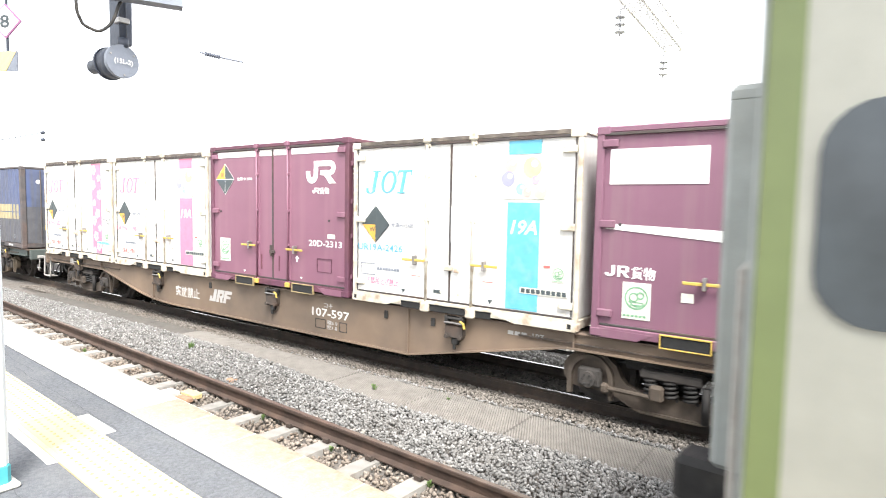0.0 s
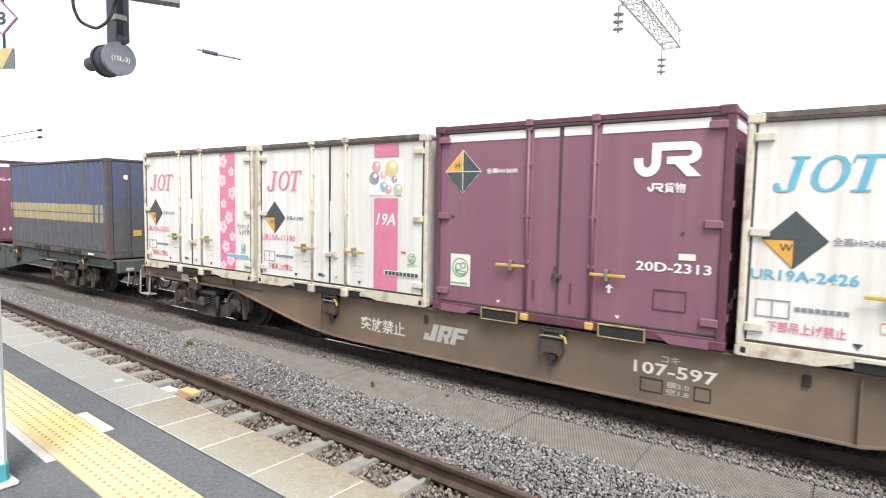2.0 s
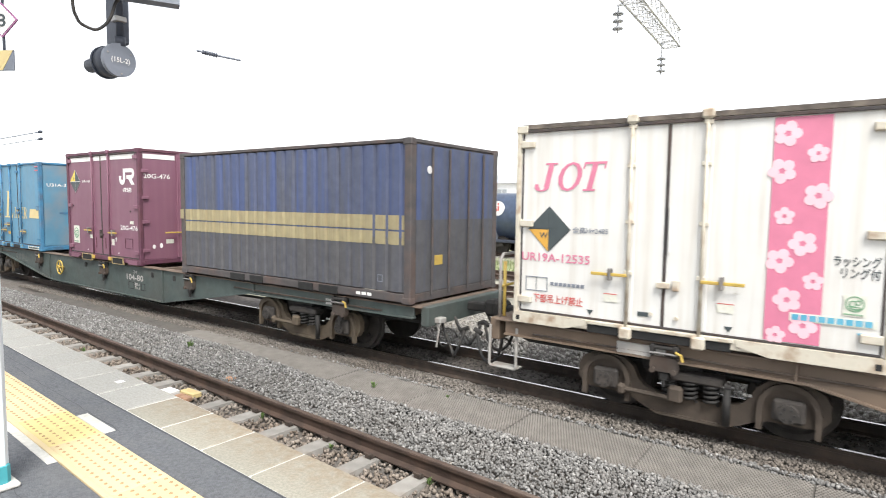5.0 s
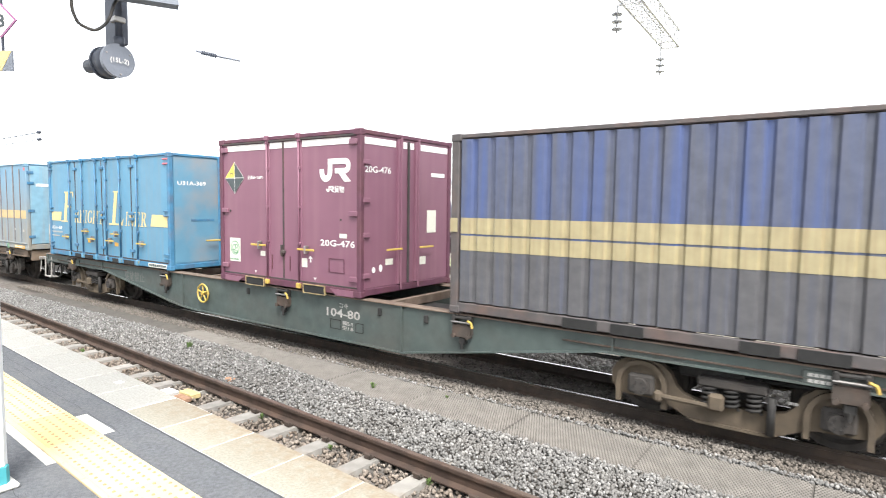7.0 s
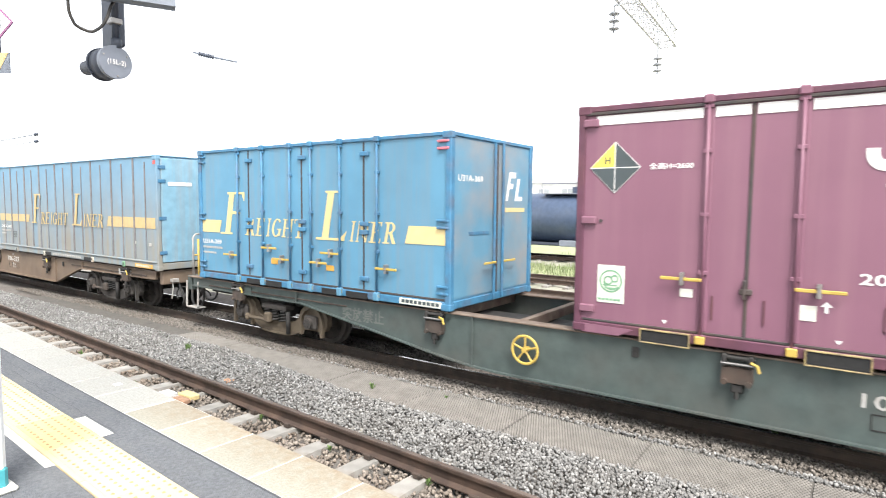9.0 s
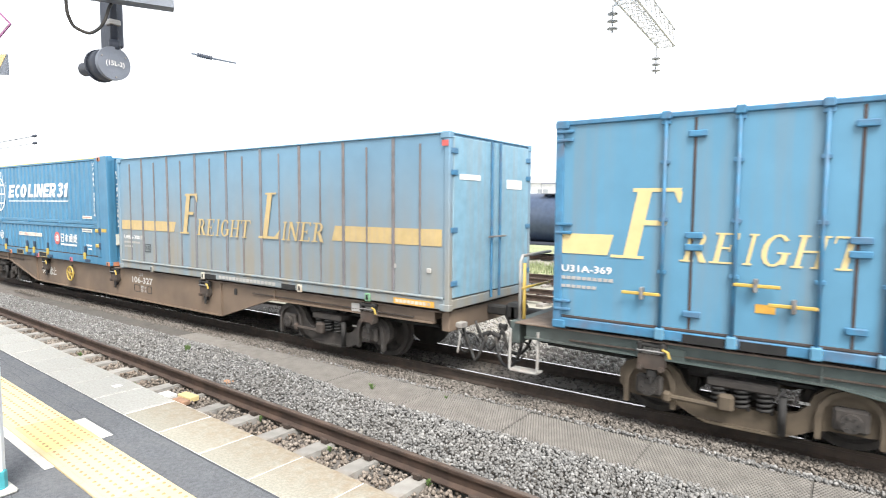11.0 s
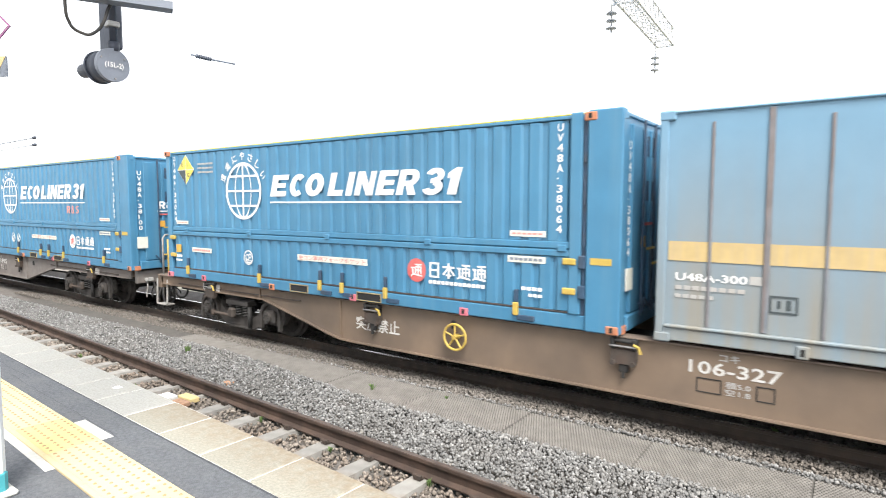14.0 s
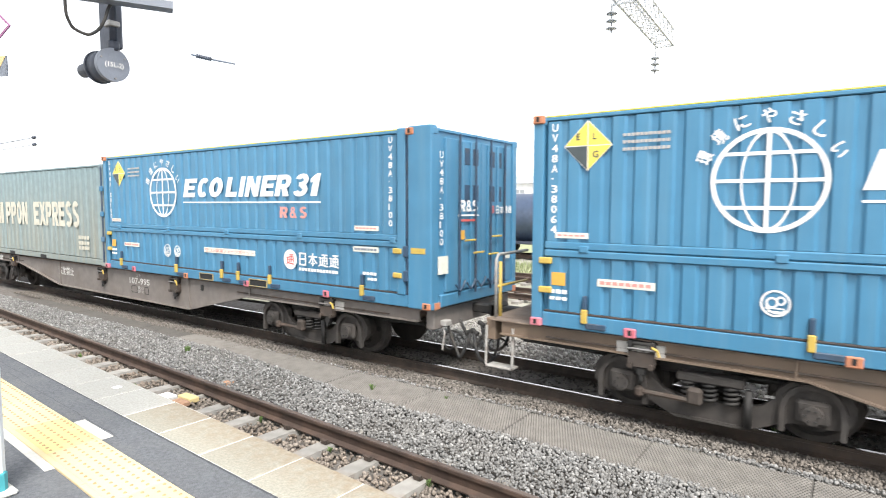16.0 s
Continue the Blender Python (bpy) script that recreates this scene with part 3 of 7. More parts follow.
def eco_sticker(c, x0, z0, w, h, y, round_only=False):
    if not round_only:
        plate(x0, x0 + w, z0, z0 + h, PAPER, c, "sticker", y)
    cx, cz, r = x0 + w / 2, z0 + h * (0.5 if round_only else 0.58), w * 0.42
    k = h * 0.5 / r if round_only else 1.0
    b = Build()
    ring(b, cx, cz, r * 0.86, r, y - 0.004, y - 0.001, 20)
    ring(b, cx - r * 0.22, cz + r * 0.05, r * 0.28, r * 0.42, y - 0.004, y - 0.001, 12)
    ring(b, cx + r * 0.34, cz + r * 0.22, r * 0.2, r * 0.34, y - 0.0045, y - 0.001, 12)
    ring(b, cx + r * 0.1, cz - r * 0.05, r * 0.62, r * 0.74, y - 0.0045, y - 0.001, 12, 1, math.pi, 1.8 * math.pi)
    b.box(cx - r * 0.66, cx + r * 0.6, y - 0.004, y - 0.001, cz - r * 0.42, cz - r * 0.32).box(cx - r * 0.5, cx + r * 0.5, y - 0.004, y - 0.001, cz - r * 0.66, cz - r * 0.56)
    part("sticker_print", b, PAINT_W if round_only else GREEN_P, c)
    if round_only:
        return
    bars(x0 + 0.04 * w, x0 + 0.9 * w, z0 + 0.06 * h, 0.06 * h, 6, c, GREEN_P, y - 0.004)


def lock_rod(c, x, z0, z1, y, skin, handle, side=1, r=0.017, hmat=YELLOW):
    b = Build()
    b.cyl((x, y, z0), (x, y, z1), r, 10)
    part("lock_rod", b, skin, c, smooth=True)
    for z in (z0 + 0.03, z0 + 0.28 * (z1 - z0), z0 + 0.52 * (z1 - z0), z0 + 0.78 * (z1 - z0), z1 - 0.1):
        part("rod_bracket", Build().box(x - 0.045, x + 0.045, y - 0.012, y + 0.03, z, z + 0.045, 0.006), skin, c)
    for z in (z0 - 0.03, z1 - 0.05):
        part("cam_lock", Build().box(x - 0.05, x + 0.05, y - 0.035, y + 0.03, z, z + 0.09, 0.012), hmat if z < 1 and hmat is YELLOW else skin, c)
    if handle:
        e = x + side * 0.42
        hb = Build().box(min(x, e), max(x, e), y - 0.045, y - 0.025, handle - 0.018, handle + 0.018, 0.006)
        part("lock_handle", hb, hmat, c, "yellow handle bar")
        k = Build().box(x + side * 0.2 - 0.02, x + side * 0.2 + 0.02, y - 0.055, y + 0.03, handle - 0.07, handle + 0.07, 0.008)
        k.cyl((x + side * 0.2, y - 0.06, handle + 0.05), (x + side * 0.2, y - 0.02, handle + 0.05), 0.02, 8)
        part("handle_catch", k, STEEL, c)


def fork_pocket(c, x0, x1, z0, z1, rim, y=-0.004):
    part("fork_pocket", Build().box(x0 + 0.02, x1 - 0.02, y - 0.004, y + 0.02, z0 + 0.02, z1 - 0.012), HOLE, c, "dark fork-lift pocket")
    if rim:
        b = Build().box(x0, x1, y - 0.016, y + 0.03, z1 - 0.008, z1 + 0.008, 0.003)
        b.box(x0, x0 + 0.014, y - 0.016, y + 0.03, z0, z1, 0.004).box(x1 - 0.014, x1, y - 0.016, y + 0.03, z0, z1, 0.004)
        b.box(x0, x1, y - 0.012, y + 0.02, z0, z0 + 0.014, 0.004)
        part("pocket_rim", b, rim, c)


def hinges(c, L, skin, zs):
    for x in (0.07, L - 0.25):
        for z in zs:
            part("hinge", Build().box(x, x + 0.18, -0.016, 0.03, z, z + 0.09, 0.012), skin, c)


def maroon_box(L, H, number, kind, label):
    c = thing("freight_container", label, "container", "freight containers")
    skin = MAROON_OLD if kind == "old" else MAROON
    shell(c, L, H, skin, MAROON_DARK if kind != "old" else skin)
    y = 0.03
    f = L / 3.74
    part("top_seal", Build().box(0.1, L - 0.1, -0.004, 0.02, H - 0.105, H - 0.072, 0.004), GASKET, c)
    part("door_seal", Build().box(0.1, L - 0.1, y - 0.012, y + 0.01, 0.135, 0.16, 0.004), GASKET, c)
    part("door_seal", Build().box(1.84 * f, 1.875 * f, y - 0.012, y + 0.01, 0.162, H - 0.11, 0.004), GASKET, c)
    hinges(c, L, skin, (0.24, 1.28, H - 0.24))
    for x in (1.44 * f, 2.29 * f):
        part("door_stile", Build().box(x - 0.05, x + 0.05, y - 0.015, y + 0.02, 0.165, H - 0.11, 0.008), skin, c)
        lock_rod(c, x, 0.06, H - 0.03, -0.004, skin, 0.72 - (0.02 if x > 2 else 0), -1 if x < 2 else 1)
    part("seal_latch", Build().box(1.80 * f, 1.92 * f, y - 0.05, y, 0.60, 0.66, 0.01).box(1.83 * f, 1.86 * f, y - 0.06, y, 0.55, 0.75, 0.006), GASKET, c)
    for x in (1.53 * f, 2.02 * f):
        part("vent_slot", Build().box(x, x + 0.02, y - 0.012, y, 0.3, 0.56), MAROON_DARK, c)
    for x in (0.3, 3.28):
        k = Build()
        disc(k, x * f, 1.32 if x < 1 else 1.22, 0.02, y - 0.012, y + 0.01, 10)
        part("vent_plug", k, GASKET, c)
    d = y - 0.008
    for x0, x1 in ((0.8, 1.34), (2.4, 2.94)):
        fork_pocket(c, x0 * f, x1 * f, -0.035, 0.118, YELLOW if kind == "old" else YELLOW_W)
    part("skirt_plate", Build().prism([(0.12, 0.0), (0.55, 0.0), (0.72, 0.09), (0.12, 0.1)], -0.006, 0.01), skin, c)
    part("skirt_plate", Build().prism([(3.05 * f, 0.1), (3.2 * f, 0.0), (3.6 * f, 0.0), (3.6 * f, 0.1)], -0.006, 0.01), skin, c)
    if kind == "old":
        plate(0.16, 1.22, H - 0.66, H - 0.26, PAINT_W, c, "white_panel", d)
        part("white_swoosh", Build().prism([(0.14, 1.27), (3.5, 1.0), (3.5, 1.22), (0.14, 1.33)], d, d + 0.003), PAINT_W, c, "tapering white stripe")
        part("operator_mark", figure(Build(), [("b", 0.28, 0.42, 0.3, 1.0), ("a", 0.21, 0.32, 0.21, 0.32, 0.14, 0.2, 180, 360), ("b", 0.52, 0.64, 0.0, 1.0), ("b", 0.64, 0.9, 0.82, 1.0), ("b", 0.64, 0.9, 0.42, 0.58), ("b", 0.86, 0.98, 0.5, 0.92), ("p", [(0.68, 0.44), (0.82, 0.44), (1.0, 0.0), (0.86, 0.0)])], 0.14, 0.72, 0.29, 0.13, 0, d), PAINT_W, c)
        lettering("貨物", 0.45, 0.72, 0.11, PAINT_W, c, d, 0.27)
        eco_sticker(c, 0.36, 0.25, 0.32, 0.42, d)
        plate(1.0, 1.13, 0.5, 0.6, PAPER, c, "sticker", d)
        b = Build()
        ring(b, 2.75, H - 0.55, 0.15, 0.27, d, d + 0.003, 20, 1, 3.1, 6.3)
        part("operator_logo", b, PAINT_W, c)
        return c
    part("white_band", Build().box(0.22 * f, 1.38 * f, d, d + 0.003, H - 0.22, H - 0.115), PAINT_W, c)
    for x0, x1 in ((1.5, 1.83), (1.89, 2.23), (2.36, 3.5)):
        part("white_band", Build().box(x0 * f, x1 * f, d, d + 0.003, H - 0.22, H - 0.115), PAINT_W, c)
    diamond(c, 0.45 * f, 1.93, 0.28, "H", ("lt",), d, LEMON if kind == "G" else AMBER)
    lettering("全高H=2600", 0.83, 1.905, 0.055, PAINT_W, c, d, 0.46)
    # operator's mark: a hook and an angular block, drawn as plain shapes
    hook = [("b", 0.27, 0.41, 0.42, 1.0), ("a", 0.205, 0.44, 0.205, 0.44, 0.14, 0.27, 180, 360), ("b", 0.0, 0.14, 0.42, 0.56),
            ("b", 0.41, 0.84, 0.76, 1.0), ("a", 0.82, 0.68, 0.17, 0.32, 0.13, 0.24, -90, 90), ("b", 0.5, 0.84, 0.36, 0.58), ("p", [(0.6, 0.4), (0.79, 0.4), (1.0, 0.0), (0.8, 0.0)])]
    part("operator_logo", figure(Build(), hook, 2.76, 1.83, 0.71, 0.37, 0, d), PAINT_W, c)
    part("operator_mark", figure(Build(), hook, 2.92, 1.665, 0.17, 0.095, 0, d), PAINT_W, c)
    lettering("貨物", 3.1, 1.665, 0.085, PAINT_W, c, d, 0.22)
    lettering(number, 2.80 * f, 0.79, 0.105, PAINT_W, c, d, 0.79)
    plate(3.25 * f, 3.42 * f, 0.93, 1.0, PAPER, c, "sticker", d)
    eco_sticker(c, 0.28 * f, 0.37, 0.32, 0.44, d)
    b = Build()
    for x, z, w, h in ((3.0 * f, 0.36, 0.34, 0.22),):
        b.box(x, x + w, y - 0.01, y, z, z + 0.012).box(x, x + w, y - 0.01, y, z + h, z + h + 0.012).box(x, x + 0.012, y - 0.01, y, z, z + h).box(x + w, x + w + 0.012, y - 0.01, y, z, z + h + 0.012)
    part("card_frame", b, MAROON_DARK, c)
    part("arrow_mark", Build().prism([(2.48, 0.55), (2.53, 0.6), (2.58, 0.55), (2.545, 0.55), (2.545, 0.49), (2.515, 0.49), (2.515, 0.55)], d, d + 0.003), PAINT_W, c)
    for x in (1.05, 2.64):
        part("arrow_mark", Build().prism([(x, 0.2), (x + 0.03, 0.24), (x - 0.03, 0.24)], d, d + 0.003), PAINT_W, c)
    if kind == "G":
        plate(1.2, 1.33, 0.52, 0.61, PAPER, c, "sticker", d)
        plate(2.3, 2.45, 0.4, 0.55, PAPER, c, "sticker", d)
    # doors of the end wall
    e = lambda nm, bd, m: part(nm, on_end(bd, L), m, c)
    for v in (0.95, 1.42):
        e("door_stile", Build().box(v - 0.06, v + 0.06, -0.02, 0.04, 0.14, H - 0.08, 0.008), skin)
        e("lock_rod", Build().cyl((v, -0.03, 0.05), (v, -0.03, H - 0.05), 0.018, 10), skin)
        s = -1 if v < 1.2 else 1
        e("lock_handle", Build().box(min(v, v + s * 0.4), max(v, v + s * 0.4), -0.075, -0.055, 0.72, 0.755, 0.006), YELLOW)
    e("door_seal", Build().box(1.17, 1.2, -0.01, 0.03, 0.14, H - 0.1, 0.004), GASKET)
    e("white_band", Build().box(0.12, 0.86, 0.022, 0.03, H - 0.22, H - 0.115), PAINT_W)
    e("white_band", Build().box(1.03, 1.15, 0.022, 0.03, H - 0.22, H - 0.115), PAINT_W)
    e("white_band", Build().box(1.22, 1.34, 0.022, 0.03, H - 0.22, H - 0.115), PAINT_W)
    e("white_band", Build().box(1.5, 2.33, 0.022, 0.03, H - 0.22, H - 0.115), PAINT_W)
    for z in (0.3, 0.95, 1.5, 2.1):
        e("hinge", Build().box(0.06, 0.22, -0.012, 0.03, z, z + 0.08, 0.01), skin)
    lettering(number, 0.12, 1.98, 0.105, PAINT_W, c, 0.022, 0.62, turn=to_end(L))
    e("faded_marking", Build().box(1.85, 2.25, 0.022, 0.03, 1.98, 2.05), PAINT_W)
    e("sticker", Build().box(1.74, 2.0, 0.022, 0.03, 0.98, 1.38), PAPER)
    e("sticker", Build().box(0.62, 0.8, 0.022, 0.03, 0.48, 0.58), PAPER)
    e("sticker", Build().box(1.52, 1.7, 0.022, 0.03, 0.42, 0.56), PAPER)
    k = Build()
    disc(k, 0.33, 0.42, 0.05, 0.02, 0.03, 12, 0.7)
    disc(k, 0.5, 0.44, 0.06, 0.02, 0.03, 12, 0.6)
    e("lashing_recess", k, PAINT_W)
    return c


def white_box(L, H, number, tint, flowers, label):
    c = thing("freight_container", label, "container", "freight containers")
    shell(c, L, H, WHITE, CREAM, top=0.05, post=0.06, floor=0.14)
    y, d, f = 0.03, 0.022, L / 3.74
    part("top_seal", Build().box(0.07, L - 0.07, -0.002, 0.02, H - 0.09, H - 0.055, 0.004), GASKET, c)
    part("door_seal", Build().box(0.08, L - 0.08, y - 0.012, y + 0.01, 0.145, 0.17, 0.004), GASKET, c)
    part("door_seal", Build().box(1.835, 1.87, y - 0.012, y + 0.01, 0.172, H - 0.095, 0.004), GASKET, c)
    for x in (0.075, L - 0.1):
        part("door_seal", Build().box(x, x + 0.022, y - 0.01, y + 0.01, 0.172, H - 0.095, 0.004), GASKET, c)
    hinges(c, L, CREAM, (0.26, 1.22, H - 0.28))
    part("roof_edge", Build().box(0.065, L - 0.065, -0.001, 0.003, H - 0.048, H + 0.006), ROOF_EDGE, c, "grimy dark roof edge")
    for x, s in ((1.46, -1), (2.24, 1)):
        part("door_stile", Build().box(x - 0.055, x + 0.055, y - 0.015, y + 0.02, 0.175, H - 0.1, 0.008), WHITE, c)
        lock_rod(c, x, 0.04, H - 0.02, -0.006, CREAM, 0.71, s, 0.02)
        part("lock_housing", Build().box(x - 0.07, x + 0.07, -0.06, 0.02, -0.02, 0.12, 0.02), CREAM, c)
        part("lock_housing", Build().box(x - 0.06, x + 0.06, -0.05, 0.02, H - 0.06, H + 0.035, 0.015), CREAM, c)
    part("seal_latch", Build().box(1.78, 1.92, -0.03, y, 0.6, 0.67, 0.01).box(1.95, 2.02, -0.02, y, 0.58, 0.7, 0.008), CREAM, c)
    part("door_rod", Build().cyl((1.9, -0.002, 1.0), (1.9, -0.002, 1.5), 0.014, 8), WHITE, c)
    part("skirt_plate", Build().prism([(0.02, 0.0), (0.72, 0.0), (0.98, 0.075), (0.98, 0.14), (0.02, 0.14)], -0.012, 0.0), CREAM, c)
    part("skirt_plate", Build().prism([(2.6, 0.14), (2.6, 0.075), (2.9, 0.0), (L - 0.02, 0.0), (L - 0.02, 0.14)], -0.012, 0.0), CREAM, c)
    part("bottom_lip", Build().box(1.0, 2.58, -0.02, 0.0, 0.095, 0.14, 0.008), CREAM, c)
    part("fork_pocket", Build().box(1.0, 2.55, 0.0, 0.01, 0.0, 0.09), HOLE, c, "dark fork-lift pocket")
    for x in (0.05, L - 0.12):
        part("casting_hole", Build().box(x, x + 0.05, -0.015, -0.01, 0.03, 0.09), HOLE, c)
    # lessor's mark: three slender leaning pieces
    part("lessor_logo", figure(Build(), [("b", 0.52, 0.8, 0.14, 1.0), ("b", 0.34, 0.98, 0.94, 1.0), ("a", 0.42, 0.14, 0.4, 0.16, 0.26, 0.05, 180, 360), ("b", 0.0, 0.2, 0.12, 0.24)], 0.24, 1.67, 0.24, 0.34, 0.24, d), tint, c)
    part("lessor_logo", figure(Build(), [("a", 0.5, 0.5, 0.5, 0.51, 0.2, 0.08, 0, 360)], 0.53, 1.67, 0.3, 0.34, 0.22, d), tint, c)
    part("lessor_logo", figure(Build(), [("b", 0.38, 0.62, 0.0, 1.0), ("b", 0.0, 1.0, 0.92, 1.0), ("b", 0.22, 0.78, 0.0, 0.06), ("b", 0.0, 0.06, 0.76, 0.95), ("b", 0.94, 1.0, 0.76, 0.95)], 0.82, 1.67, 0.27, 0.34, 0.24, d), tint, c)
    diamond(c, 0.46, 1.2, 0.27, "W", ("bl",), d, AMBER, SLATE)
    lettering("全高H=2485", 0.77, 1.17, 0.06, GREY_ST, c, d, 0.44)
    lettering(number, 0.1, 0.8, 0.105, tint, c, d, 0.9)
    b = Build()
    b.box(0.16, 0.46, d, d + 0.003, 0.42, 0.43).box(0.16, 0.46, d, d + 0.003, 0.59, 0.6).box(0.16, 0.17, d, d + 0.003, 0.42, 0.6).box(0.45, 0.46, d, d + 0.003, 0.42, 0.6).box(0.305, 0.312, d, d + 0.003, 0.43, 0.59)
    part("card_frame", b, GREY_ST, c)
    bars(0.5, 0.95, 0.505, 0.042, 8, c, GREY_ST, d)
    lettering("下部吊上げ禁止", 0.27, 0.29, 0.085, RED if tint is not CYAN else PINK, c, d, 0.66)
    for x in (1.02, 2.52):
        part("arrow_mark", Build().prism([(x, 0.2), (x + 0.04, 0.26), (x - 0.04, 0.26)], d, d + 0.003), SLATE, c)
    for x, z in ((1.18, 0.38), (2.4, 0.4)):
        plate(x, x + 0.16, z, z + 0.1, PAPER, c, "sticker", d)
        plate(x, x + 0.16, z + 0.09, z + 0.1, RED, c, "sticker", d - 0.002)
    plate(1.58, 1.7, 0.26, 0.31, SLATE, c, "data_plate", d)
    x0, x1 = 2.74 * f, 3.2 * f
    if flowers:
        plate(x0, x1, 0.18, H - 0.1, PINK, c, "pink_stripe", d)
        for i, (px, pz) in enumerate(((2.85, 2.22), (3.1, 2.02), (2.82, 1.86), (3.12, 1.62), (2.86, 1.42), (3.02, 1.16), (2.84, 0.98), (3.12, 0.8), (2.92, 0.6), (3.06, 0.36), (2.84, 0.24))):
            r = 0.125 - 0.035 * (i % 3 == 1)
            px *= f
            g = Build()
            for k in range(5):
                a = 0.4 * i + k * 2 * math.pi / 5
                disc(g, px + r * 0.6 * math.cos(a), pz + r * 0.6 * math.sin(a), r * 0.42, d - 0.003 - 0.0004 * k, d, 9)
            part("printed_blossom", g, PINK_PALE, c)
        lettering("ラッシング", 3.27 * f, 0.97, 0.08, SLATE, c, d, 0.36)
        lettering("リング付", 3.33 * f, 0.86, 0.08, SLATE, c, d, 0.3)
        eco_sticker(c, 3.36 * f, 0.5, 0.18, 0.2, d)
    else:
        band = CYAN if tint is CYAN else PINK
        plate(x0, x1, 0.18, 1.56, band, c, "coloured_stripe", d)
        plate(x0, x1, 2.17, H - 0.1, band, c, "coloured_stripe", d)
        plate(2.64 * f, 3.3 * f, 1.6, 2.15, PAPER if tint is CYAN else PAINT_W, c, "print_panel", d)
        for i, (px, pz, r) in enumerate(((2.78, 2.03, 0.09), (2.74, 1.86, 0.1), (3.08, 2.0, 0.13), (2.93, 1.73, 0.075), (3.2, 1.69, 0.09), (2.92, 1.9, 0.06), (3.13, 1.84, 0.055), (3.02, 1.69, 0.065))):
            g = Build()
            disc(g, px * f, pz, r, d - 0.004 - 0.0005 * i, d, 18)
            part("printed_ball", g, BALLS[i % 7], c)
            g = Build()
            disc(g, px * f + r * 0.25, pz + r * 0.35, r * 0.35, d - 0.0055 - 0.0005 * i, d, 10)
            part("ball_shine", g, PAINT_W, c)
        lettering("19A", x0 + 0.05, 1.16, 0.18, PAINT_W, c, d - 0.004, 0.38, shear=0.25)
        eco_sticker(c, 3.38 * f, 0.58, 0.18, 0.18, d)
        plate(3.27 * f, 3.36 * f, 0.75, 0.78, RED, c, "sticker", d)
    plate(2.95 * f, 3.62 * f, 0.4, 0.48, PAPER, c, "label_strip", d - 0.004)
    bars(2.97 * f, 3.6 * f, 0.412, 0.056, 9, c, CYAN if flowers else SLATE, d - 0.008)
    plate(3.48 * f, 3.6 * f, 0.33, 0.35, CYAN, c, "sticker", d)
    for x, z in ((1.73, 0.3), (2.0, 0.28)):
        part("bolt_head", Build().cyl((x, 0.0, z), (x, y, z), 0.022, 8), CREAM, c)
    return c


def navy_box(L, H, label):
    c = thing("freight_container", label, "container", "freight containers")
    shell(c, L, H, NAVY_RAIL, NAVY_RAIL, top=0.06, post=0.13, floor=0.15, inset=0.07)
    part("side_sheet", Build().wave(0.14, L - 0.14, 0.17, 0.98, 0.004, 0.036, 0.265, 0.0145, 0.58, 0.1), NAVY_LOW, c, "grimy dark grey corrugated sheet")
    part("side_sheet", Build().wave(0.14, L - 0.14, 0.98, H - 0.075, 0.004, 0.036, 0.265, 0.0145, 0.58, 0.1), NAVY, c, "navy corrugated sheet with blue paint showing through")
    for z0, z1 in ((1.1, 1.315), (0.875, 1.075)):
        part("tan_band", Build().wave(0.145, L - 0.145, z0, z1, -0.001, 0.036, 0.265, 0.004, 0.58, 0.1), BAND, c, "faded tan painted band")
    plate(0.0, 0.12, 1.12, 1.31, BAND, c, "tan_band", -0.012)
    for a, b in ((1.67, 2.14), (2.27, 2.68), (3.62, 4.02), (4.13, 4.6)):
        fork_pocket(c, a, b, -0.005, 0.15, None, -0.008)
    for a, b in ((1.5, 3.1), (3.9, 5.2)):
        part("roof_batten", Build().box(a, b, 0.3, 2.1, H - 0.005, H + 0.035, 0.01), NAVY, c)
    e = lambda nm, bd, m: part(nm, on_end(bd, L), m, c)
    e("end_sheet", Build().box(0.14, W - 0.14, 0.01, 0.03, 0.16, 1.25), NAVY_LOW)
    e("end_sheet", Build().box(0.14, W - 0.14, 0.01, 0.03, 1.25, H - 0.08), NAVY)
    k = Build()
    for v in (0.5, 0.95, 1.5, 1.95):
        k.cyl((v, -0.02, 0.1), (v, -0.02, H - 0.1), 0.018, 8)
    e("lock_rod", k, NAVY_RAIL)
    e("sticker", Build().box(0.6, 0.8, 0.0, 0.01, 0.55, 0.7), YELLOW)
    k = Build()
    disc(k, 0.45, 2.0, 0.06, 0.0, 0.01, 14)
    e("round_mark", k, PAINT_W)
    bars(5.0, 5.35, 0.06, 0.05, 3, c, PAINT_W, -0.004)
    b = Build()
    b.box(5.45, 5.55, -0.002, 0.0, 0.3, 0.31).box(5.45, 5.55, -0.002, 0.0, 0.4, 0.41).box(5.45, 5.46, -0.002, 0.0, 0.31, 0.4).box(5.54, 5.55, -0.002, 0.0, 0.31, 0.4)
    part("card_frame", b, GREY_ST, c)
    return c


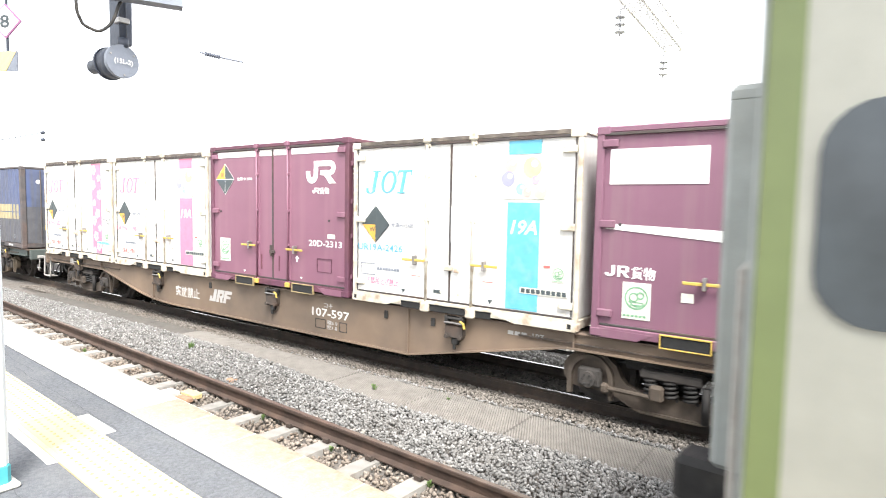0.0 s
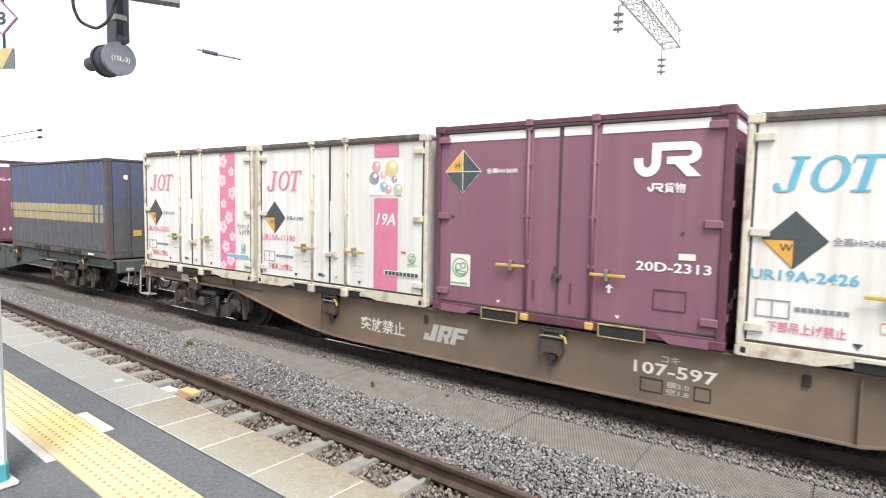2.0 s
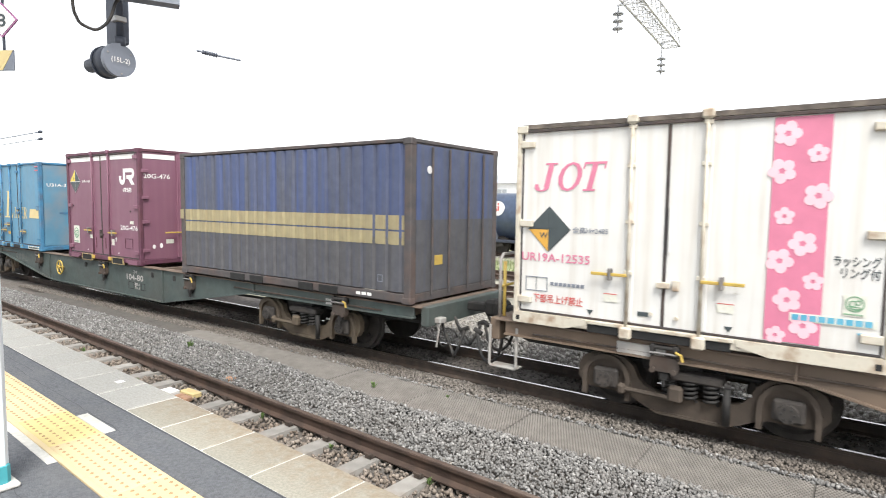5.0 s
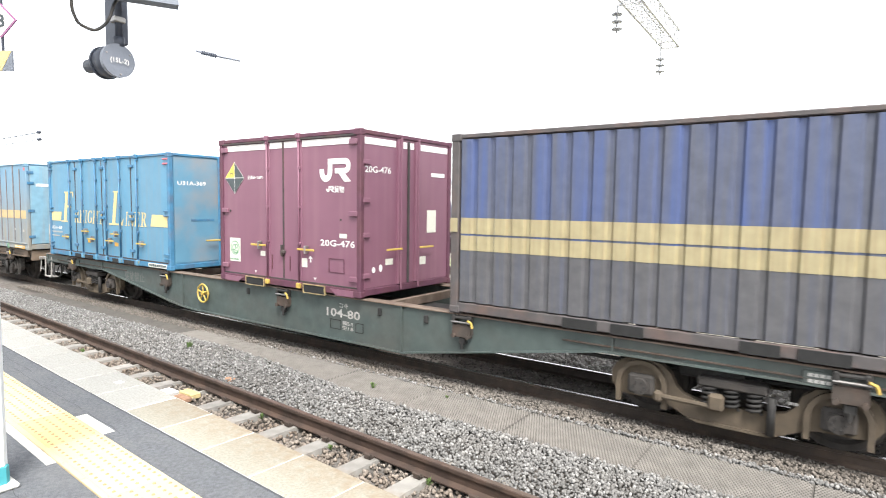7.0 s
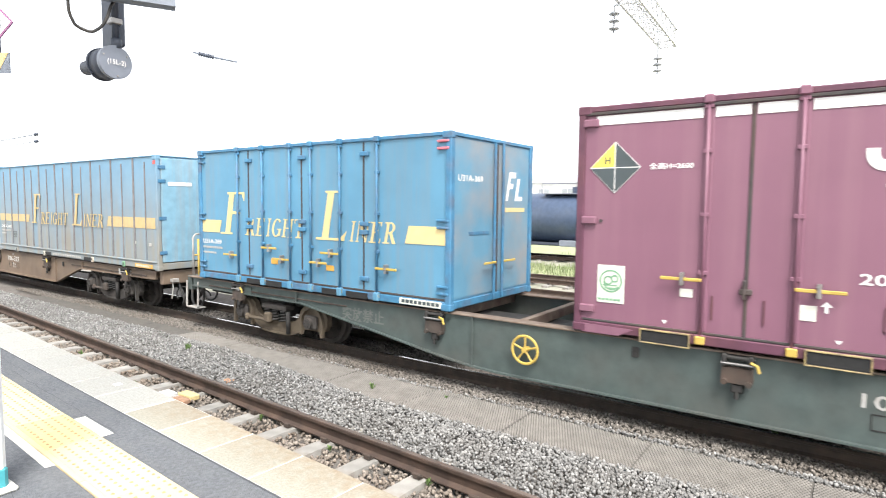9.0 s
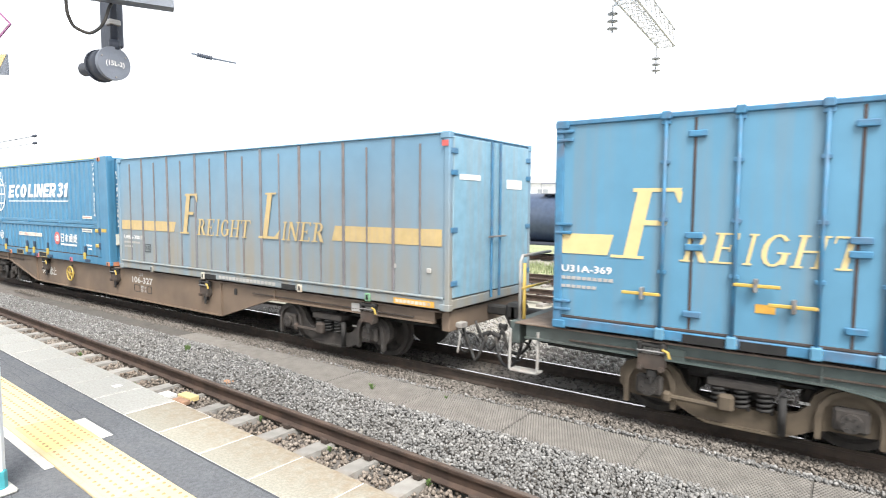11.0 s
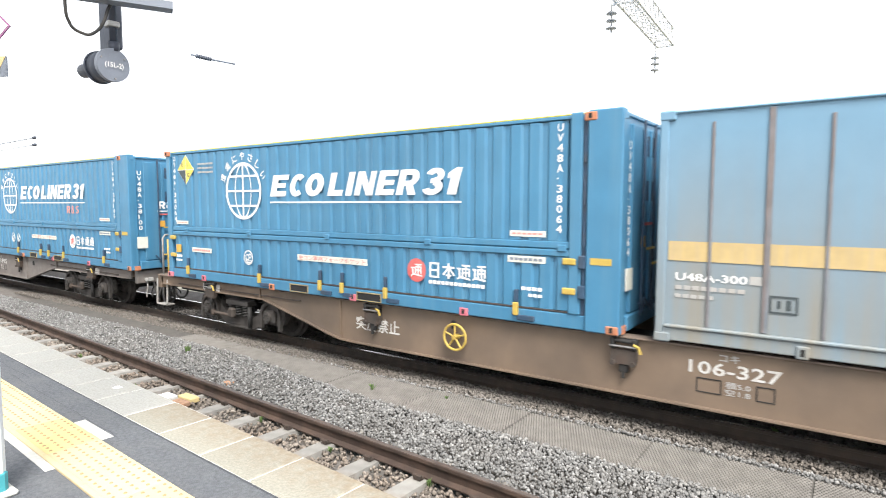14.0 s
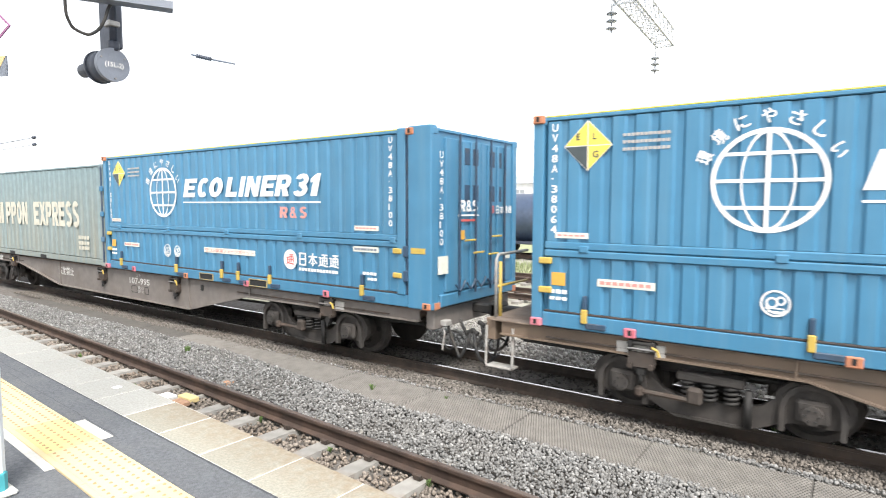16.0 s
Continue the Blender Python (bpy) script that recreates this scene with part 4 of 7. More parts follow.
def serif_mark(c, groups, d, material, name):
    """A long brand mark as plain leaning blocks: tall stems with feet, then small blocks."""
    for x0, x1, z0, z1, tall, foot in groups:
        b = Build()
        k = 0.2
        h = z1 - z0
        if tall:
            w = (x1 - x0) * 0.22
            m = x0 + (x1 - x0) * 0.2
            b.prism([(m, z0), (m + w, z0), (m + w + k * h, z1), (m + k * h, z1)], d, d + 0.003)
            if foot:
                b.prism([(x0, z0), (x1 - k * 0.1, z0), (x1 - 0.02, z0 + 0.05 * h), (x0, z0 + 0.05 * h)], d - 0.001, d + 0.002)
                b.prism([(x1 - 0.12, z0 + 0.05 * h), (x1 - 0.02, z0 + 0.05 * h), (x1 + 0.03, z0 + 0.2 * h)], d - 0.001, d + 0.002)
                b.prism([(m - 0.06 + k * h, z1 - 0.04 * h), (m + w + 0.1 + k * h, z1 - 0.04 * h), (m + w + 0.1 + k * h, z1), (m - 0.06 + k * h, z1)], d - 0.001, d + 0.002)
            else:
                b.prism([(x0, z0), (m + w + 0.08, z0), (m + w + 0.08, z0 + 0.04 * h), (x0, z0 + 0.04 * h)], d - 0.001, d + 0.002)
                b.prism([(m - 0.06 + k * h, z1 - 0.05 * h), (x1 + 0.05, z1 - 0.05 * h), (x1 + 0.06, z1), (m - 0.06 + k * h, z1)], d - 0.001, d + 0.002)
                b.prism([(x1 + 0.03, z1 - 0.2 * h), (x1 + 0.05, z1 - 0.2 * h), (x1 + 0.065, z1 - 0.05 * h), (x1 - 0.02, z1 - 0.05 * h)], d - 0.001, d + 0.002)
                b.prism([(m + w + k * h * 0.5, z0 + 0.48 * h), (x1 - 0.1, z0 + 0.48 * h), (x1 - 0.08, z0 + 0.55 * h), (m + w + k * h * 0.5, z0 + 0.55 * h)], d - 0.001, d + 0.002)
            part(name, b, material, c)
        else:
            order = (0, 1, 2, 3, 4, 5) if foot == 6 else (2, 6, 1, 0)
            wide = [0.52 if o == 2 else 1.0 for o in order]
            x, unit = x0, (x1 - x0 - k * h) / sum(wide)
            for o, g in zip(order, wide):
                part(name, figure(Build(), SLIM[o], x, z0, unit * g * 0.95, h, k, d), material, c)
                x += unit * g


def side_door_box(L, H, label):
    c = thing("freight_container", label, "container", "freight containers")
    shell(c, L, H, FBLUE, FBLUE_E, top=0.06, post=0.1, floor=0.13)
    y, d = 0.03, 0.022
    part("door_seal", Build().box(0.11, L - 0.11, y - 0.012, y + 0.01, 0.135, 0.165, 0.004), GASKET, c)
    for x in (1.56, 3.0, 4.42):
        part("door_seal", Build().box(x, x + 0.03, y - 0.01, y + 0.01, 0.168, H - 0.07, 0.004), GASKET, c)
        for z in (0.3, 1.02, 1.15, H - 0.28):
            part("hinge", Build().box(x - 0.05, x + 0.13, -0.012, y, z, z + 0.07, 0.01), FBLUE_E, c)
    for x, hz, s in ((1.28, 0.52, -1), (2.0, 0.7, 1), (2.74, 0.52, -1), (3.26, 0.52, 1), (3.94, 0.69, -1), (4.73, 0.52, 1)):
        lock_rod(c, x, 0.08, H - 0.03, -0.006, FBLUE_E, hz, s, 0.02)
        part("lock_housing", Build().box(x - 0.05, x + 0.05, -0.045, 0.02, 0.02, 0.15, 0.012), FBLUE, c)
    for z in (0.22, 0.32, 1.15, 1.25, H - 0.25, H - 0.15):
        for x in (0.02, L - 0.24):
            part("hinge", Build().box(x, x + 0.2, -0.014, y, z, z + 0.035, 0.008), FBLUE_E if z < 2.2 or x < 1 else CASTING_P, c)
    for a, b in ((1.5, 2.0), (2.06, 2.52), (3.5, 3.93), (4.06, 4.56)):
        fork_pocket(c, a, b, 0.0, 0.125, None)
    part("golden_stripe", Build().prism([(0.05, 0.92), (0.66, 0.92), (0.73, 1.16), (0.05, 1.16)], d, d + 0.003), GOLD_B, c)
    part("golden_stripe", Build().prism([(5.26, 0.92), (6.04, 0.92), (6.04, 1.18), (5.33, 1.18)], d, d + 0.003), GOLD_B, c)
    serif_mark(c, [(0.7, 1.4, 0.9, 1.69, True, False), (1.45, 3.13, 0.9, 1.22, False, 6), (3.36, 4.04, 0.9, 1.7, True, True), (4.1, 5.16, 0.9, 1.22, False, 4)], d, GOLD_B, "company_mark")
    lettering("U31A-369", 0.1, 0.7, 0.085, PAINT_W, c, d, 0.62)
    bars(0.1, 0.75, 0.605, 0.04, 10, c, PAINT_GREY, d)
    bars(0.1, 0.55, 0.505, 0.036, 7, c, PAINT_GREY, d)
    plate(5.18, 5.95, 0.03, 0.12, PAPER, c, "label_strip", -0.004)
    bars(5.22, 5.92, 0.05, 0.05, 9, c, SLATE, -0.007)
    for x, z in ((2.2, 0.42), (3.6, 0.4)):
        plate(x, x + 0.18, z, z + 0.09, AMBER, c, "sticker", d)
    e = lambda nm, bd, m: part(nm, on_end(bd, L), m, c)
    for v in (1.15, 1.4):
        e("lock_rod", Build().cyl((v, -0.025, 0.05), (v, -0.025, H - 0.05), 0.022, 10), FBLUE_E)
        s = -1 if v < 1.2 else 1
        e("lock_handle", Build().box(min(v, v + s * 0.35), max(v, v + s * 0.35), -0.07, -0.05, 0.6, 0.635, 0.006), YELLOW)
    e("door_seal", Build().box(1.26, 1.29, 0.0, 0.03, 0.14, H - 0.08, 0.004), GASKET)
    for v0, v1 in ((0.12, 1.25), (1.3, 2.33)):
        e("end_door", Build().box(v0, v1, 0.024, 0.034, 0.16, H - 0.08, 0.003), FBLUE_END)
    lettering("U31A-369", 0.2, 1.83, 0.09, PAINT_W, c, 0.02, 0.66, turn=to_end(L))
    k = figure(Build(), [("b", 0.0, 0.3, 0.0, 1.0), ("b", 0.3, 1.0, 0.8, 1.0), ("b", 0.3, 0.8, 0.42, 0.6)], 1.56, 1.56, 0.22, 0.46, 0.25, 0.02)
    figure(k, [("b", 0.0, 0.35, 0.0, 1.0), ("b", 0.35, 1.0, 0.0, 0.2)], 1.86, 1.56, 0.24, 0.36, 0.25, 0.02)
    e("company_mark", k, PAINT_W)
    e("faded_marking", Build().box(1.55, 2.2, 0.02, 0.03, 1.38, 1.45), GOLD_B)
    e("patch", Build().box(0.5, 1.05, 0.018, 0.03, 1.05, 1.1), FBLUE_E)
    return c


def ribbed_box(L, H, label):
    c = thing("freight_container", label, "container", "freight containers")
    shell(c, L, H, GBLUE, GBLUE, top=0.03, post=0.09, floor=0.16)
    d = 0.022
    part("bottom_moulding", Build().box(0.1, L - 0.1, -0.02, 0.03, 0.165, 0.2, 0.01), GBLUE, c)
    x = 0.52
    i = 0
    while x < L - 0.25:
        wide = i % 2
        part("side_rib", Build().box(x, x + (0.058 if wide else 0.03), 0.008, 0.03, 0.21, H - (0.04 if wide else 0.14), 0.006), GRIB, c)
        x += 0.515
        i += 1
    part("golden_stripe", Build().prism([(0.12, 0.9), (2.3, 0.9), (2.38, 1.11), (0.12, 1.11)], d, d + 0.003), GOLD, c)
    part("golden_stripe", Build().prism([(6.98, 0.91), (L - 0.14, 0.91), (L - 0.14, 1.15), (7.05, 1.15)], d, d + 0.003), GOLD, c)
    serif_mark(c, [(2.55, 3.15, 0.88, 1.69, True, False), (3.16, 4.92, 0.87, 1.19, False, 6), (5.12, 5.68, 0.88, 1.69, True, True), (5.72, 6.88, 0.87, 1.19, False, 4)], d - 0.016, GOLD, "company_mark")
    lettering("U48A-300", 0.2, 0.69, 0.085, PAINT_W, c, d, 0.7)
    plate(0.92, 1.07, 0.69, 0.775, PAINT_GREY, c, "faded_marking", d)
    bars(0.2, 0.9, 0.59, 0.045, 8, c, PAINT_GREY, d)
    bars(0.2, 0.6, 0.5, 0.04, 5, c, PAINT_GREY, d)
    b = Build()
    b.box(1.1, 1.35, d, d + 0.003, 0.42, 0.44).box(1.1, 1.35, d, d + 0.003, 0.58, 0.6).box(1.1, 1.12, d, d + 0.003, 0.44, 0.58).box(1.33, 1.35, d, d + 0.003, 0.44, 0.58).box(1.17, 1.2, d, d + 0.003, 0.47, 0.55).box(1.25, 1.29, d, d + 0.003, 0.46, 0.56)
    part("card_frame", b, SLATE, c)
    for a, b in ((3.4, 3.8), (5.72, 6.12)):
        fork_pocket(c, a, b, 0.0, 0.12, None)
    for x, m in ((1.35, GBLUE), (3.3, CREAM), (6.16, CREAM), (7.72, GREEN_P)):
        part("mid_casting", Build().box(x, x + 0.11, -0.018, 0.02, 0.0, 0.13, 0.01), m, c)
        part("casting_hole", Build().box(x + 0.035, x + 0.075, -0.021, -0.017, 0.03, 0.1), HOLE, c)
    plate(8.3, 9.05, 0.03, 0.12, AMBER, c, "label_strip", -0.006)
    bars(8.34, 9.0, 0.05, 0.05, 9, c, CREAM, -0.009)
    bars(3.9, 5.6, 0.05, 0.06, 16, c, PAINT_GREY, -0.006)
    plate(L - 0.12, L - 0.01, H - 0.2, H - 0.12, RED, c, "reflector", -0.014)
    for x, z in ((8.25, 0.55), (9.0 - 0.1, 0.52)):
        part("tie_plate", Build().box(x, x + 0.08, 0.01, 0.03, z, z + 0.07, 0.008), PAINT_GREY, c)
    e = lambda nm, bd, m: part(nm, on_end(bd, L), m, c)
    e("end_door", Build().box(0.1, 1.21, 0.0, 0.03, 0.18, H - 0.06, 0.008), GBLUE_END)
    e("end_door", Build().box(1.24, 2.35, 0.0, 0.03, 0.18, H - 0.06, 0.008), GBLUE_END)
    for v in (1.1, 1.35):
        e("lock_rod", Build().cyl((v, -0.03, 0.08), (v, -0.03, H - 0.05), 0.02, 10), FBLUE_E)
        e("lock_handle", Build().box(v - 0.14, v + 0.14, -0.07, -0.05, 1.0, 1.03, 0.006), STEEL)
    for z in (0.35, 1.1, 1.9, H - 0.3):
        e("hinge", Build().box(0.03, 0.2, -0.015, 0.0, z, z + 0.08, 0.01), FBLUE_E)
        e("hinge", Build().box(2.25, 2.42, -0.015, 0.0, z, z + 0.08, 0.01), FBLUE_E)
    e("faded_marking", Build().box(0.25, 0.8, -0.006, 0.0, 1.85, 1.93), PAINT_W)
    e("faded_marking", Build().box(1.6, 2.1, -0.006, 0.0, 1.75, 1.9), PAINT_W)
    return c


def wing_box(L, H, number, second, label):
    c = thing("freight_container", label, "container", "freight containers")
    f = L / 9.38
    shell(c, L, H, EBLUE, EBLUE, top=0.05, post=0.14, floor=0.12, inset=0.07)
    part("wing_panel", Build().wave(0.16, 8.7 * f, 1.06, H - 0.06, 0.002, 0.03, 0.262, 0.02, 0.5, 0.12), EBLUE, c, "blue corrugated wing panel")
    part("wing_lip", Build().box(0.16, 8.75 * f, -0.008, 0.05, 0.965, 1.055, 0.012), EBLUE, c)
    part("gate_lip", Build().box(0.16, 8.78 * f, -0.014, 0.05, 0.87, 0.955, 0.012), EBLUE, c)
    part("drop_gate", Build().wave(0.2, 8.6 * f, 0.21, 0.865, 0.002, 0.03, 0.262, 0.02, 0.5, 0.12), EBLUE, c, "blue corrugated drop gate")
    part("gate_seal", Build().box(0.16, 8.75 * f, -0.004, 0.02, 0.185, 0.208, 0.004), GASKET, c)
    part("sill_beam", Build().box(0.14, L - 0.12, -0.008, 0.05, 0.0, 0.18, 0.012), EBLUE, c)
    part("gate_end", Build().box(8.6 * f, 8.78 * f, -0.006, 0.04, 0.21, 0.865, 0.01), EBLUE, c)
    part("wing_seal", Build().box(0.14, L - 0.14, 0.01, 0.1, H - 0.004, H + 0.016, 0.006), LEMON, c, "yellow roof-edge seal")
    part("wing_post", Build().box(8.75 * f, 8.9 * f, -0.03, 0.05, 0.18, H + 0.02, 0.015), EBLUE, c)
    part("post_recess", Build().box(8.9 * f, 8.97 * f, 0.0, 0.05, 0.02, H - 0.05), EBLUE_D, c)
    part("end_post", Build().box(8.97 * f, L, -0.05, 0.1, 0.0, H + 0.03, 0.015), EBLUE, c)
    part("end_post", Build().box(0.0, 0.14, -0.03, 0.1, 0.0, H + 0.01, 0.012), EBLUE, c)
    for i in range(5):
        x = 0.6 + i * 2.0
        part("lip_hinge", Build().box(x * f, x * f + 0.12, -0.03, 0.0, 0.93, 1.02, 0.012), EBLUE, c)
    for x, z, m in ((8.93 * f, H - 0.09, CASTING), (L - 0.16, 0.0, CASTING), (0.0, 0.0, CASTING_P), (0.0, H - 0.08, CASTING)):
        part("corner_casting", Build().box(x, x + 0.15, -0.062, 0.0, z, z + 0.1, 0.012), m, c)
        part("casting_hole", Build().box(x + 0.05, x + 0.09, -0.066, -0.06, z + 0.025, z + 0.085), HOLE, c)
    for x, m in ((1.15, CASTING_P), (3.2, CASTING), (5.15, CASTING_P), (7.2, CASTING_P)):
        part("mid_casting", Build().box(x * f, x * f + 0.14, -0.03, 0.0, -0.012, 0.1, 0.012), m, c)
        part("casting_hole", Build().box(x * f + 0.05, x * f + 0.09, -0.034, -0.028, 0.02, 0.08), HOLE, c)
    for x in (0.65, 2.9, 4.45, 4.95, 5.85, 8.02):
        b = Build().box(x * f, x * f + 0.07, -0.05, 0.0, 0.09, 0.26, 0.01)
        part("gate_latch", b, YELLOW, c, "yellow gate latch")
        part("latch_arm", Build().box(x * f + 0.01, x * f + 0.06, -0.035, 0.02, 0.26, 0.42, 0.008), EBLUE_D, c)
        part("latch_step", Build().box(x * f + 0.05, x * f + 0.3, -0.03, 0.0, 0.03, 0.1, 0.01), EBLUE_D, c)
    for a, b in ((3.75, 4.2), (5.3, 5.8)):
        fork_pocket(c, a * f, b * f, 0.01, 0.14, YELLOW_W, -0.012)
    for z in (0.42, 0.78):
        for x in (8.68, 0.1):
            part("hinge_block", Build().box(x * f, x * f + 0.17, -0.05, 0.0, z, z + 0.08, 0.012), YELLOW, c)
        part("hinge_pin", Build().box(8.88 * f, 8.97 * f, -0.06, 0.0, z - 0.04, z + 0.12, 0.012), EBLUE_D, c)
    plate(9.03 * f, 9.28 * f, 0.8, 0.88, YELLOW, c, "reflector", -0.056)
    g = Build()
    for z in (0.5, 1.0, 1.5, 2.0):
        g.cyl((8.935 * f, -0.01, z), (8.935 * f, -0.01, z + 0.3), 0.02, 8)
    part("gas_strut", g, EBLUE_D, c)
    d = -0.004
    for i, ch in enumerate(number):
        lettering(ch, 8.58 * f, H - 0.18 - i * 0.122 + (0.04 if ch == "." else 0), 0.095, PAINT_W, c, d, 0.075 if ch not in "1I." else 0.02)
        lettering(ch, 0.24, H - 0.18 - i * 0.122 + (0.04 if ch == "." else 0), 0.095, PAINT_W, c, d, 0.075 if ch not in "1I." else 0.02)
    diamond(c, 0.69, 2.19, 0.28, "", ("lt", "tr", "rb"), d, LEMON)
    for w, x, z in (("L", 0.75, 2.26), ("G", 0.75, 2.05), ("E", 0.55, 2.26)):
        lettering(w, x, z, 0.08, SLATE, c, d - 0.007)
    for z in (2.27, 2.19, 2.11):
        bars(1.1, 1.62, z, 0.034, 11, c, PAINT_GREY, d)
    # globe
    b = Build()
    gx, gz, gr = 2.545, 1.745, 0.52
    ring(b, gx, gz, gr - 0.045, gr, d, d + 0.003, 40)
    ring(b, gx, gz, gr - 0.05, gr - 0.015, d - 0.001, d + 0.002, 36, 0.48)
    b.box(gx - 0.02, gx + 0.02, d - 0.002, d, gz - gr + 0.03, gz + gr - 0.03)
    for z in (-0.27, 0.0, 0.27):
        w = math.sqrt(gr * gr - z * z) - 0.03
        b.box(gx - w, gx + w, d - 0.003, d - 0.001, gz + z - 0.018, gz + z + 0.018)
    part("globe_emblem", b, PAINT_W, c, "white globe emblem")
    for i, ch in enumerate("環境にやさしい"):
        a = radians(157 - i * 22.0)
        px, pz = gx + 0.635 * math.cos(a), gz + 0.635 * math.sin(a)
        m = Matrix.Translation((px, 0, pz)) @ Matrix.Rotation(math.pi / 2 - a, 4, "Y")
        lettering(ch, -0.065, -0.06, 0.12, PAINT_W, c, d, 0.13, turn=m)
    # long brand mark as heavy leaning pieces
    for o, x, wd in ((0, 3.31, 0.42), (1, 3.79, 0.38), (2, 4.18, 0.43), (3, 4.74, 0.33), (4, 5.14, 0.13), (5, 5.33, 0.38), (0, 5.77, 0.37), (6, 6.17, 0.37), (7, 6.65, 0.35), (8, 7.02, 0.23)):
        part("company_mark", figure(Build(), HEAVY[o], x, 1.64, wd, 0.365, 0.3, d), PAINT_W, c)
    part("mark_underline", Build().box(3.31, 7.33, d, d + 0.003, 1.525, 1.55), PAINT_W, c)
    if second:
        part("second_mark", figure(figure(figure(Build(), HEAVY[6], 6.3, 1.27, 0.2, 0.19, 0.1, d), HEAVY[10], 6.56, 1.27, 0.17, 0.19, 0.1, d), HEAVY[9], 6.8, 1.27, 0.19, 0.19, 0.1, d), PALE_RED, c)
    # carrier's mark on the gate
    k2 = Build()
    disc(k2, 6.56, 0.56, 0.17, d, d + 0.003, 24)
    part("round_emblem", k2, RED if not second else PAINT_W, c, "red round emblem")
    k2 = figure(Build(), [("b", 0.0, 0.3, 0.62, 0.72), ("b", 0.12, 0.24, 0.2, 0.6), ("p", [(0.0, 0.0), (0.2, 0.16), (1.0, 0.06), (1.0, 0.16), (0.2, 0.26), (0.0, 0.1)]),
                          ("b", 0.38, 0.95, 0.86, 0.95), ("b", 0.38, 0.46, 0.26, 0.78), ("b", 0.87, 0.95, 0.26, 0.78), ("b", 0.38, 0.95, 0.7, 0.78), ("b", 0.38, 0.95, 0.48, 0.55), ("b", 0.62, 0.7, 0.26, 0.9)], 6.46, 0.46, 0.2, 0.2, 0, d - 0.004)
    part("emblem_bar", k2, PAINT_W if not second else RED, c)
    frame_q = [("b", 0.1, 0.24, 0.0, 1.0), ("b", 0.76, 0.9, 0.0, 1.0), ("b", 0.1, 0.9, 0.0, 0.12), ("b", 0.1, 0.9, 0.88, 1.0), ("b", 0.1, 0.9, 0.44, 0.56)]
    cross_q = [("b", 0.43, 0.57, 0.0, 1.0), ("b", 0.02, 0.98, 0.68, 0.8), ("b", 0.28, 0.72, 0.16, 0.27), ("p", [(0.4, 0.7), (0.52, 0.7), (0.12, 0.2), (0.0, 0.26)]), ("p", [(0.48, 0.7), (0.6, 0.7), (1.0, 0.26), (0.88, 0.2)])]
    dense_q = [("b", 0.0, 0.26, 0.66, 0.77), ("b", 0.12, 0.24, 0.18, 0.66), ("p", [(0.0, 0.0), (0.22, 0.12), (1.0, 0.0), (1.0, 0.12), (0.22, 0.25), (0.0, 0.12)]), ("b", 0.36, 0.98, 0.87, 0.98),
               ("b", 0.36, 0.47, 0.22, 0.76), ("b", 0.87, 0.98, 0.22, 0.76), ("b", 0.36, 0.98, 0.66, 0.76), ("b", 0.36, 0.98, 0.44, 0.53), ("b", 0.62, 0.72, 0.2, 0.9)]
    for i, q in enumerate((frame_q, cross_q, dense_q, dense_q)):
        part("carrier_mark", figure(Build(), q, 6.77 + i * 0.248, 0.475, 0.21, 0.215, 0, d), PAINT_W, c)
    bars(6.78, 7.72, 0.385, 0.05, 13, c, PAINT_W, d)
    for x0, x1, z, h, m in ((0.84, 1.5, 0.55, 0.09, RED), (4.0, 5.6, 0.56, 0.1, RED), (8.05, 8.58, 0.77, 0.085, GREY_ST), (8.08, 8.58, 1.1, 0.075, RED), (0.3, 0.72, 1.1, 0.07, RED)):
        plate(x0, x1, z, z + h, PAPER, c, "label_strip", d)
        if x1 - x0 > 1.5:
            lettering("空コン専用フォークポケット", x0 + 0.04, z + 0.02, h - 0.04, PALE_RED, c, d - 0.003, x1 - x0 - 0.08)
            continue
        bars(x0 + 0.03, x1 - 0.03, z + 0.025, h - 0.05, max(4, int((x1 - x0) / 0.075)), c, PALE_RED if m is RED else m, d - 0.003)
    bars(8.25, 8.55, 0.42, 0.045, 4, c, PAINT_W, d)
    bars(8.35, 8.55, 0.34, 0.04, 3, c, PAINT_W, d)
    eco_sticker(c, 2.5, 0.36, 0.32, 0.34, d, True)
    if second:
        eco_sticker(c, 2.9, 0.36, 0.28, 0.34, d, True)
    plate(0.26, 0.44, 0.52, 0.68, AMBER, c, "sticker", d)
    bars(0.24, 0.48, 0.42, 0.05, 3, c, PAINT_W, d)
    bars(0.24, 0.48, 0.34, 0.04, 3, c, PAINT_W, d)
    # end wall doors
    e = lambda nm, bd, m, lb="": part(nm, on_end(bd, L), m, c, lb)
    e("end_door", Build().box(0.3, 1.24, -0.01, 0.04, 0.22, H - 0.12, 0.01), EBLUE)
    e("end_door", Build().box(1.27, 2.2, -0.01, 0.04, 0.22, H - 0.12, 0.01), EBLUE)
    for v in (0.72, 0.95, 1.45, 1.75, 2.0):
        e("door_stile", Build().box(v - 0.03, v + 0.03, -0.035, -0.008, 0.24, H - 0.14, 0.008), EBLUE)
    for v in (0.6, 1.05, 1.5, 1.95):
        e("lock_rod", Build().cyl((v, -0.05, 0.15), (v, -0.05, H - 0.05), 0.018, 8), EBLUE_D)
    for v, z in ((0.7, 0.95), (0.95, 0.75), (1.5, 0.98), (1.4, 0.7)):
        e("lock_handle", Build().box(v, v + 0.3, -0.09, -0.065, z, z + 0.03, 0.006), YELLOW)
    for v in (0.78, 1.0, 1.5, 1.72):
        for z in (1.55, 2.1):
            e("door_panel", Build().box(v, v + 0.17, -0.018, -0.008, z, z + 0.25, 0.006), EBLUE_D)
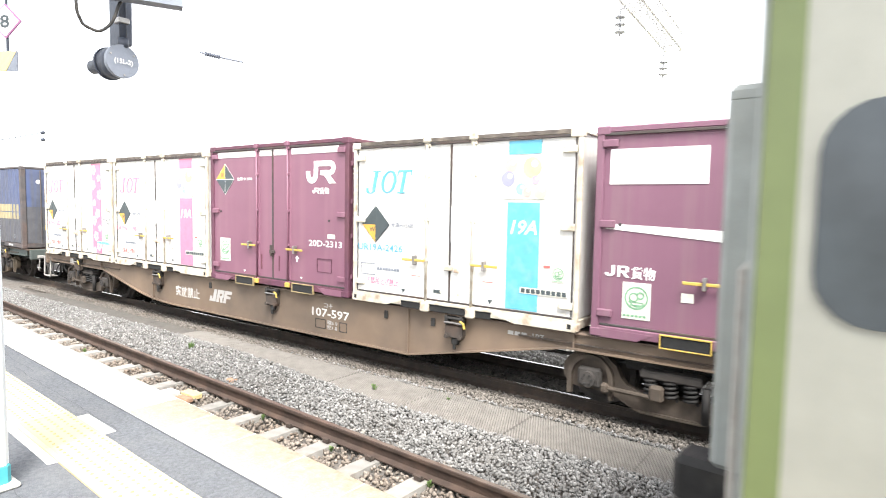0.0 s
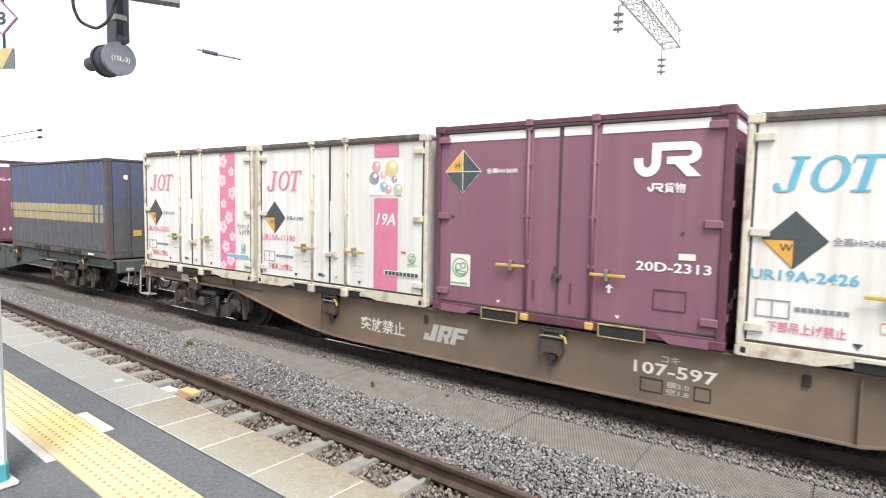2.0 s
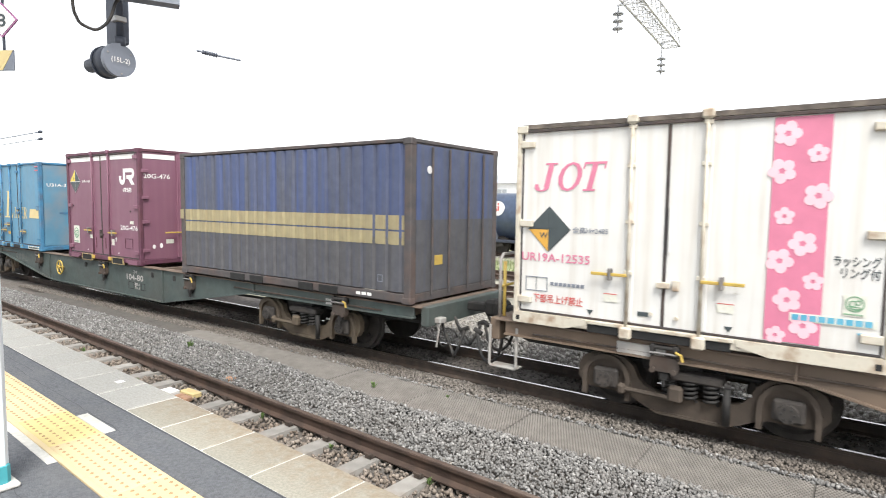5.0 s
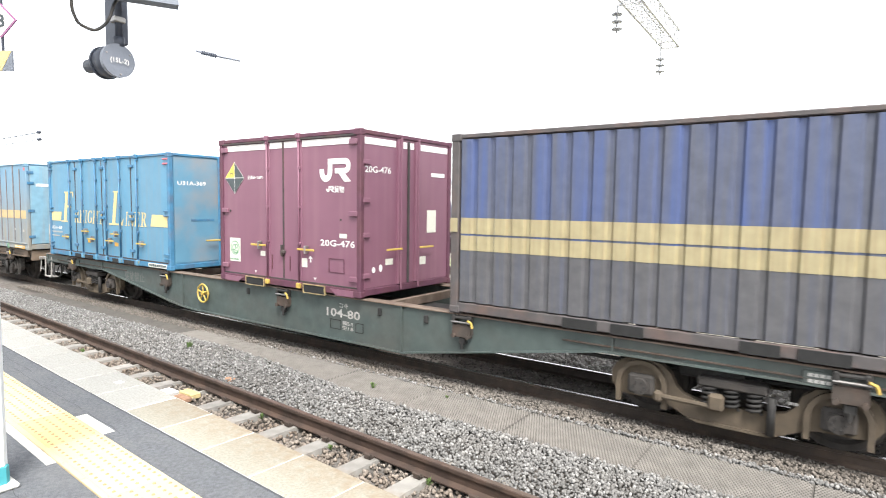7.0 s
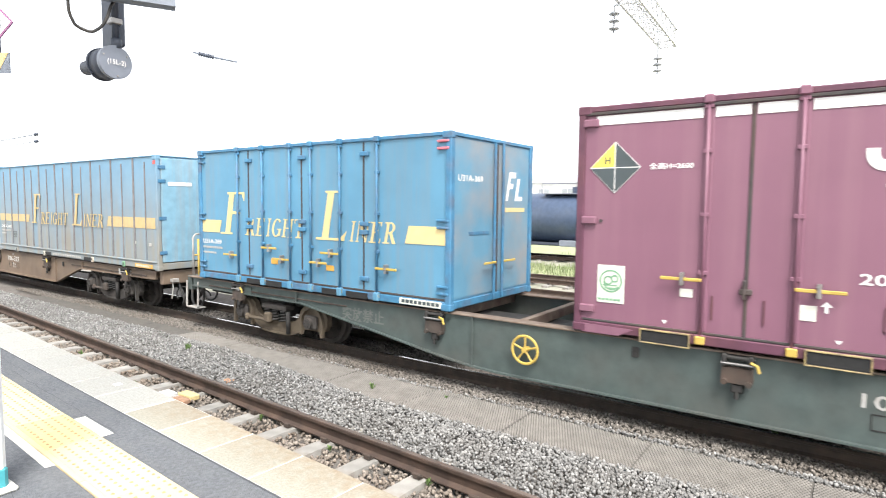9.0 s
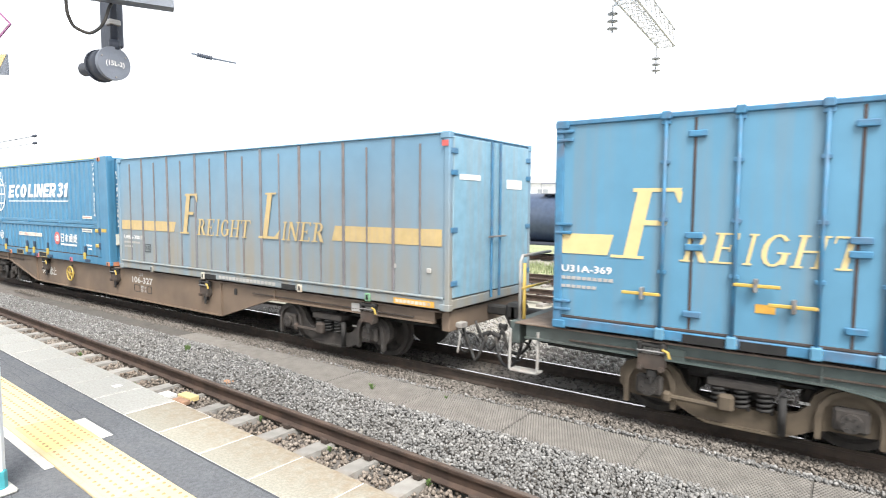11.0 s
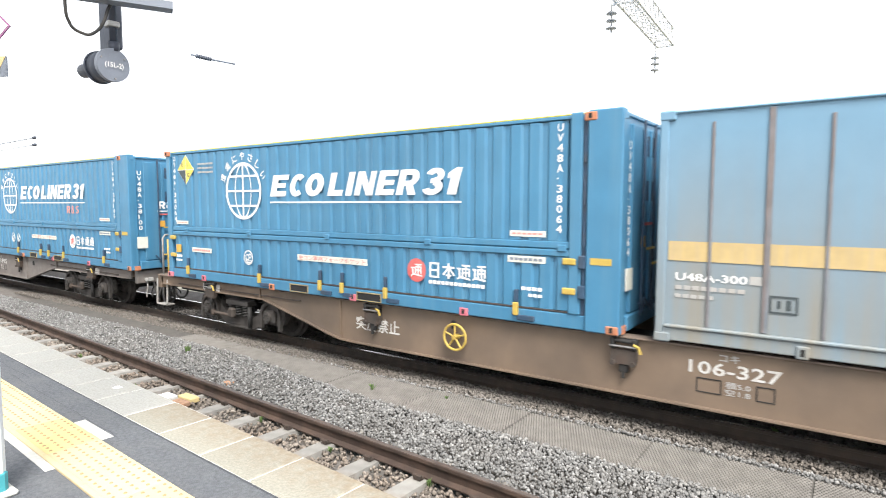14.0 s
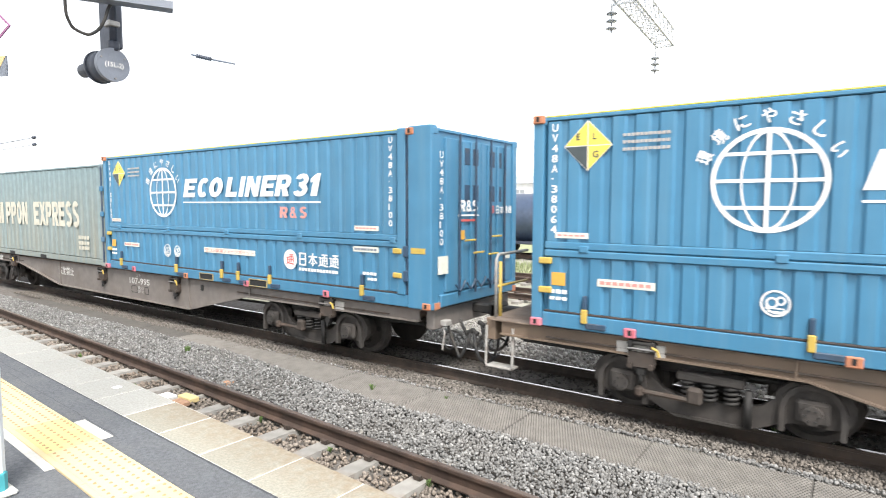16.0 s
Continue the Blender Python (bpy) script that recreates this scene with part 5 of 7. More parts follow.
    for i, ch in enumerate(number):
        lettering(ch, 0.15, H - 0.42 - i * 0.124 + (0.04 if ch == "." else 0), 0.1, PAINT_W, c, -0.004, 0.09 if ch not in "1I." else 0.025, turn=to_end(L))
    if second:
        k4 = figure(figure(figure(Build(), HEAVY[6], 0.6, 1.4, 0.17, 0.17, 0.0, -0.04), HEAVY[10], 0.79, 1.4, 0.15, 0.17, 0.0, -0.04), HEAVY[9], 0.96, 1.4, 0.16, 0.17, 0.0, -0.04)
        e("white_mark", k4, PAINT_W)
        e("white_mark", Build().box(0.58, 1.14, -0.04, -0.03, 1.33, 1.355), PAINT_W)
    for n, q in enumerate((dense_q, frame_q, cross_q, dense_q, dense_q)):
        e("carrier_mark", figure(Build(), q, 1.5 + n * 0.135 + (0.03 if n else 0), 1.36, 0.115, 0.13, 0, -0.042), PAINT_W if n else RED)
    e("red_mark", Build().box(0.62, 1.1, -0.04, -0.03, 1.25, 1.285), RED)
    e("sticker", Build().box(0.6, 0.75, -0.04, -0.03, 0.98, 1.12), AMBER)
    e("sticker", Build().box(0.1, 0.34, -0.02, -0.01, 0.5, 0.76), PAPER)
    e("sticker", Build().box(1.95, 2.15, -0.04, -0.03, 0.6, 0.7), PAPER)
    g = Build()
    for k3 in range(4):
        g.tube([(0.5 + 0.3 * k3, -0.05, 0.32), (0.58 + 0.3 * k3, -0.07, 0.22), (0.68 + 0.3 * k3, -0.06, 0.28), (0.75 + 0.3 * k3, -0.05, 0.36)], 0.015, 6)
    e("lashing_chain", g, EBLUE_D)
    e("end_sill", Build().box(0.16, W - 0.16, -0.03, 0.05, 0.02, 0.2, 0.012), EBLUE)
    for v in (0.02, W - 0.16):
        e("corner_casting", Build().box(v, v + 0.14, -0.012, 0.0, 0.0, 0.1, 0.01), CASTING)
    return c


def teal_box(L, H, label):
    c = thing("freight_container", label, "container", "freight containers")
    shell(c, L, H, OLIVE, OLIVE, top=0.05, post=0.13, floor=0.16, inset=0.07)
    part("side_sheet", Build().wave(0.14, L - 0.14, 0.18, H - 0.06, 0.002, 0.03, 0.3, 0.02, 0.4, 0.14), OLIVE, c, "faded corrugated side sheet")
    for i, o in enumerate((5, 4, 11, 11, 2, 5, None, 0, 12, 11, 6, 0, 9, 9)):
        if o is not None:
            part("carrier_mark", figure(Build(), HEAVY[o], 2.45 + i * 0.405, 0.92, 0.2 if o == 4 else 0.37, 0.64, 0, -0.004), TAN_L, c)
    for z in (0.62, 0.48, 0.36):
        bars(8.0, 8.6, z, 0.09, 4, c, TAN_L, -0.003)
    for a, b in ((3.4, 3.8), (5.6, 6.0)):
        fork_pocket(c, a, b, 0.0, 0.13, None)
    for z in (0.6, 1.2, 1.8):
        part("hinge_block", Build().box(L - 0.1, L + 0.03, -0.03, 0.02, z, z + 0.12, 0.012), FBLUE_E, c)
    part("end_gear", Build().box(L - 0.05, L - 0.005, -0.02, 0.03, 0.1, H - 0.05, 0.01), EBLUE_D, c)
    return c


# ---- wagons: origin on the rail under the train's zero mark; x as along the train, y from the track's centre ----
NEARW, FARW = YN - YC + 0.10, -(YN - YC) - 0.10     # outer faces of the side beams
WHEEL_R = 0.43
turning = []                                        # wheelsets, keyed at the end


def bogie(wg, cx, steel):
    before = set(bpy.data.objects)
    hw = 0.95                                        # half wheelbase
    for s in (-1, 1):
        y0, y1 = s * 0.90, s * 1.00
        lo, hi = min(y0, y1), max(y0, y1)
        half = [(0.0, 0.115), (0.3, 0.12), (0.48, 0.16), (0.66, 0.25), (0.78, 0.28), (1.1, 0.28), (1.24, 0.30), (1.31, 0.40), (1.31, 0.55), (1.25, 0.65), (1.12, 0.715), (0.92, 0.73), (0.75, 0.70), (0.64, 0.61), (0.58, 0.48), (0.5, 0.40), (0.36, 0.36), (0.0, 0.345)]
        poly = [(cx + a, z) for a, z in half] + [(cx - a, z) for a, z in half[-2:0:-1]]
        part("bogie_frame", Build().prism(poly, lo, hi), steel, wg, "dusty cast bogie side frame")
        part("frame_rib", Build().prism([(cx - 0.34, 0.115), (cx + 0.34, 0.115), (cx + 0.44, 0.15), (cx - 0.44, 0.15)], lo - 0.025, hi + 0.025), steel, wg)
        for a in (-hw, hw):
            x = cx + a
            yo = s * 1.0
            b = Build().box(x - 0.15, x + 0.15, min(yo, yo + s * 0.09), max(yo, yo + s * 0.09), 0.32, 0.56, 0.03)
            b.cyl((x, yo + s * 0.05, WHEEL_R), (x, yo + s * 0.14, WHEEL_R), 0.095, 14)
            part("axle_box", b, BOGIE, wg)
            for k in range(6):
                t = 2 * math.pi * k / 6
                g = Build().cyl((x + 0.06 * math.cos(t), yo + s * 0.13, WHEEL_R + 0.06 * math.sin(t)), (x + 0.06 * math.cos(t), yo + s * 0.155, WHEEL_R + 0.06 * math.sin(t)), 0.012, 6)
                part("axle_bolt", g, BLACK, wg)
            arch = Build()
            ring(arch, x, WHEEL_R, 0.235, 0.29, min(yo, yo + s * 0.06), max(yo, yo + s * 0.06), 12, 1, -0.15, math.pi + 0.15)
            for e in (-0.29, 0.235):
                arch.box(x + e, x + e + 0.055, min(yo, yo + s * 0.06), max(yo, yo + s * 0.06), 0.2, 0.44)
            part("horn_guide", arch, steel, wg)
        for a in (-0.22, 0.0, 0.22):
            g = Build()
            pts = [(cx + a + 0.07 * math.cos(i * 0.9), s * 1.02 + 0.07 * math.sin(i * 0.9), 0.345 + 0.0075 * i) for i in range(29)]
            g.tube(pts, 0.018, 6)
            part("coil_spring", g, BLACK, wg, smooth=True)
        part("damper", Build().cyl((cx + 0.38, s * 1.07, 0.16), (cx + 0.38, s * 1.07, 0.56), 0.04, 12), BLACK, wg, smooth=True)
        part("bolster", Build().box(cx - 0.34, cx + 0.34, min(s * 0.88, s * 1.1), max(s * 0.88, s * 1.1), 0.56, 0.66, 0.02), BOGIE, wg)
        g = Build().cyl((cx - 0.72, s * 1.1, 0.36), (cx - 0.1, s * 1.1, 0.35), 0.03, 8)
        g.box(cx - 0.79, cx - 0.69, min(s * 1.06, s * 1.15), max(s * 1.06, s * 1.15), 0.29, 0.42, 0.03)
        g.box(cx - 0.22, cx - 0.06, min(s * 1.04, s * 1.15), max(s * 1.04, s * 1.15), 0.31, 0.5, 0.03)
        part("brake_lever", g, steel if steel is not BOGIE else BOGIE_D, wg)
        bars(cx + 0.52, cx + 0.62, 0.5, 0.03, 2, wg, PAINT_GREY, s * 1.0 - 0.004 if s < 0 else s * 1.0 + 0.001)
    part("cross_bolster", Build().box(cx - 0.25, cx + 0.25, -0.88, 0.88, 0.42, 0.68, 0.02), BLACK, wg)
    for a in (-hw, hw):
        ws = new("wheelset", mesh_of("wheelset", Build().cyl((0, -0.88, 0), (0, 0.88, 0), 0.075, 14), BLACK))
        ws.parent = wg
        ws.location = (cx + a, 0, WHEEL_R)
        for s in (-1, 1):
            w = Build().lathe([(0.12, s * 0.47), (0.36, s * 0.49), (WHEEL_R + 0.025, s * 0.495), (WHEEL_R + 0.025, s * 0.525), (WHEEL_R, s * 0.54), (WHEEL_R - 0.004, s * 0.615), (0.36, s * 0.62), (0.33, s * 0.575), (0.16, s * 0.56), (0.12, s * 0.64)], (0, 0, 0), "y", 36)
            part("wheel", w, BOGIE, ws)
            for k in range(4):
                t = k * math.pi / 2
                h = Build().cyl((0.24 * math.cos(t), s * 0.55, 0.24 * math.sin(t)), (0.24 * math.cos(t), s * 0.585, 0.24 * math.sin(t)), 0.045, 10)
                part("wheel_boss", h, BLACK, ws)
        turning.append((ws, cx + a))
    for ob in set(bpy.data.objects) - before:
        if ob.parent is wg:
            ob.location.z += LOW


def twist_clamp(wg, x, steel, tip=True):
    b = Build().box(x - 0.16, x + 0.16, NEARW - 0.1, NEARW - 0.005, ZB - 0.085, ZB - 0.045, 0.012)
    for k in (-0.125, 0.125):
        b.box(x + k - 0.025, x + k + 0.025, NEARW - 0.11, NEARW - 0.004, ZB - 0.16, ZB - 0.03, 0.01)
    part("twist_lock", b, steel, wg)
    b = Build().prism([(x - 0.145, ZB - 0.17), (x - 0.15, ZB - 0.3), (x - 0.1, ZB - 0.335), (x + 0.1, ZB - 0.335), (x + 0.15, ZB - 0.3), (x + 0.145, ZB - 0.17)], NEARW - 0.085, NEARW - 0.004)
    for k in (-0.115, 0.115):
        b.cyl((x + k, NEARW - 0.12, ZB - 0.32), (x + k, NEARW - 0.02, ZB - 0.32), 0.032, 10)
    part("lock_body", b, BOGIE_D, wg)
    part("lock_tongue", Build().box(x - 0.055, x + 0.055, NEARW - 0.07, NEARW - 0.004, ZB - 0.44, ZB - 0.338, 0.014).cyl((x, NEARW - 0.06, ZB - 0.5), (x, NEARW - 0.06, ZB - 0.42), 0.022, 8), steel, wg)
    part("lock_pin", Build().cyl((x - 0.15, NEARW - 0.1, ZB - 0.125), (x + 0.15, NEARW - 0.1, ZB - 0.125), 0.014, 8), STEEL, wg)
    if tip:
        part("lock_lever", Build().tube([(x + 0.13, NEARW - 0.12, ZB - 0.09), (x + 0.19, NEARW - 0.13, ZB - 0.11), (x + 0.21, NEARW - 0.13, ZB - 0.18)], 0.016, 8), YELLOW, wg, "yellow lock lever")


def hand_wheel(wg, x, z):
    b = Build()
    n = 28
    v, f = [], []
    for i in range(n):
        a = 2 * math.pi * i / n
        for k in range(6):
            t = 2 * math.pi * k / 6
            r = 0.18 + 0.018 * math.cos(t)
            v.append((x + r * math.cos(a), NEARW - 0.09 + 0.018 * math.sin(t), z + r * math.sin(a)))
    for i in range(n):
        for k in range(6):
            f.append((i * 6 + k, i * 6 + (k + 1) % 6, ((i + 1) % n) * 6 + (k + 1) % 6, ((i + 1) % n) * 6 + k))
    b.add(v, f)
    for i in range(5):
        a = 2 * math.pi * i / 5 + 0.3
        b.cyl((x, NEARW - 0.09, z), (x + 0.18 * math.cos(a), NEARW - 0.09, z + 0.18 * math.sin(a)), 0.014, 6)
    b.cyl((x, NEARW - 0.12, z), (x, NEARW, z), 0.035, 12)
    part("brake_hand_wheel", b, YELLOW, wg, "yellow brake hand wheel")


def wagon(name_text, u0, u1, bl, br, sl, sr, paint, label, zl=0.24, beam_text="突放禁止", text_at=(0, 0), warn_at=None, wheel=None, clamps=(), deck_gap=(), logo=None, dust=BOGIE, ease=0.25):
    """u0, u1: ends; bl, br: bogie centres; sl, sr: (x, x) where the side beam's lower edge slopes down and up again."""
    wg = thing("container_wagon", label, "wagon", "container wagons")
    zt = ZB - 0.02
    bend = []                                        # lower edge eases into the straight
    for k in range(6):
        a = (5 - k) / 5
        bend.append((sl[1] + ease * (1 - 2 * a), zl + a * a * ease * 0.5 * (0.72 - zl) / (sl[1] - sl[0]) * 2))
    poly = [(u0 + 0.25, 0.74), (sl[0], 0.72), *bend, (sr[0], zl), (sr[1], 0.72), (u1 - 0.25, 0.74), (u1 - 0.25, zt - 0.022), (u0 + 0.25, zt - 0.022)]
    flange = [(u0 + 0.25, 0.72), (sl[0], 0.70), *[(a, z - 0.02) for a, z in bend], (sr[0], zl - 0.02), (sr[1], 0.70), (u1 - 0.25, 0.72)]
    for s in (-1, 1):
        y = NEARW if s < 0 else FARW
        part("side_beam", Build().prism(poly, min(y, y - s * 0.03), max(y, y - s * 0.03)), paint, wg)
        fb = Build()
        for (xa, za), (xb, zb2) in zip(flange, flange[1:]):
            fb.prism([(xa, za), (xb, zb2), (xb, zb2 + 0.022), (xa, za + 0.022)], y - 0.05, y + 0.05)
        part("beam_flange", fb, paint, wg)
        part("top_flange", Build().box(u0 + 0.1, u1 - 0.1, min(y - 0.04, y + 0.16 * (-s)), max(y + 0.04, y + 0.16 * (-s)), zt - 0.02, zt, 0.004), RUSTY, wg, "rust-brown deck flange")
        for x in (sl[1] + 0.02, sr[0] - 0.02, sl[0] - 0.1, sr[1] + 0.1):
            zz = zl if sl[1] <= x <= sr[0] else 0.72
            g = Build().box(x - 0.012, x + 0.012, min(y, y + s * 0.04), max(y, y + s * 0.04), zz, zt - 0.02)
            part("beam_stiffener", g, paint, wg)
    n = int((u1 - u0) / 1.25)
    for i in range(n + 1):
        x = u0 + 0.35 + i * (u1 - u0 - 0.7) / n
        part("cross_member", Build().box(x - 0.05, x + 0.05, NEARW + 0.04, FARW - 0.04, zt - 0.16, zt - 0.022, 0.006), RUSTY, wg)
    part("centre_sill", Build().box(u0 + 0.15, u1 - 0.15, -0.22, 0.22, 0.62, zt - 0.18, 0.01), BLACK, wg)
    for x, s in ((u0, -1), (u1, 1)):
        part("end_beam", Build().box(min(x, x - s * 0.14), max(x, x - s * 0.14), NEARW + 0.02, FARW - 0.02, 0.62, zt, 0.012), paint, wg)
        part("end_deck", Build().box(min(x - s * 0.02, x - s * 0.75), max(x - s * 0.02, x - s * 0.75), NEARW + 0.17, FARW - 0.17, zt - 0.018, zt - 0.002), RUSTY, wg)
        c = Build().box(min(x, x + s * 0.38), max(x, x + s * 0.38), -0.09, 0.09, 0.74, 0.88, 0.02)
        c.box(min(x + s * 0.34, x + s * 0.56), max(x + s * 0.34, x + s * 0.56), -0.14, 0.14, 0.69, 0.95, 0.05)
        part("coupler", c, BLACK, wg)
        for yy, dz, out in ((-0.42, 0.0, 0.5), (-0.75, 0.05, 0.42), (0.5, 0.0, 0.5)):
            pts = [(x + s * out * i / 14, yy + 0.06 * math.sin(i * 0.45), 0.68 - dz - (0.40 + dz) * math.sin(math.pi * i / 14) ** 0.8) for i in range(15)]
            part("air_hose", Build().tube(pts, 0.024, 7), RUBBER, wg, smooth=True)
            part("hose_joint", Build().cyl((x + s * (out - 0.07), yy, 0.62 - dz), (x + s * (out + 0.05), yy, 0.67 - dz), 0.034, 9), BLACK, wg)
        pts = [(x + s * 0.06 + 0.13 * math.cos(0.5 * i), -0.62 - 0.02 * i, 0.42 + 0.13 * math.sin(0.5 * i)) for i in range(13)]
        part("brake_chain", Build().tube(pts, 0.014, 6), BLACK, wg, smooth=True)
        st = Build()
        yf = NEARW - 0.0
        xa, xb = (x + 0.02, x + 0.42) if s < 0 else (x - 0.42, x - 0.02)
        st.tube([(xa, yf, zt - 0.1), (xa, yf - 0.02, 0.3), (xa + 0.02, yf - 0.02, 0.27), (xb - 0.02, yf - 0.02, 0.27), (xb, yf - 0.02, 0.3), (xb, yf, zt - 0.1)], 0.02, 7)
        st.box(xa, xb, yf - 0.02, yf + 0.16, 0.255, 0.28, 0.006)
        if s < 0:
            part("foot_step", st, HAND_W, wg, "pale foot step", smooth=False)
            r = Build().tube([(x + 0.1, yf + 0.1, zt), (x + 0.1, yf + 0.1, zt + 0.78), (x + 0.1, yf + 0.16, zt + 0.85), (x + 0.1, yf + 1.0, zt + 0.86)], 0.022, 8)
            part("hand_rail", r, HAND_W, wg, smooth=True)
            r = Build().tube([(x + 0.1, yf + 0.22, zt - 0.2), (x + 0.1, yf + 0.22, zt + 0.75)], 0.024, 8)
            r.tube([(x + 0.1, yf + 0.1, zt + 0.42), (x + 0.1, yf + 1.0, zt + 0.42)], 0.018, 8)
            part("grab_post", r, YELLOW, wg, "yellow grab post", smooth=True)
        else:
            r = Build().tube([(x - 0.04, yf + 0.25, 0.75), (x + 0.05, yf + 0.22, 0.55), (x + 0.02, yf + 0.2, 0.3)], 0.016, 7)
            r.box(x - 0.02, x + 0.1, yf + 0.18, yf + 0.34, 0.66, 0.74, 0.01)
            part("uncoupling_lever", r, HAND_W, wg)
    for cx in (bl, br):
        bogie(wg, cx, dust)
    for x in clamps:
        twist_clamp(wg, x, BLACK)
    d = NEARW - 0.006
    lettering("コキ", text_at[0] + 0.3, text_at[1] + 0.16, 0.07, PAINT_GREY, wg, d, 0.2)
    lettering(name_text, text_at[0], text_at[1], 0.14, PAINT_OFF if paint is not WGREEN else PAINT_GREY, wg, d, 0.127 * len(name_text))
    for x, w in ((text_at[0] + 0.08, 0.24), (text_at[0] + 0.66, 0.16)):
        z, h = text_at[1] - 0.21, 0.15
        b = Build().box(x, x + w, d, d + 0.004, z, z + 0.012).box(x, x + w, d, d + 0.004, z + h, z + h + 0.012).box(x, x + 0.012, d, d + 0.004, z, z + h).box(x + w, x + w + 0.012, d, d + 0.004, z, z + h + 0.012)
        part("card_frame", b, BLACK, wg)
    for words, z in (("積5.0", -0.12), ("空1.8", -0.2)):
        lettering(words, text_at[0] + 0.37, text_at[1] + z + 0.005, 0.055, PAINT_GREY, wg, d, 0.24)
    if warn_at:
        lettering(beam_text, warn_at[0], warn_at[1] - 0.02, 0.165, PAINT_OFF if paint is not WGREEN else PAINT_DIM, wg, d, 0.9)
    if logo:
        lx, lz = logo
        for q, items in enumerate(([("b", 0.5, 0.95, 0.2, 1.0), ("b", 0.0, 0.95, 0.0, 0.24), ("b", 0.0, 0.35, 0.2, 0.42)],
                                   [("b", 0.0, 0.4, 0.0, 1.0), ("b", 0.4, 1.0, 0.72, 1.0), ("b", 0.7, 1.0, 0.42, 0.72), ("b", 0.4, 0.95, 0.36, 0.52), ("p", [(0.5, 0.36), (0.85, 0.36), (1.0, 0.0), (0.65, 0.0)])],
                                   [("b", 0.0, 0.4, 0.0, 1.0), ("b", 0.4, 1.05, 0.74, 1.0), ("b", 0.4, 0.95, 0.38, 0.6)])):
            part("logo_block", figure(Build(), items, lx + q * 0.235, lz, 0.22, 0.25, 0.3, d), PAINT_GREY, wg)
    if wheel:
        hand_wheel(wg, *wheel)
    for x in (sl[0] - 1.9, sr[1] + 2.0):
        if u0 + 0.5 < x < u1 - 0.9:
            bx = Build().box(x, x + 0.55, NEARW - 0.03, NEARW, 0.70, 0.86, 0.008)
            part("data_board", bx, PAINT_GREY if paint is not WGREEN else WGREEN, wg)
            bars(x + 0.05, x + 0.3, 0.80, 0.035, 5, wg, PAINT_GREY, NEARW - 0.034)
            bars(x + 0.05, x + 0.3, 0.74, 0.035, 5, wg, PAINT_GREY, NEARW - 0.034)
    for x in (sl[1] + 2.2, sr[0] - 0.5, sr[0] + 0.4):
        part("bracket_lug", Build().box(x, x + 0.075, NEARW - 0.03, NEARW, zt - 0.22, zt - 0.1, 0.01), BLACK, wg)
    for cx in (bl, br):
        part("side_rail", Build().box(cx - 1.9, cx + 1.9, NEARW - 0.03, NEARW + 0.03, 0.765, 0.785, 0.004), BOGIE_D, wg)
        part("brake_cylinder", Build().cyl((cx - 0.55, NEARW + 0.28, 0.62), (cx + 0.1, NEARW + 0.28, 0.62), 0.11, 14), BLACK, wg, smooth=True)
    pipe = Build().tube([(u0 + 0.4, NEARW + 0.35, 0.60), (sl[1], NEARW + 0.35, 0.52), (sr[0], NEARW + 0.35, 0.52), (u1 - 0.4, NEARW + 0.35, 0.60)], 0.025, 7)
    part("brake_pipe", pipe, BLACK, wg)
    part("air_tank", Build().cyl(((sl[1] + sr[0]) / 2 - 0.6, 0.3, 0.5), ((sl[1] + sr[0]) / 2 + 0.6, 0.3, 0.5), 0.18, 16), BLACK, wg, smooth=True)
    return wg


def class_mark(wg, x, z):
    """Rubbed class number on the sloping end of the beam."""
    bars(x, x + 0.3, z, 0.05, 3, wg, PAINT_GREY, NEARW - 0.006)
    lettering("107", x + 0.36, z, 0.06, PAINT_GREY, wg, NEARW - 0.006, 0.16)


wagons = [
    wagon("107-597", -8.4, 11.75, -5.85, 8.73, (-4.75, -2.4), (5.0, 7.5), BROWN, "brown flat container wagon with white numbers", 0.22, text_at=(2.85, 0.54), warn_at=(-1.47, 0.46), logo=(-0.22, 0.44), dust=BOGIE_BR, ease=0.85, clamps=(-6.1, -2.1, 1.85, 5.85, 9.8)),
    wagon("104-80", -29.75, -9.45, -27.0, -12.23, (-26.2, -22.7), (-16.7, -13.6), WGREEN, "dull green flat container wagon with yellow hand wheel", 0.2, text_at=(-18.35, 0.56), warn_at=(-25.2, 0.6), wheel=(-21.84, 0.58), dust=BOGIE_TAN, ease=0.6, clamps=(-27.9, -23.3, -19.4, -15.6, -11.2)),
    wagon("106-327", -50.6, -30.72, -47.8, -33.24, (-46.9, -44.95), (-36.1, -34.6), BROWN, "brown flat container wagon with yellow hand wheel", 0.25, text_at=(-39.6, 0.62), warn_at=(-44.6, 0.5), wheel=(-42.64, 0.6), clamps=(-48.5, -44.2, -40.3, -36.6, -32.2)),
    wagon("107-995", -71.0, -51.48, -68.3, -54.2, (-66.6, -63.9), (-57.7, -55.8), BROWN2, "grey-brown flat container wagon with white numbers", 0.28, text_at=(-60.2, 0.62), warn_at=(-64.0, 0.6), clamps=(-67.0, -61.4, -58.2, -53.6)),
]
class_mark(wagons[0], 6.67, 0.76)
for w in wagons:
    w.location = (0, YC, 0)

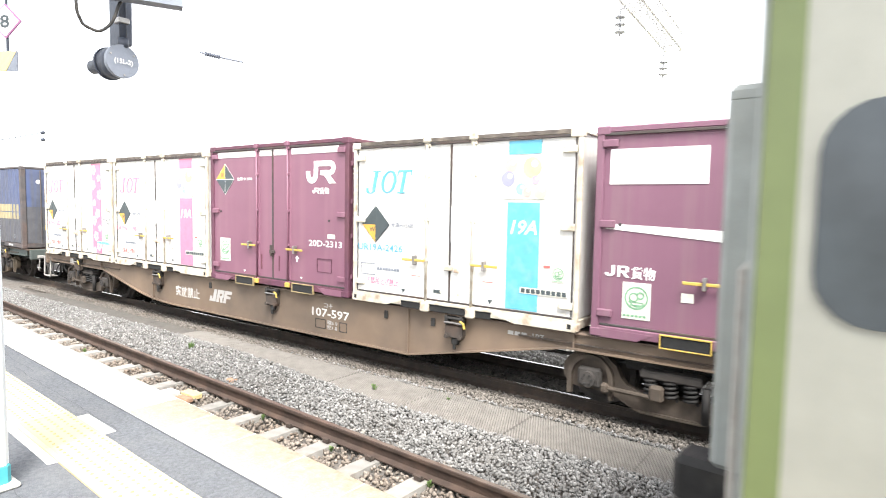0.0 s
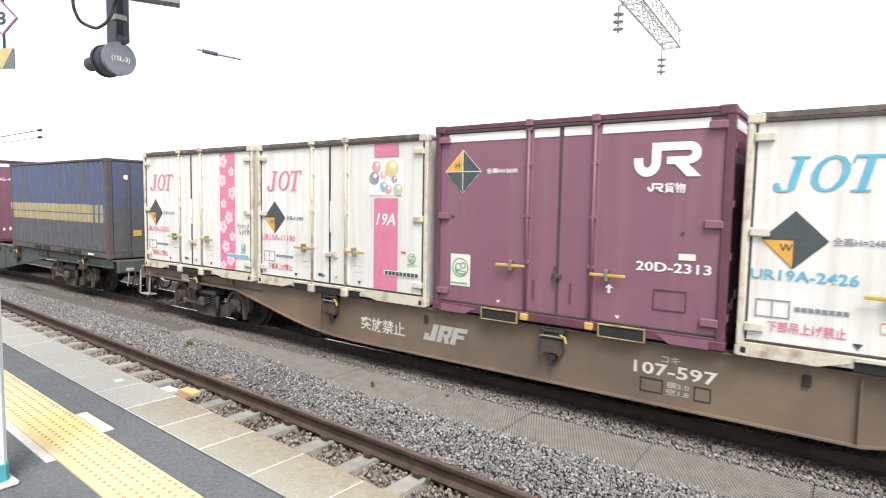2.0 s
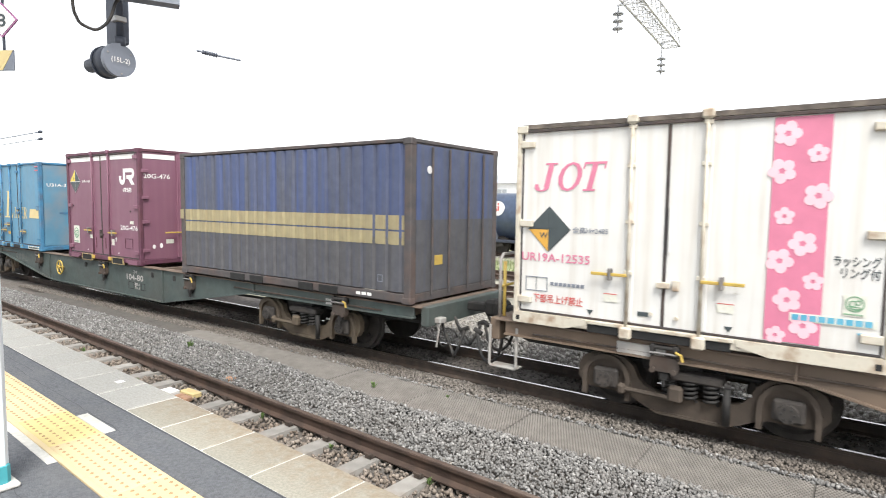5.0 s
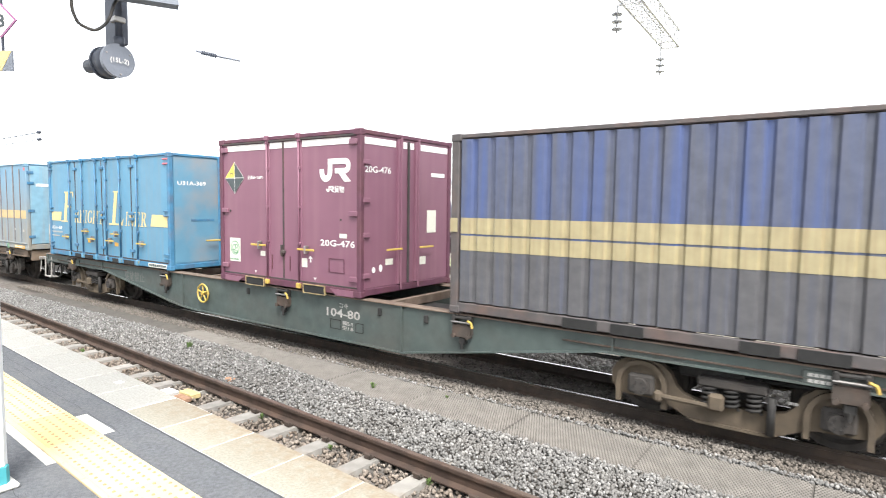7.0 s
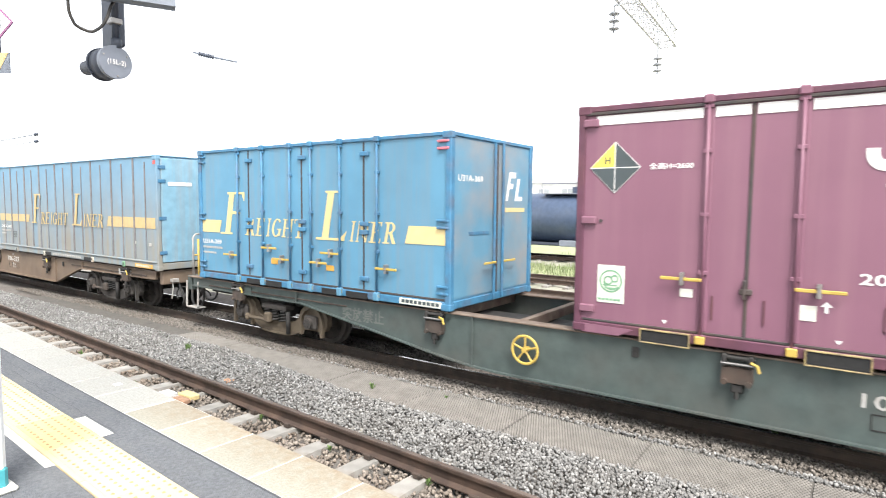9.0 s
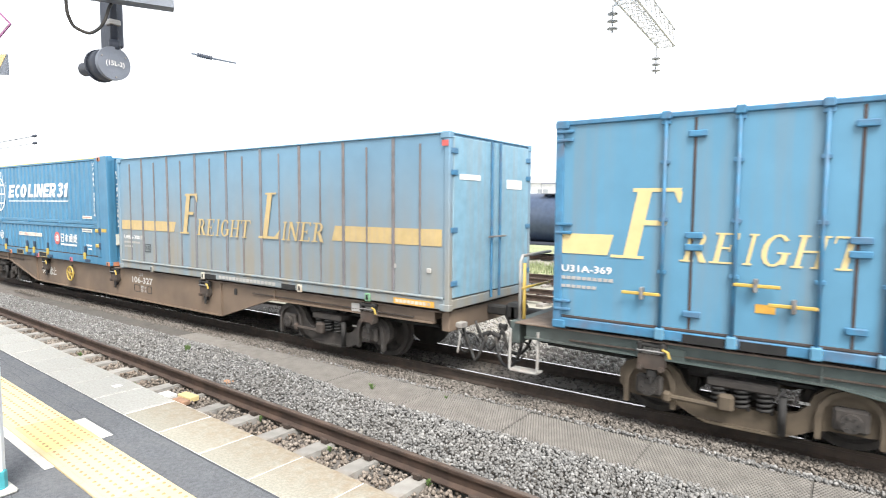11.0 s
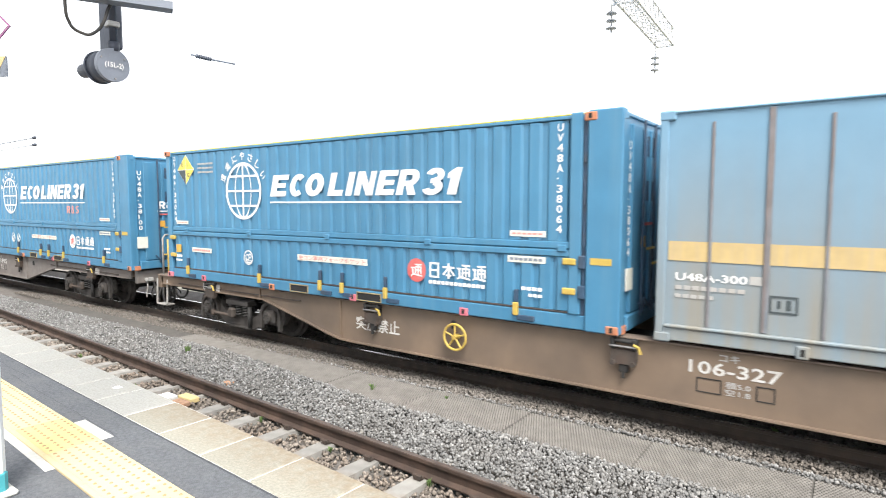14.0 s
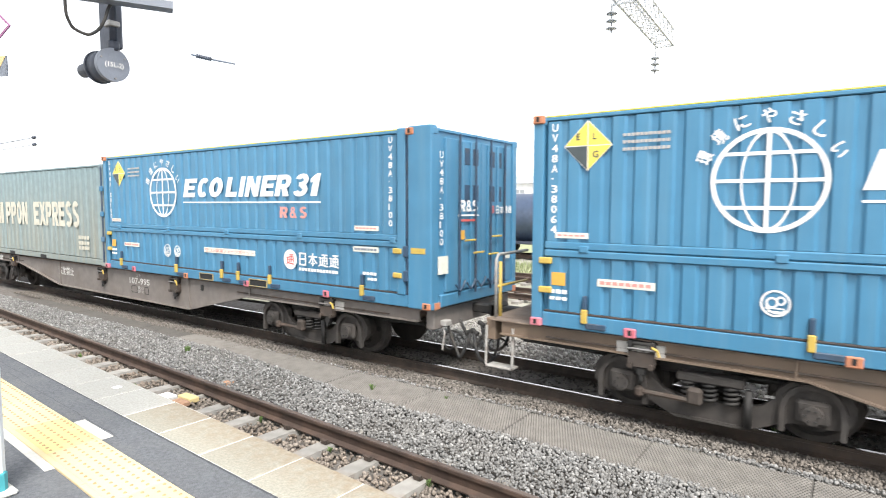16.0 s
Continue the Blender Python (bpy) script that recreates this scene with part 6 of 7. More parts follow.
loads = [(0.015, maroon_box(3.78, 2.55, "20D-2313", "D", "maroon steel container with white operator mark on a brown wagon")),
         (3.90, white_box(3.76, 2.44, "UR19A-2426", CYAN, False, "white refrigerated container with cyan stripe and printed balls")),
         (7.83, maroon_box(3.74, 2.44, "", "old", "faded maroon container with white panel and tapering stripe")),
         (-3.968, white_box(3.85, 2.47, "UR19A-11190", PINK, False, "white refrigerated container with pink stripe and printed balls")),
         (-7.99, white_box(3.875, 2.48, "UR19A-12535", PINK, True, "white refrigerated container with pink cherry blossom stripe")),
         (-15.79, navy_box(6.09, 2.44, "weathered navy corrugated container with tan bands")),
         (-21.193, maroon_box(3.70, 2.64, "20G-476", "G", "maroon steel container with yellow diamond on a green wagon")),
         (-29.094, side_door_box(6.09, 2.5, "worn sky-blue side-door container with golden company mark")),
         (-39.953, ribbed_box(9.3, 2.5, "dusty grey-blue ribbed container with faded golden company mark")),
         (-49.86, wing_box(9.527, 2.56, "UV48A.38064", False, "bright blue wing-sided container with white globe emblem")),
         (-61.008, wing_box(9.6, 2.58, "UV48A.38100", True, "bright blue wing-sided container with globe and red mark")),
         (-70.5, teal_box(9.35, 2.44, "faded teal-grey corrugated container with tan lettering"))]
for u, c in loads:
    c.location = (u, YN, ZB)


# ---- the passenger car that leaves along the near track ----
def passenger_car():
    c = thing("passenger_car", "stainless passenger car with a leaf-green end stripe", "train car")
    h = 1.42
    prof = [(-h, 1.0), (-h, 3.2), (-h + 0.1, 3.45), (-h + 0.35, 3.64), (0, 3.74), (h - 0.35, 3.64), (h - 0.1, 3.45), (h, 3.2), (h, 1.0)]
    part("body", Build().extrude_x(prof, 0.0, 19.5), STAIN, c, "matt stainless car body")
    for s in (-1, 1):
        part("corner_stripe", Build().box(0.0, 0.105, min(s * h, s * (h + 0.006)), max(s * h, s * (h + 0.006)), 1.02, 3.19), LIME, c, "leaf-green vertical stripe")
        for i in range(5):
            x = 0.16 + i * 3.7
            y = s * (h + 0.012)
            pts = []
            for cx2, cz, a0 in ((x + 1.5, 2.61, 0), (x + 0.16, 2.61, 90), (x + 0.16, 2.24, 180), (x + 1.5, 2.24, 270)):
                for k in range(6):
                    a = radians(a0 + 18 * k)
                    pts.append((cx2 + 0.16 * math.cos(a), cz + 0.16 * math.sin(a)))
            part("window", Build().prism(pts, min(y, s * h), max(y, s * h)), GLASS_D, c, "dark rounded window")
    part("end_wall", Build().box(-0.03, 0.0, -h + 0.03, h - 0.03, 1.02, 3.3, 0.01), CAR_GREY, c)
    g = Build().box(-0.34, -0.03, -0.42, -0.32, 1.1, 3.0, 0.03).box(-0.34, -0.03, 0.32, 0.42, 1.1, 3.0, 0.03).box(-0.34, -0.03, -0.42, 0.42, 2.95, 3.05, 0.03)
    part("gangway", g, CAR_GREY, c)
    part("gangway_door", Build().box(-0.06, -0.03, -0.32, 0.32, 1.1, 2.95), GLASS_D, c)
    part("coupler", Build().box(-0.6, 0.0, -0.14, 0.14, 0.72, 1.0, 0.04), BLACK, c)
    part("floor_frame", Build().box(0.05, 19.4, -1.3, 1.3, 0.85, 1.0, 0.02), BLACK, c)
    part("step", Build().box(-0.12, 0.3, -1.4, -1.15, 0.45, 0.5, 0.01).box(-0.1, -0.06, -1.36, -1.2, 0.5, 1.0, 0.01), HAND_W, c)
    part("hand_rail", Build().tube([(-0.06, -1.1, 1.2), (-0.1, -1.1, 1.25), (-0.1, -1.1, 2.2), (-0.06, -1.1, 2.25)], 0.016, 7), HAND_W, c)
    for cx in (3.0, 16.5):
        b = Build().box(cx - 1.5, cx + 1.5, -1.05, -0.9, 0.35, 0.65, 0.03).box(cx - 1.5, cx + 1.5, 0.9, 1.05, 0.35, 0.65, 0.03).box(cx - 0.3, cx + 0.3, -0.9, 0.9, 0.45, 0.84, 0.03)
        part("bogie_frame", b, BLACK, c)
        for a in (-1.05, 1.05):
            for s in (-1, 1):
                part("wheel", Build().cyl((cx + a, s * 0.5, WHEEL_R), (cx + a, s * 0.62, WHEEL_R), WHEEL_R, 24), BOGIE, c)
    return c


car = passenger_car()
car.matrix_basis = NEAR @ pose(3.80, 0, 0)


# ---- ground, ballast, tracks ----
g = Build().add([(-900, -400, -0.5), (900, -400, -0.5), (900, 1400, -0.5), (-900, 1400, -0.5)], [(0, 1, 2, 3)])
tagged(part("ground", g, GROUND), "pale gravelly railway yard ground", "ground", kind="structure")


def bed(name, y0, y1, z, x0=-120.0, x1=60.0, material=BED, label="dirty grey-brown ballast bed"):
    b = Build().extrude_x([(y0 - 0.4, -0.52), (y0, z), (y1, z), (y1 + 0.4, -0.52)], x0, x1)
    return tagged(part(name, b, material), label, "ballast", kind="structure")


bed("ballast_bed", 1.9, 9.9, -0.235)
bed("ballast_bed_yard", 13.4, 19.6, -0.3, material=GROUND, label="pale stony ballast of the yard tracks")
bed("ballast_bed_siding", 22.4, 25.6, -0.03, material=GROUND, label="pale stony ballast of the siding")

RAIL = [(-0.065, -0.16), (0.065, -0.16), (0.065, -0.148), (0.012, -0.125), (0.012, -0.045), (0.034, -0.035), (0.034, -0.003), (0.028, 0.0), (-0.028, 0.0), (-0.034, -0.003), (-0.034, -0.035), (-0.012, -0.045), (-0.012, -0.125), (-0.065, -0.148)]


def track(name, yc, steel, top, label, x0=-120.0, x1=60.0, sleepers=None, z=0.0, material=CONCRETE, clips=True):
    t = thing(name, label, "railway track", kind="structure")
    for s in (-0.565, 0.565):
        part("rail", Build().extrude_x([(yc + s + a, b + z) for a, b in RAIL], x0, x1), steel, t)
        part("running_surface", Build().box(x0, x1, yc + s - 0.024, yc + s + 0.024, z - 0.001, z + 0.0015), top, t)
    if sleepers:
        first, last, pitch = sleepers
        sm = mesh_of("sleeper", Build().add([(-0.12, -1.0, -0.34), (0.12, -1.0, -0.34), (0.12, 1.0, -0.34), (-0.12, 1.0, -0.34), (-0.095, -1.0, -0.168), (0.095, -1.0, -0.168), (0.095, 1.0, -0.168), (-0.095, 1.0, -0.168)],
                     [(0, 1, 2, 3), (4, 5, 6, 7), (0, 1, 5, 4), (1, 2, 6, 5), (2, 3, 7, 6), (3, 0, 4, 7)]), material)
        clip = Build()
        for s in (-0.565, 0.565):
            for k in (-0.1, 0.1):
                clip.box(-0.045, 0.045, s + k - 0.035, s + k + 0.035, -0.168, -0.13, 0.01)
                clip.cyl((-0.05, s + k * 1.2, -0.125), (0.05, s + k * 1.2, -0.125), 0.018, 7)
        cm = mesh_of("rail_clip", clip, BOGIE_D)
        x = first
        while x < last:
            share("sleeper", sm, Matrix.Translation((x, yc, z if clips else z - 0.03)), t)
            if clips and -16 < x < 4:
                share("rail_clip", cm, Matrix.Translation((x, yc, z)), t)
            x += pitch
    return t


near = track("near_track", 0.0, RAIL_R, RAIL_TOPB, "rust-brown rails on concrete sleepers", sleepers=(-45.6, 12, 0.662))
near.matrix_basis = NEAR
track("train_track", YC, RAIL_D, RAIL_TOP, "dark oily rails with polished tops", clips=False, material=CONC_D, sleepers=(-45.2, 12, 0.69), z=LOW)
track("yard_track", 15.0, RAIL_R, RAIL_TOPB, "rusty yard rails", sleepers=(-30, 14, 0.75), z=-0.06)
track("yard_track", 18.4, RAIL_R, RAIL_TOPB, "rusty yard rails", sleepers=(-30, 14, 0.75), z=-0.06)
track("siding_track", 24.0, RAIL_R, RAIL_TOPB, "rusty siding rails", sleepers=(-30, 14, 0.75), z=0.19)

# loose stones as one mesh for each kind of ballast
ICO_V, ICO_F = [], []
bmi = bmesh.new()
bmesh.ops.create_icosphere(bmi, subdivisions=1, radius=1.0)
ICO_V = np.array([v.co[:] for v in bmi.verts])
ICO_F = np.array([[v.index for v in f.verts] for f in bmi.faces])
bmi.free()


def stones(name, spots, size, material, label, seed):
    rs = np.random.RandomState(seed)
    n = len(spots)
    sc = size * rs.uniform(0.6, 1.3, (n, 1, 1)) * rs.uniform(0.65, 1.2, (n, 1, 3))
    q = rs.normal(size=(n, 4))
    q /= np.linalg.norm(q, axis=1)[:, None]
    w, x, y, z = q.T
    R = np.stack([1 - 2 * (y * y + z * z), 2 * (x * y - z * w), 2 * (x * z + y * w), 2 * (x * y + z * w), 1 - 2 * (x * x + z * z), 2 * (y * z - x * w), 2 * (x * z - y * w), 2 * (y * z + x * w), 1 - 2 * (x * x + y * y)], 1).reshape(n, 3, 3)
    v = ICO_V[None] * (1 + rs.uniform(-0.28, 0.2, (n, len(ICO_V), 1))) * sc
    v = np.einsum("nij,nkj->nki", R, v) + spots[:, None, :]
    f = (ICO_F[None] + (np.arange(n) * len(ICO_V))[:, None, None]).reshape(-1, 3)
    me = bpy.data.meshes.new(name)
    me.vertices.add(n * len(ICO_V))
    me.vertices.foreach_set("co", v.ravel())
    me.loops.add(f.size)
    me.loops.foreach_set("vertex_index", f.ravel())
    me.polygons.add(len(f))
    me.polygons.foreach_set("loop_start", np.arange(len(f)) * 3)
    me.update(calc_edges=True)
    me.materials.append(material)
    return tagged(new(name, me), label, "gravel", kind="stuff")


def scatter(n, x0, x1, y0, y1, z, seed, rise=None, skip=None, power=1.0):
    """Denser towards x1; rise(x, y) lifts the heap."""
    rs = np.random.RandomState(seed)
    u = rs.uniform(0, 1, n) ** power
    x = x1 - (x1 - x0) * u
    y = rs.uniform(y0, y1, n)
    keep = np.ones(n, bool) if skip is None else ~skip(x, y)
    x, y = x[keep], y[keep]
    zz = z + rs.uniform(-0.012, 0.02, len(x)) + (rise(x, y) if rise else 0)
    return np.stack([x, y, zz], 1)


def along_near(p):
    """Spots given along the near track, brought to the place."""
    a = radians(-2.63)
    c, s = math.cos(a), math.sin(a)
    return np.stack([-4 + c * p[:, 0] - s * p[:, 1], NEAR_C + s * p[:, 0] + c * p[:, 1], p[:, 2]], 1)


def beside_rail(x, y):
    return y < NEAR_C + 0.565 + 0.075 - 0.046 * (x + 4)


def mat_low(x):
    k = np.clip((-x - 4.6) / 4.5, 0, 1)
    return 5.50 + 0.40 * k * k * (3 - 2 * k)


def mat_high(x):
    return 6.41 - 0.012 * (x + 8)


def under_mat(x, y):
    return (y > mat_low(x) + 0.02) & (y < mat_high(x) - 0.02)


shoulder = lambda x, y: 0.05 * np.clip((y - 4.5) / 0.4, 0, 1) * np.clip((6.7 - y) / 0.4, 0, 1)
stones("ballast_stones", scatter(82000, -20, 2.4, 4.1, 6.72, -0.185, 1, shoulder, lambda x, y: under_mat(x, y) | beside_rail(x, y) | (y > 6.4), 1.35), 0.018, STONE, "grey broken ballast stones", 11)
stones("ballast_stones_pale", scatter(13000, -20, 2.4, 4.1, 6.72, -0.174, 2, shoulder, lambda x, y: under_mat(x, y) | beside_rail(x, y) | (y > 6.4), 1.35), 0.018, STONE_W, "pale grey broken ballast stones", 12)
stones("ballast_stones_rusty", scatter(17000, -20, 3.2, 6.36, 7.1, -0.19, 6, lambda x, y: 0.035 * np.clip((6.8 - y) / 0.4, 0, 1) - 0.05 * np.clip((y - 6.75) / 0.3, 0, 1), None, 1.3), 0.019, STONE_R, "rust-dusted grey ballast stones beside the train track", 16)
stones("ballast_stones_brown", along_near(scatter(23000, -14, 5.0, -1.5, 0.54, -0.208, 3, None, lambda x, y: np.abs((x - 0.078) / 0.662 - np.round((x - 0.078) / 0.662)) < 0.165, 1.2)), 0.022, STONE_B, "brown-stained ballast stones between sleepers", 13)
stones("ballast_stones_oily", scatter(18000, -18, 4.0, 6.58, 8.7, -0.185 + LOW, 4, None, None, 1.1), 0.028, STONE_D, "ballast stones between the rails, the train's shade put into their dark colour", 14)
stones("ballast_stones_far", scatter(15000, -12, 5.0, 8.55, 13.2, -0.2, 5, lambda x, y: -0.25 * np.clip((y - 9.9) / 0.5, 0, 1), None, 1.0), 0.03, STONE_P, "ballast stones beyond the train with sunlight put into their pale colour", 15)

# ribbed walkway mats laid end to end, a shallow curve
m_parent = thing("walkway_mat", "grey-brown ribbed rubber walkway mats", "walkway mat", kind="structure")
x = -18.0
k = 0
while x < 2.6:
    x2 = x + 1.48
    dz = 0.004 * (k % 2)
    lo1, lo2, hi1, hi2 = mat_low(x), mat_low(x2), mat_high(x), mat_high(x2)
    zt = -0.152 + dz
    b = Build().add([(x, lo1, zt - 0.05), (x2, lo2, zt - 0.05), (x2, hi2, zt - 0.05), (x, hi1, zt - 0.05), (x, lo1, zt), (x2, lo2, zt), (x2, hi2, zt), (x, hi1, zt)],
                    [(0, 1, 2, 3), (4, 5, 6, 7), (0, 1, 5, 4), (1, 2, 6, 5), (2, 3, 7, 6), (3, 0, 4, 7)])
    mp = part("mat", b, MATTING, m_parent)
    if x > -11.5:
        r = Build()
        nx, ny = 44, 24
        for i in range(nx):
            for j in range(ny):
                a, c2 = (i + 0.5 * (j % 2) + 0.25) / (nx + 0.5), (j + 0.5) / ny
                px = x + a * (x2 - x)
                py = mat_low(px) * (1 - c2) + mat_high(px) * c2
                r.add([(px - 0.012, py - 0.012, zt), (px + 0.012, py - 0.012, zt), (px + 0.012, py + 0.012, zt), (px - 0.012, py + 0.012, zt), (px, py, zt + 0.014)], [(0, 1, 4), (1, 2, 4), (2, 3, 4), (3, 0, 4)])
        tagged(part("mat_studs", r, STUD, m_parent), kind="stuff")
    x = x2 + 0.006
    k += 1


# ---- platform: runs at a slight angle to the track ----
plat = thing("platform", "station platform with concrete coping and yellow tactile strip", "platform", kind="structure")
SK = Matrix.Translation((-4.5, 2.36, 0)) @ Matrix.Rotation(radians(-3.2), 4, "Z")     # local y = 0 at the outer edge


def skew(bd):
    bd.v = [tuple(SK @ Vector(p)) for p in bd.v]
    return bd


part("platform_body", skew(Build().box(-60, 30, -6.0, -0.06, -0.45, PZ - 0.02)), CONCRETE, plat)
part("asphalt", skew(Build().box(-60, 30, -0.655, -0.40, PZ - 0.02, PZ - 0.004)), ASPHALT, plat, "dark grey asphalt")
part("asphalt", skew(Build().box(-60, 30, -6.0, -0.992, PZ - 0.02, PZ - 0.004)), ASPHALT, plat, "dark grey asphalt")
slab = Build().box(0.004, 0.516, -0.385, 0.0, PZ - 0.16, PZ, 0.012)
cope, cope_b = mesh_of("coping_slab", slab, COPING), mesh_of("coping_slab", slab, COPING_B)
for i in range(-26, 24):
    share("coping_slab", cope_b if i >= -1 else cope, SK @ Matrix.Translation((0.85 + i * 0.52, 0, random.uniform(-0.003, 0.003))), plat)
part("joint_sand", skew(Build().box(-12.6, 13.3, -0.384, -0.004, PZ - 0.17, PZ - 0.006)), MORTAR, plat)
far_cope = Build().box(-60, -12.68, -0.385, 0.0, PZ - 0.16, PZ, 0.012).box(13.34, 30, -0.385, 0.0, PZ - 0.16, PZ, 0.012)
part("coping", skew(far_cope), COPING, plat)
tile = Build().box(0.0012, 0.2988, -0.955, -0.66, PZ - 0.02, PZ + 0.002, 0.003)
for i in range(5):
    for j in range(5):
        px, py = 0.034 + i * 0.058, -0.924 + j * 0.058
        tile.add([(px + 0.0105 * math.cos(a), py + 0.0105 * math.sin(a), PZ + 0.002) for a in (0, 1.05, 2.09, 3.14, 4.19, 5.24)] + [(px + 0.0065 * math.cos(a), py + 0.0065 * math.sin(a), PZ + 0.007) for a in (0, 1.05, 2.09, 3.14, 4.19, 5.24)],
                 [(k, (k + 1) % 6, 6 + (k + 1) % 6, 6 + k) for k in range(6)] + [(6, 7, 8, 9, 10, 11)])
worn = lambda p: p.z > PZ + 0.0025
tme, tme2 = mesh_of("tactile_tile", tile, TACTILE, DOT, worn), mesh_of("tactile_tile", tile, TACTILE_N, DOT, worn)
bar = mesh_of("edge_tile", Build().box(0.003, 0.297, -0.988, -0.958, PZ - 0.02, PZ + 0.006, 0.002), TACTILE)
for i in range(-40, 40):
    m = SK @ Matrix.Translation((i * 0.3 + 0.05, 0, 0))
    share("tactile_tile", tme2 if i in (0, 1) else tme, m, plat)
    share("edge_tile", bar, m, plat)
part("mortar_patch", skew(Build().box(0.2, 0.67, -0.656, -0.585, PZ - 0.02, PZ - 0.001)), MORTAR, plat)
part("mortar_patch", skew(Build().box(-0.5, 0.9, -1.04, -0.99, PZ - 0.02, PZ - 0.001)), MORTAR, plat)
part("paint_mark", skew(Build().prism([(-0.41, PZ), (-0.34, PZ), (-0.34, PZ + 0.003), (-0.41, PZ + 0.003)], -0.17, -0.11)), PAINT_W, plat)
cracks = Build()
rs = np.random.RandomState(5)
for cx, cy, n in ((-6.0, -0.5, 60), (-1.6, -0.57, 30), (0.6, -1.25, 20)):
    pts = [(cx + 0.08 * i, cy + rs.uniform(-0.007, 0.007), PZ - 0.003) for i in range(n)]
    for a, b in zip(pts, pts[1:]):
        cracks.add([(a[0], a[1] - 0.002, a[2]), (b[0], b[1] - 0.002, b[2]), (b[0], b[1] + 0.002, b[2]), (a[0], a[1] + 0.002, a[2])], [(0, 1, 2, 3)])
part("asphalt_crack", skew(cracks), SEAM, plat)
part("edge_seam", skew(Build().box(-14, 12, -0.40, -0.388, PZ - 0.02, PZ - 0.002)), SEAM, plat)

# canopy column with the beam that carries lamp and signs, mostly out of view
col = thing("canopy_column", "white steel canopy column with teal base", "column")
part("shaft", Build().box(-3.67, -3.52, 0.905, 1.055, PZ - 0.003, 4.75, 0.02), POST_W, col)
part("base_band", Build().box(-3.675, -3.515, 0.90, 1.06, PZ - 0.003, PZ + 0.135, 0.02), TEAL, col, "teal painted base")
part("beam", Build().box(-9.0, 2.0, 1.0, 1.12, 4.75, 4.95, 0.01), POST_W, col)
part("bracket_arm", Build().box(-4.2, -4.1, 1.0, 2.2, 4.76, 4.86, 0.01), POST_W, col)
part("bracket_arm", Build().box(-6.0, -5.9, 1.0, 2.2, 4.76, 4.86, 0.01), POST_W, col)
part("mortar_foot", Build().box(-3.71, -3.48, 0.87, 1.09, PZ - 0.004, PZ + 0.025, 0.01), MORTAR, col)


def departure_lamp():
    c = thing("signal_lamp", "dark grey hanging signal lamp with numbered back cover", "signal lamp")
    way = Vector((-0.998, -0.05, 0.01)).normalized()
    p = Vector((-3.905, 1.846, 3.327))
    b = Build()
    b.cyl(p, p + way * 0.115, 0.097, 32)
    b.cyl(p + way * 0.115, p + way * 0.135, 0.103, 32)
    b.cyl(p + way * 0.135, p + way * 0.16, 0.09, 32, 0.06)
    part("housing", b, DARK_ST, c, smooth=True)
    part("hood", Build().cyl(p + way * 0.155, p + way * 0.33, 0.046, 24, 0.045), DARK_ST, c, smooth=True)
    face = -way
    q = p + Vector((0.0, 0.0, 0.0))
    part("back_cover", Build().cyl(q + face * 0.0, q + face * 0.03, 0.104, 32), GREY_ST, c, "grey round back cover")
    side = Vector((0, 0, 1)).cross(face).normalized()
    up = face.cross(side)
    m = Matrix((( side.x, -face.x, up.x, 0), (side.y, -face.y, up.y, 0), (side.z, -face.z, up.z, 0), (0, 0, 0, 1)))
    m.translation = q + face * 0.036
    lettering("(15L-2)", -0.058, -0.015, 0.030, PAINT_W, c, -0.002, 0.118, turn=m)
    pole = Build().cyl(p + Vector((0.0, 0.02, 0.1)), p + Vector((0.0, 0.02, 1.45)), 0.022, 12)
    pole.cyl(p + Vector((0, 0.02, 0.09)), p + Vector((0, 0.02, 0.15)), 0.034, 12)
    part("pole", pole, DARK_ST, c, smooth=True)
    part("junction_box", Build().box(p.x - 0.25, p.x - 0.07, p.y + 0.05, p.y + 0.12, p.z + 0.13, p.z + 0.72, 0.012), DARK_ST, c)
    for z in (0.24, 0.42):
        part("clamp", Build().box(p.x - 0.035, p.x + 0.035, p.y - 0.02, p.y + 0.05, p.z + z, p.z + z + 0.035, 0.005), STEEL, c)
    for k in range(3):
        t = 0.6 + k * 2.1
        s0 = q + (side * math.cos(t) + up * math.sin(t)) * 0.085
        part("cover_screw", Build().cyl(s0 + face * 0.028, s0 + face * 0.036, 0.006, 8), STEEL, c)
    loop = [Vector(v) for v in ((-3.844, 1.572, 3.78), (-3.860, 1.577, 3.593), (-3.870, 1.600, 3.526), (-3.869, 1.626, 3.493), (-3.849, 1.686, 3.472), (-3.829, 1.720, 3.489), (-3.809, 1.745, 3.521), (-3.787, 1.762, 3.566), (-3.80, 1.80, 3.66), (-3.90, 1.91, 3.75))]
    cable = []
    for i in range(len(loop) - 1):
        a, b2, c2, d2 = loop[max(i - 1, 0)], loop[i], loop[i + 1], loop[min(i + 2, len(loop) - 1)]
        for j in range(5):
            t = j / 5
            cable.append(0.5 * (2 * b2 + (c2 - a) * t + (2 * a - 5 * b2 + 4 * c2 - d2) * t * t + (3 * b2 - a - 3 * c2 + d2) * t ** 3))
    part("cable", Build().tube(cable, 0.0095, 8), RUBBER, c, smooth=True)
    return c


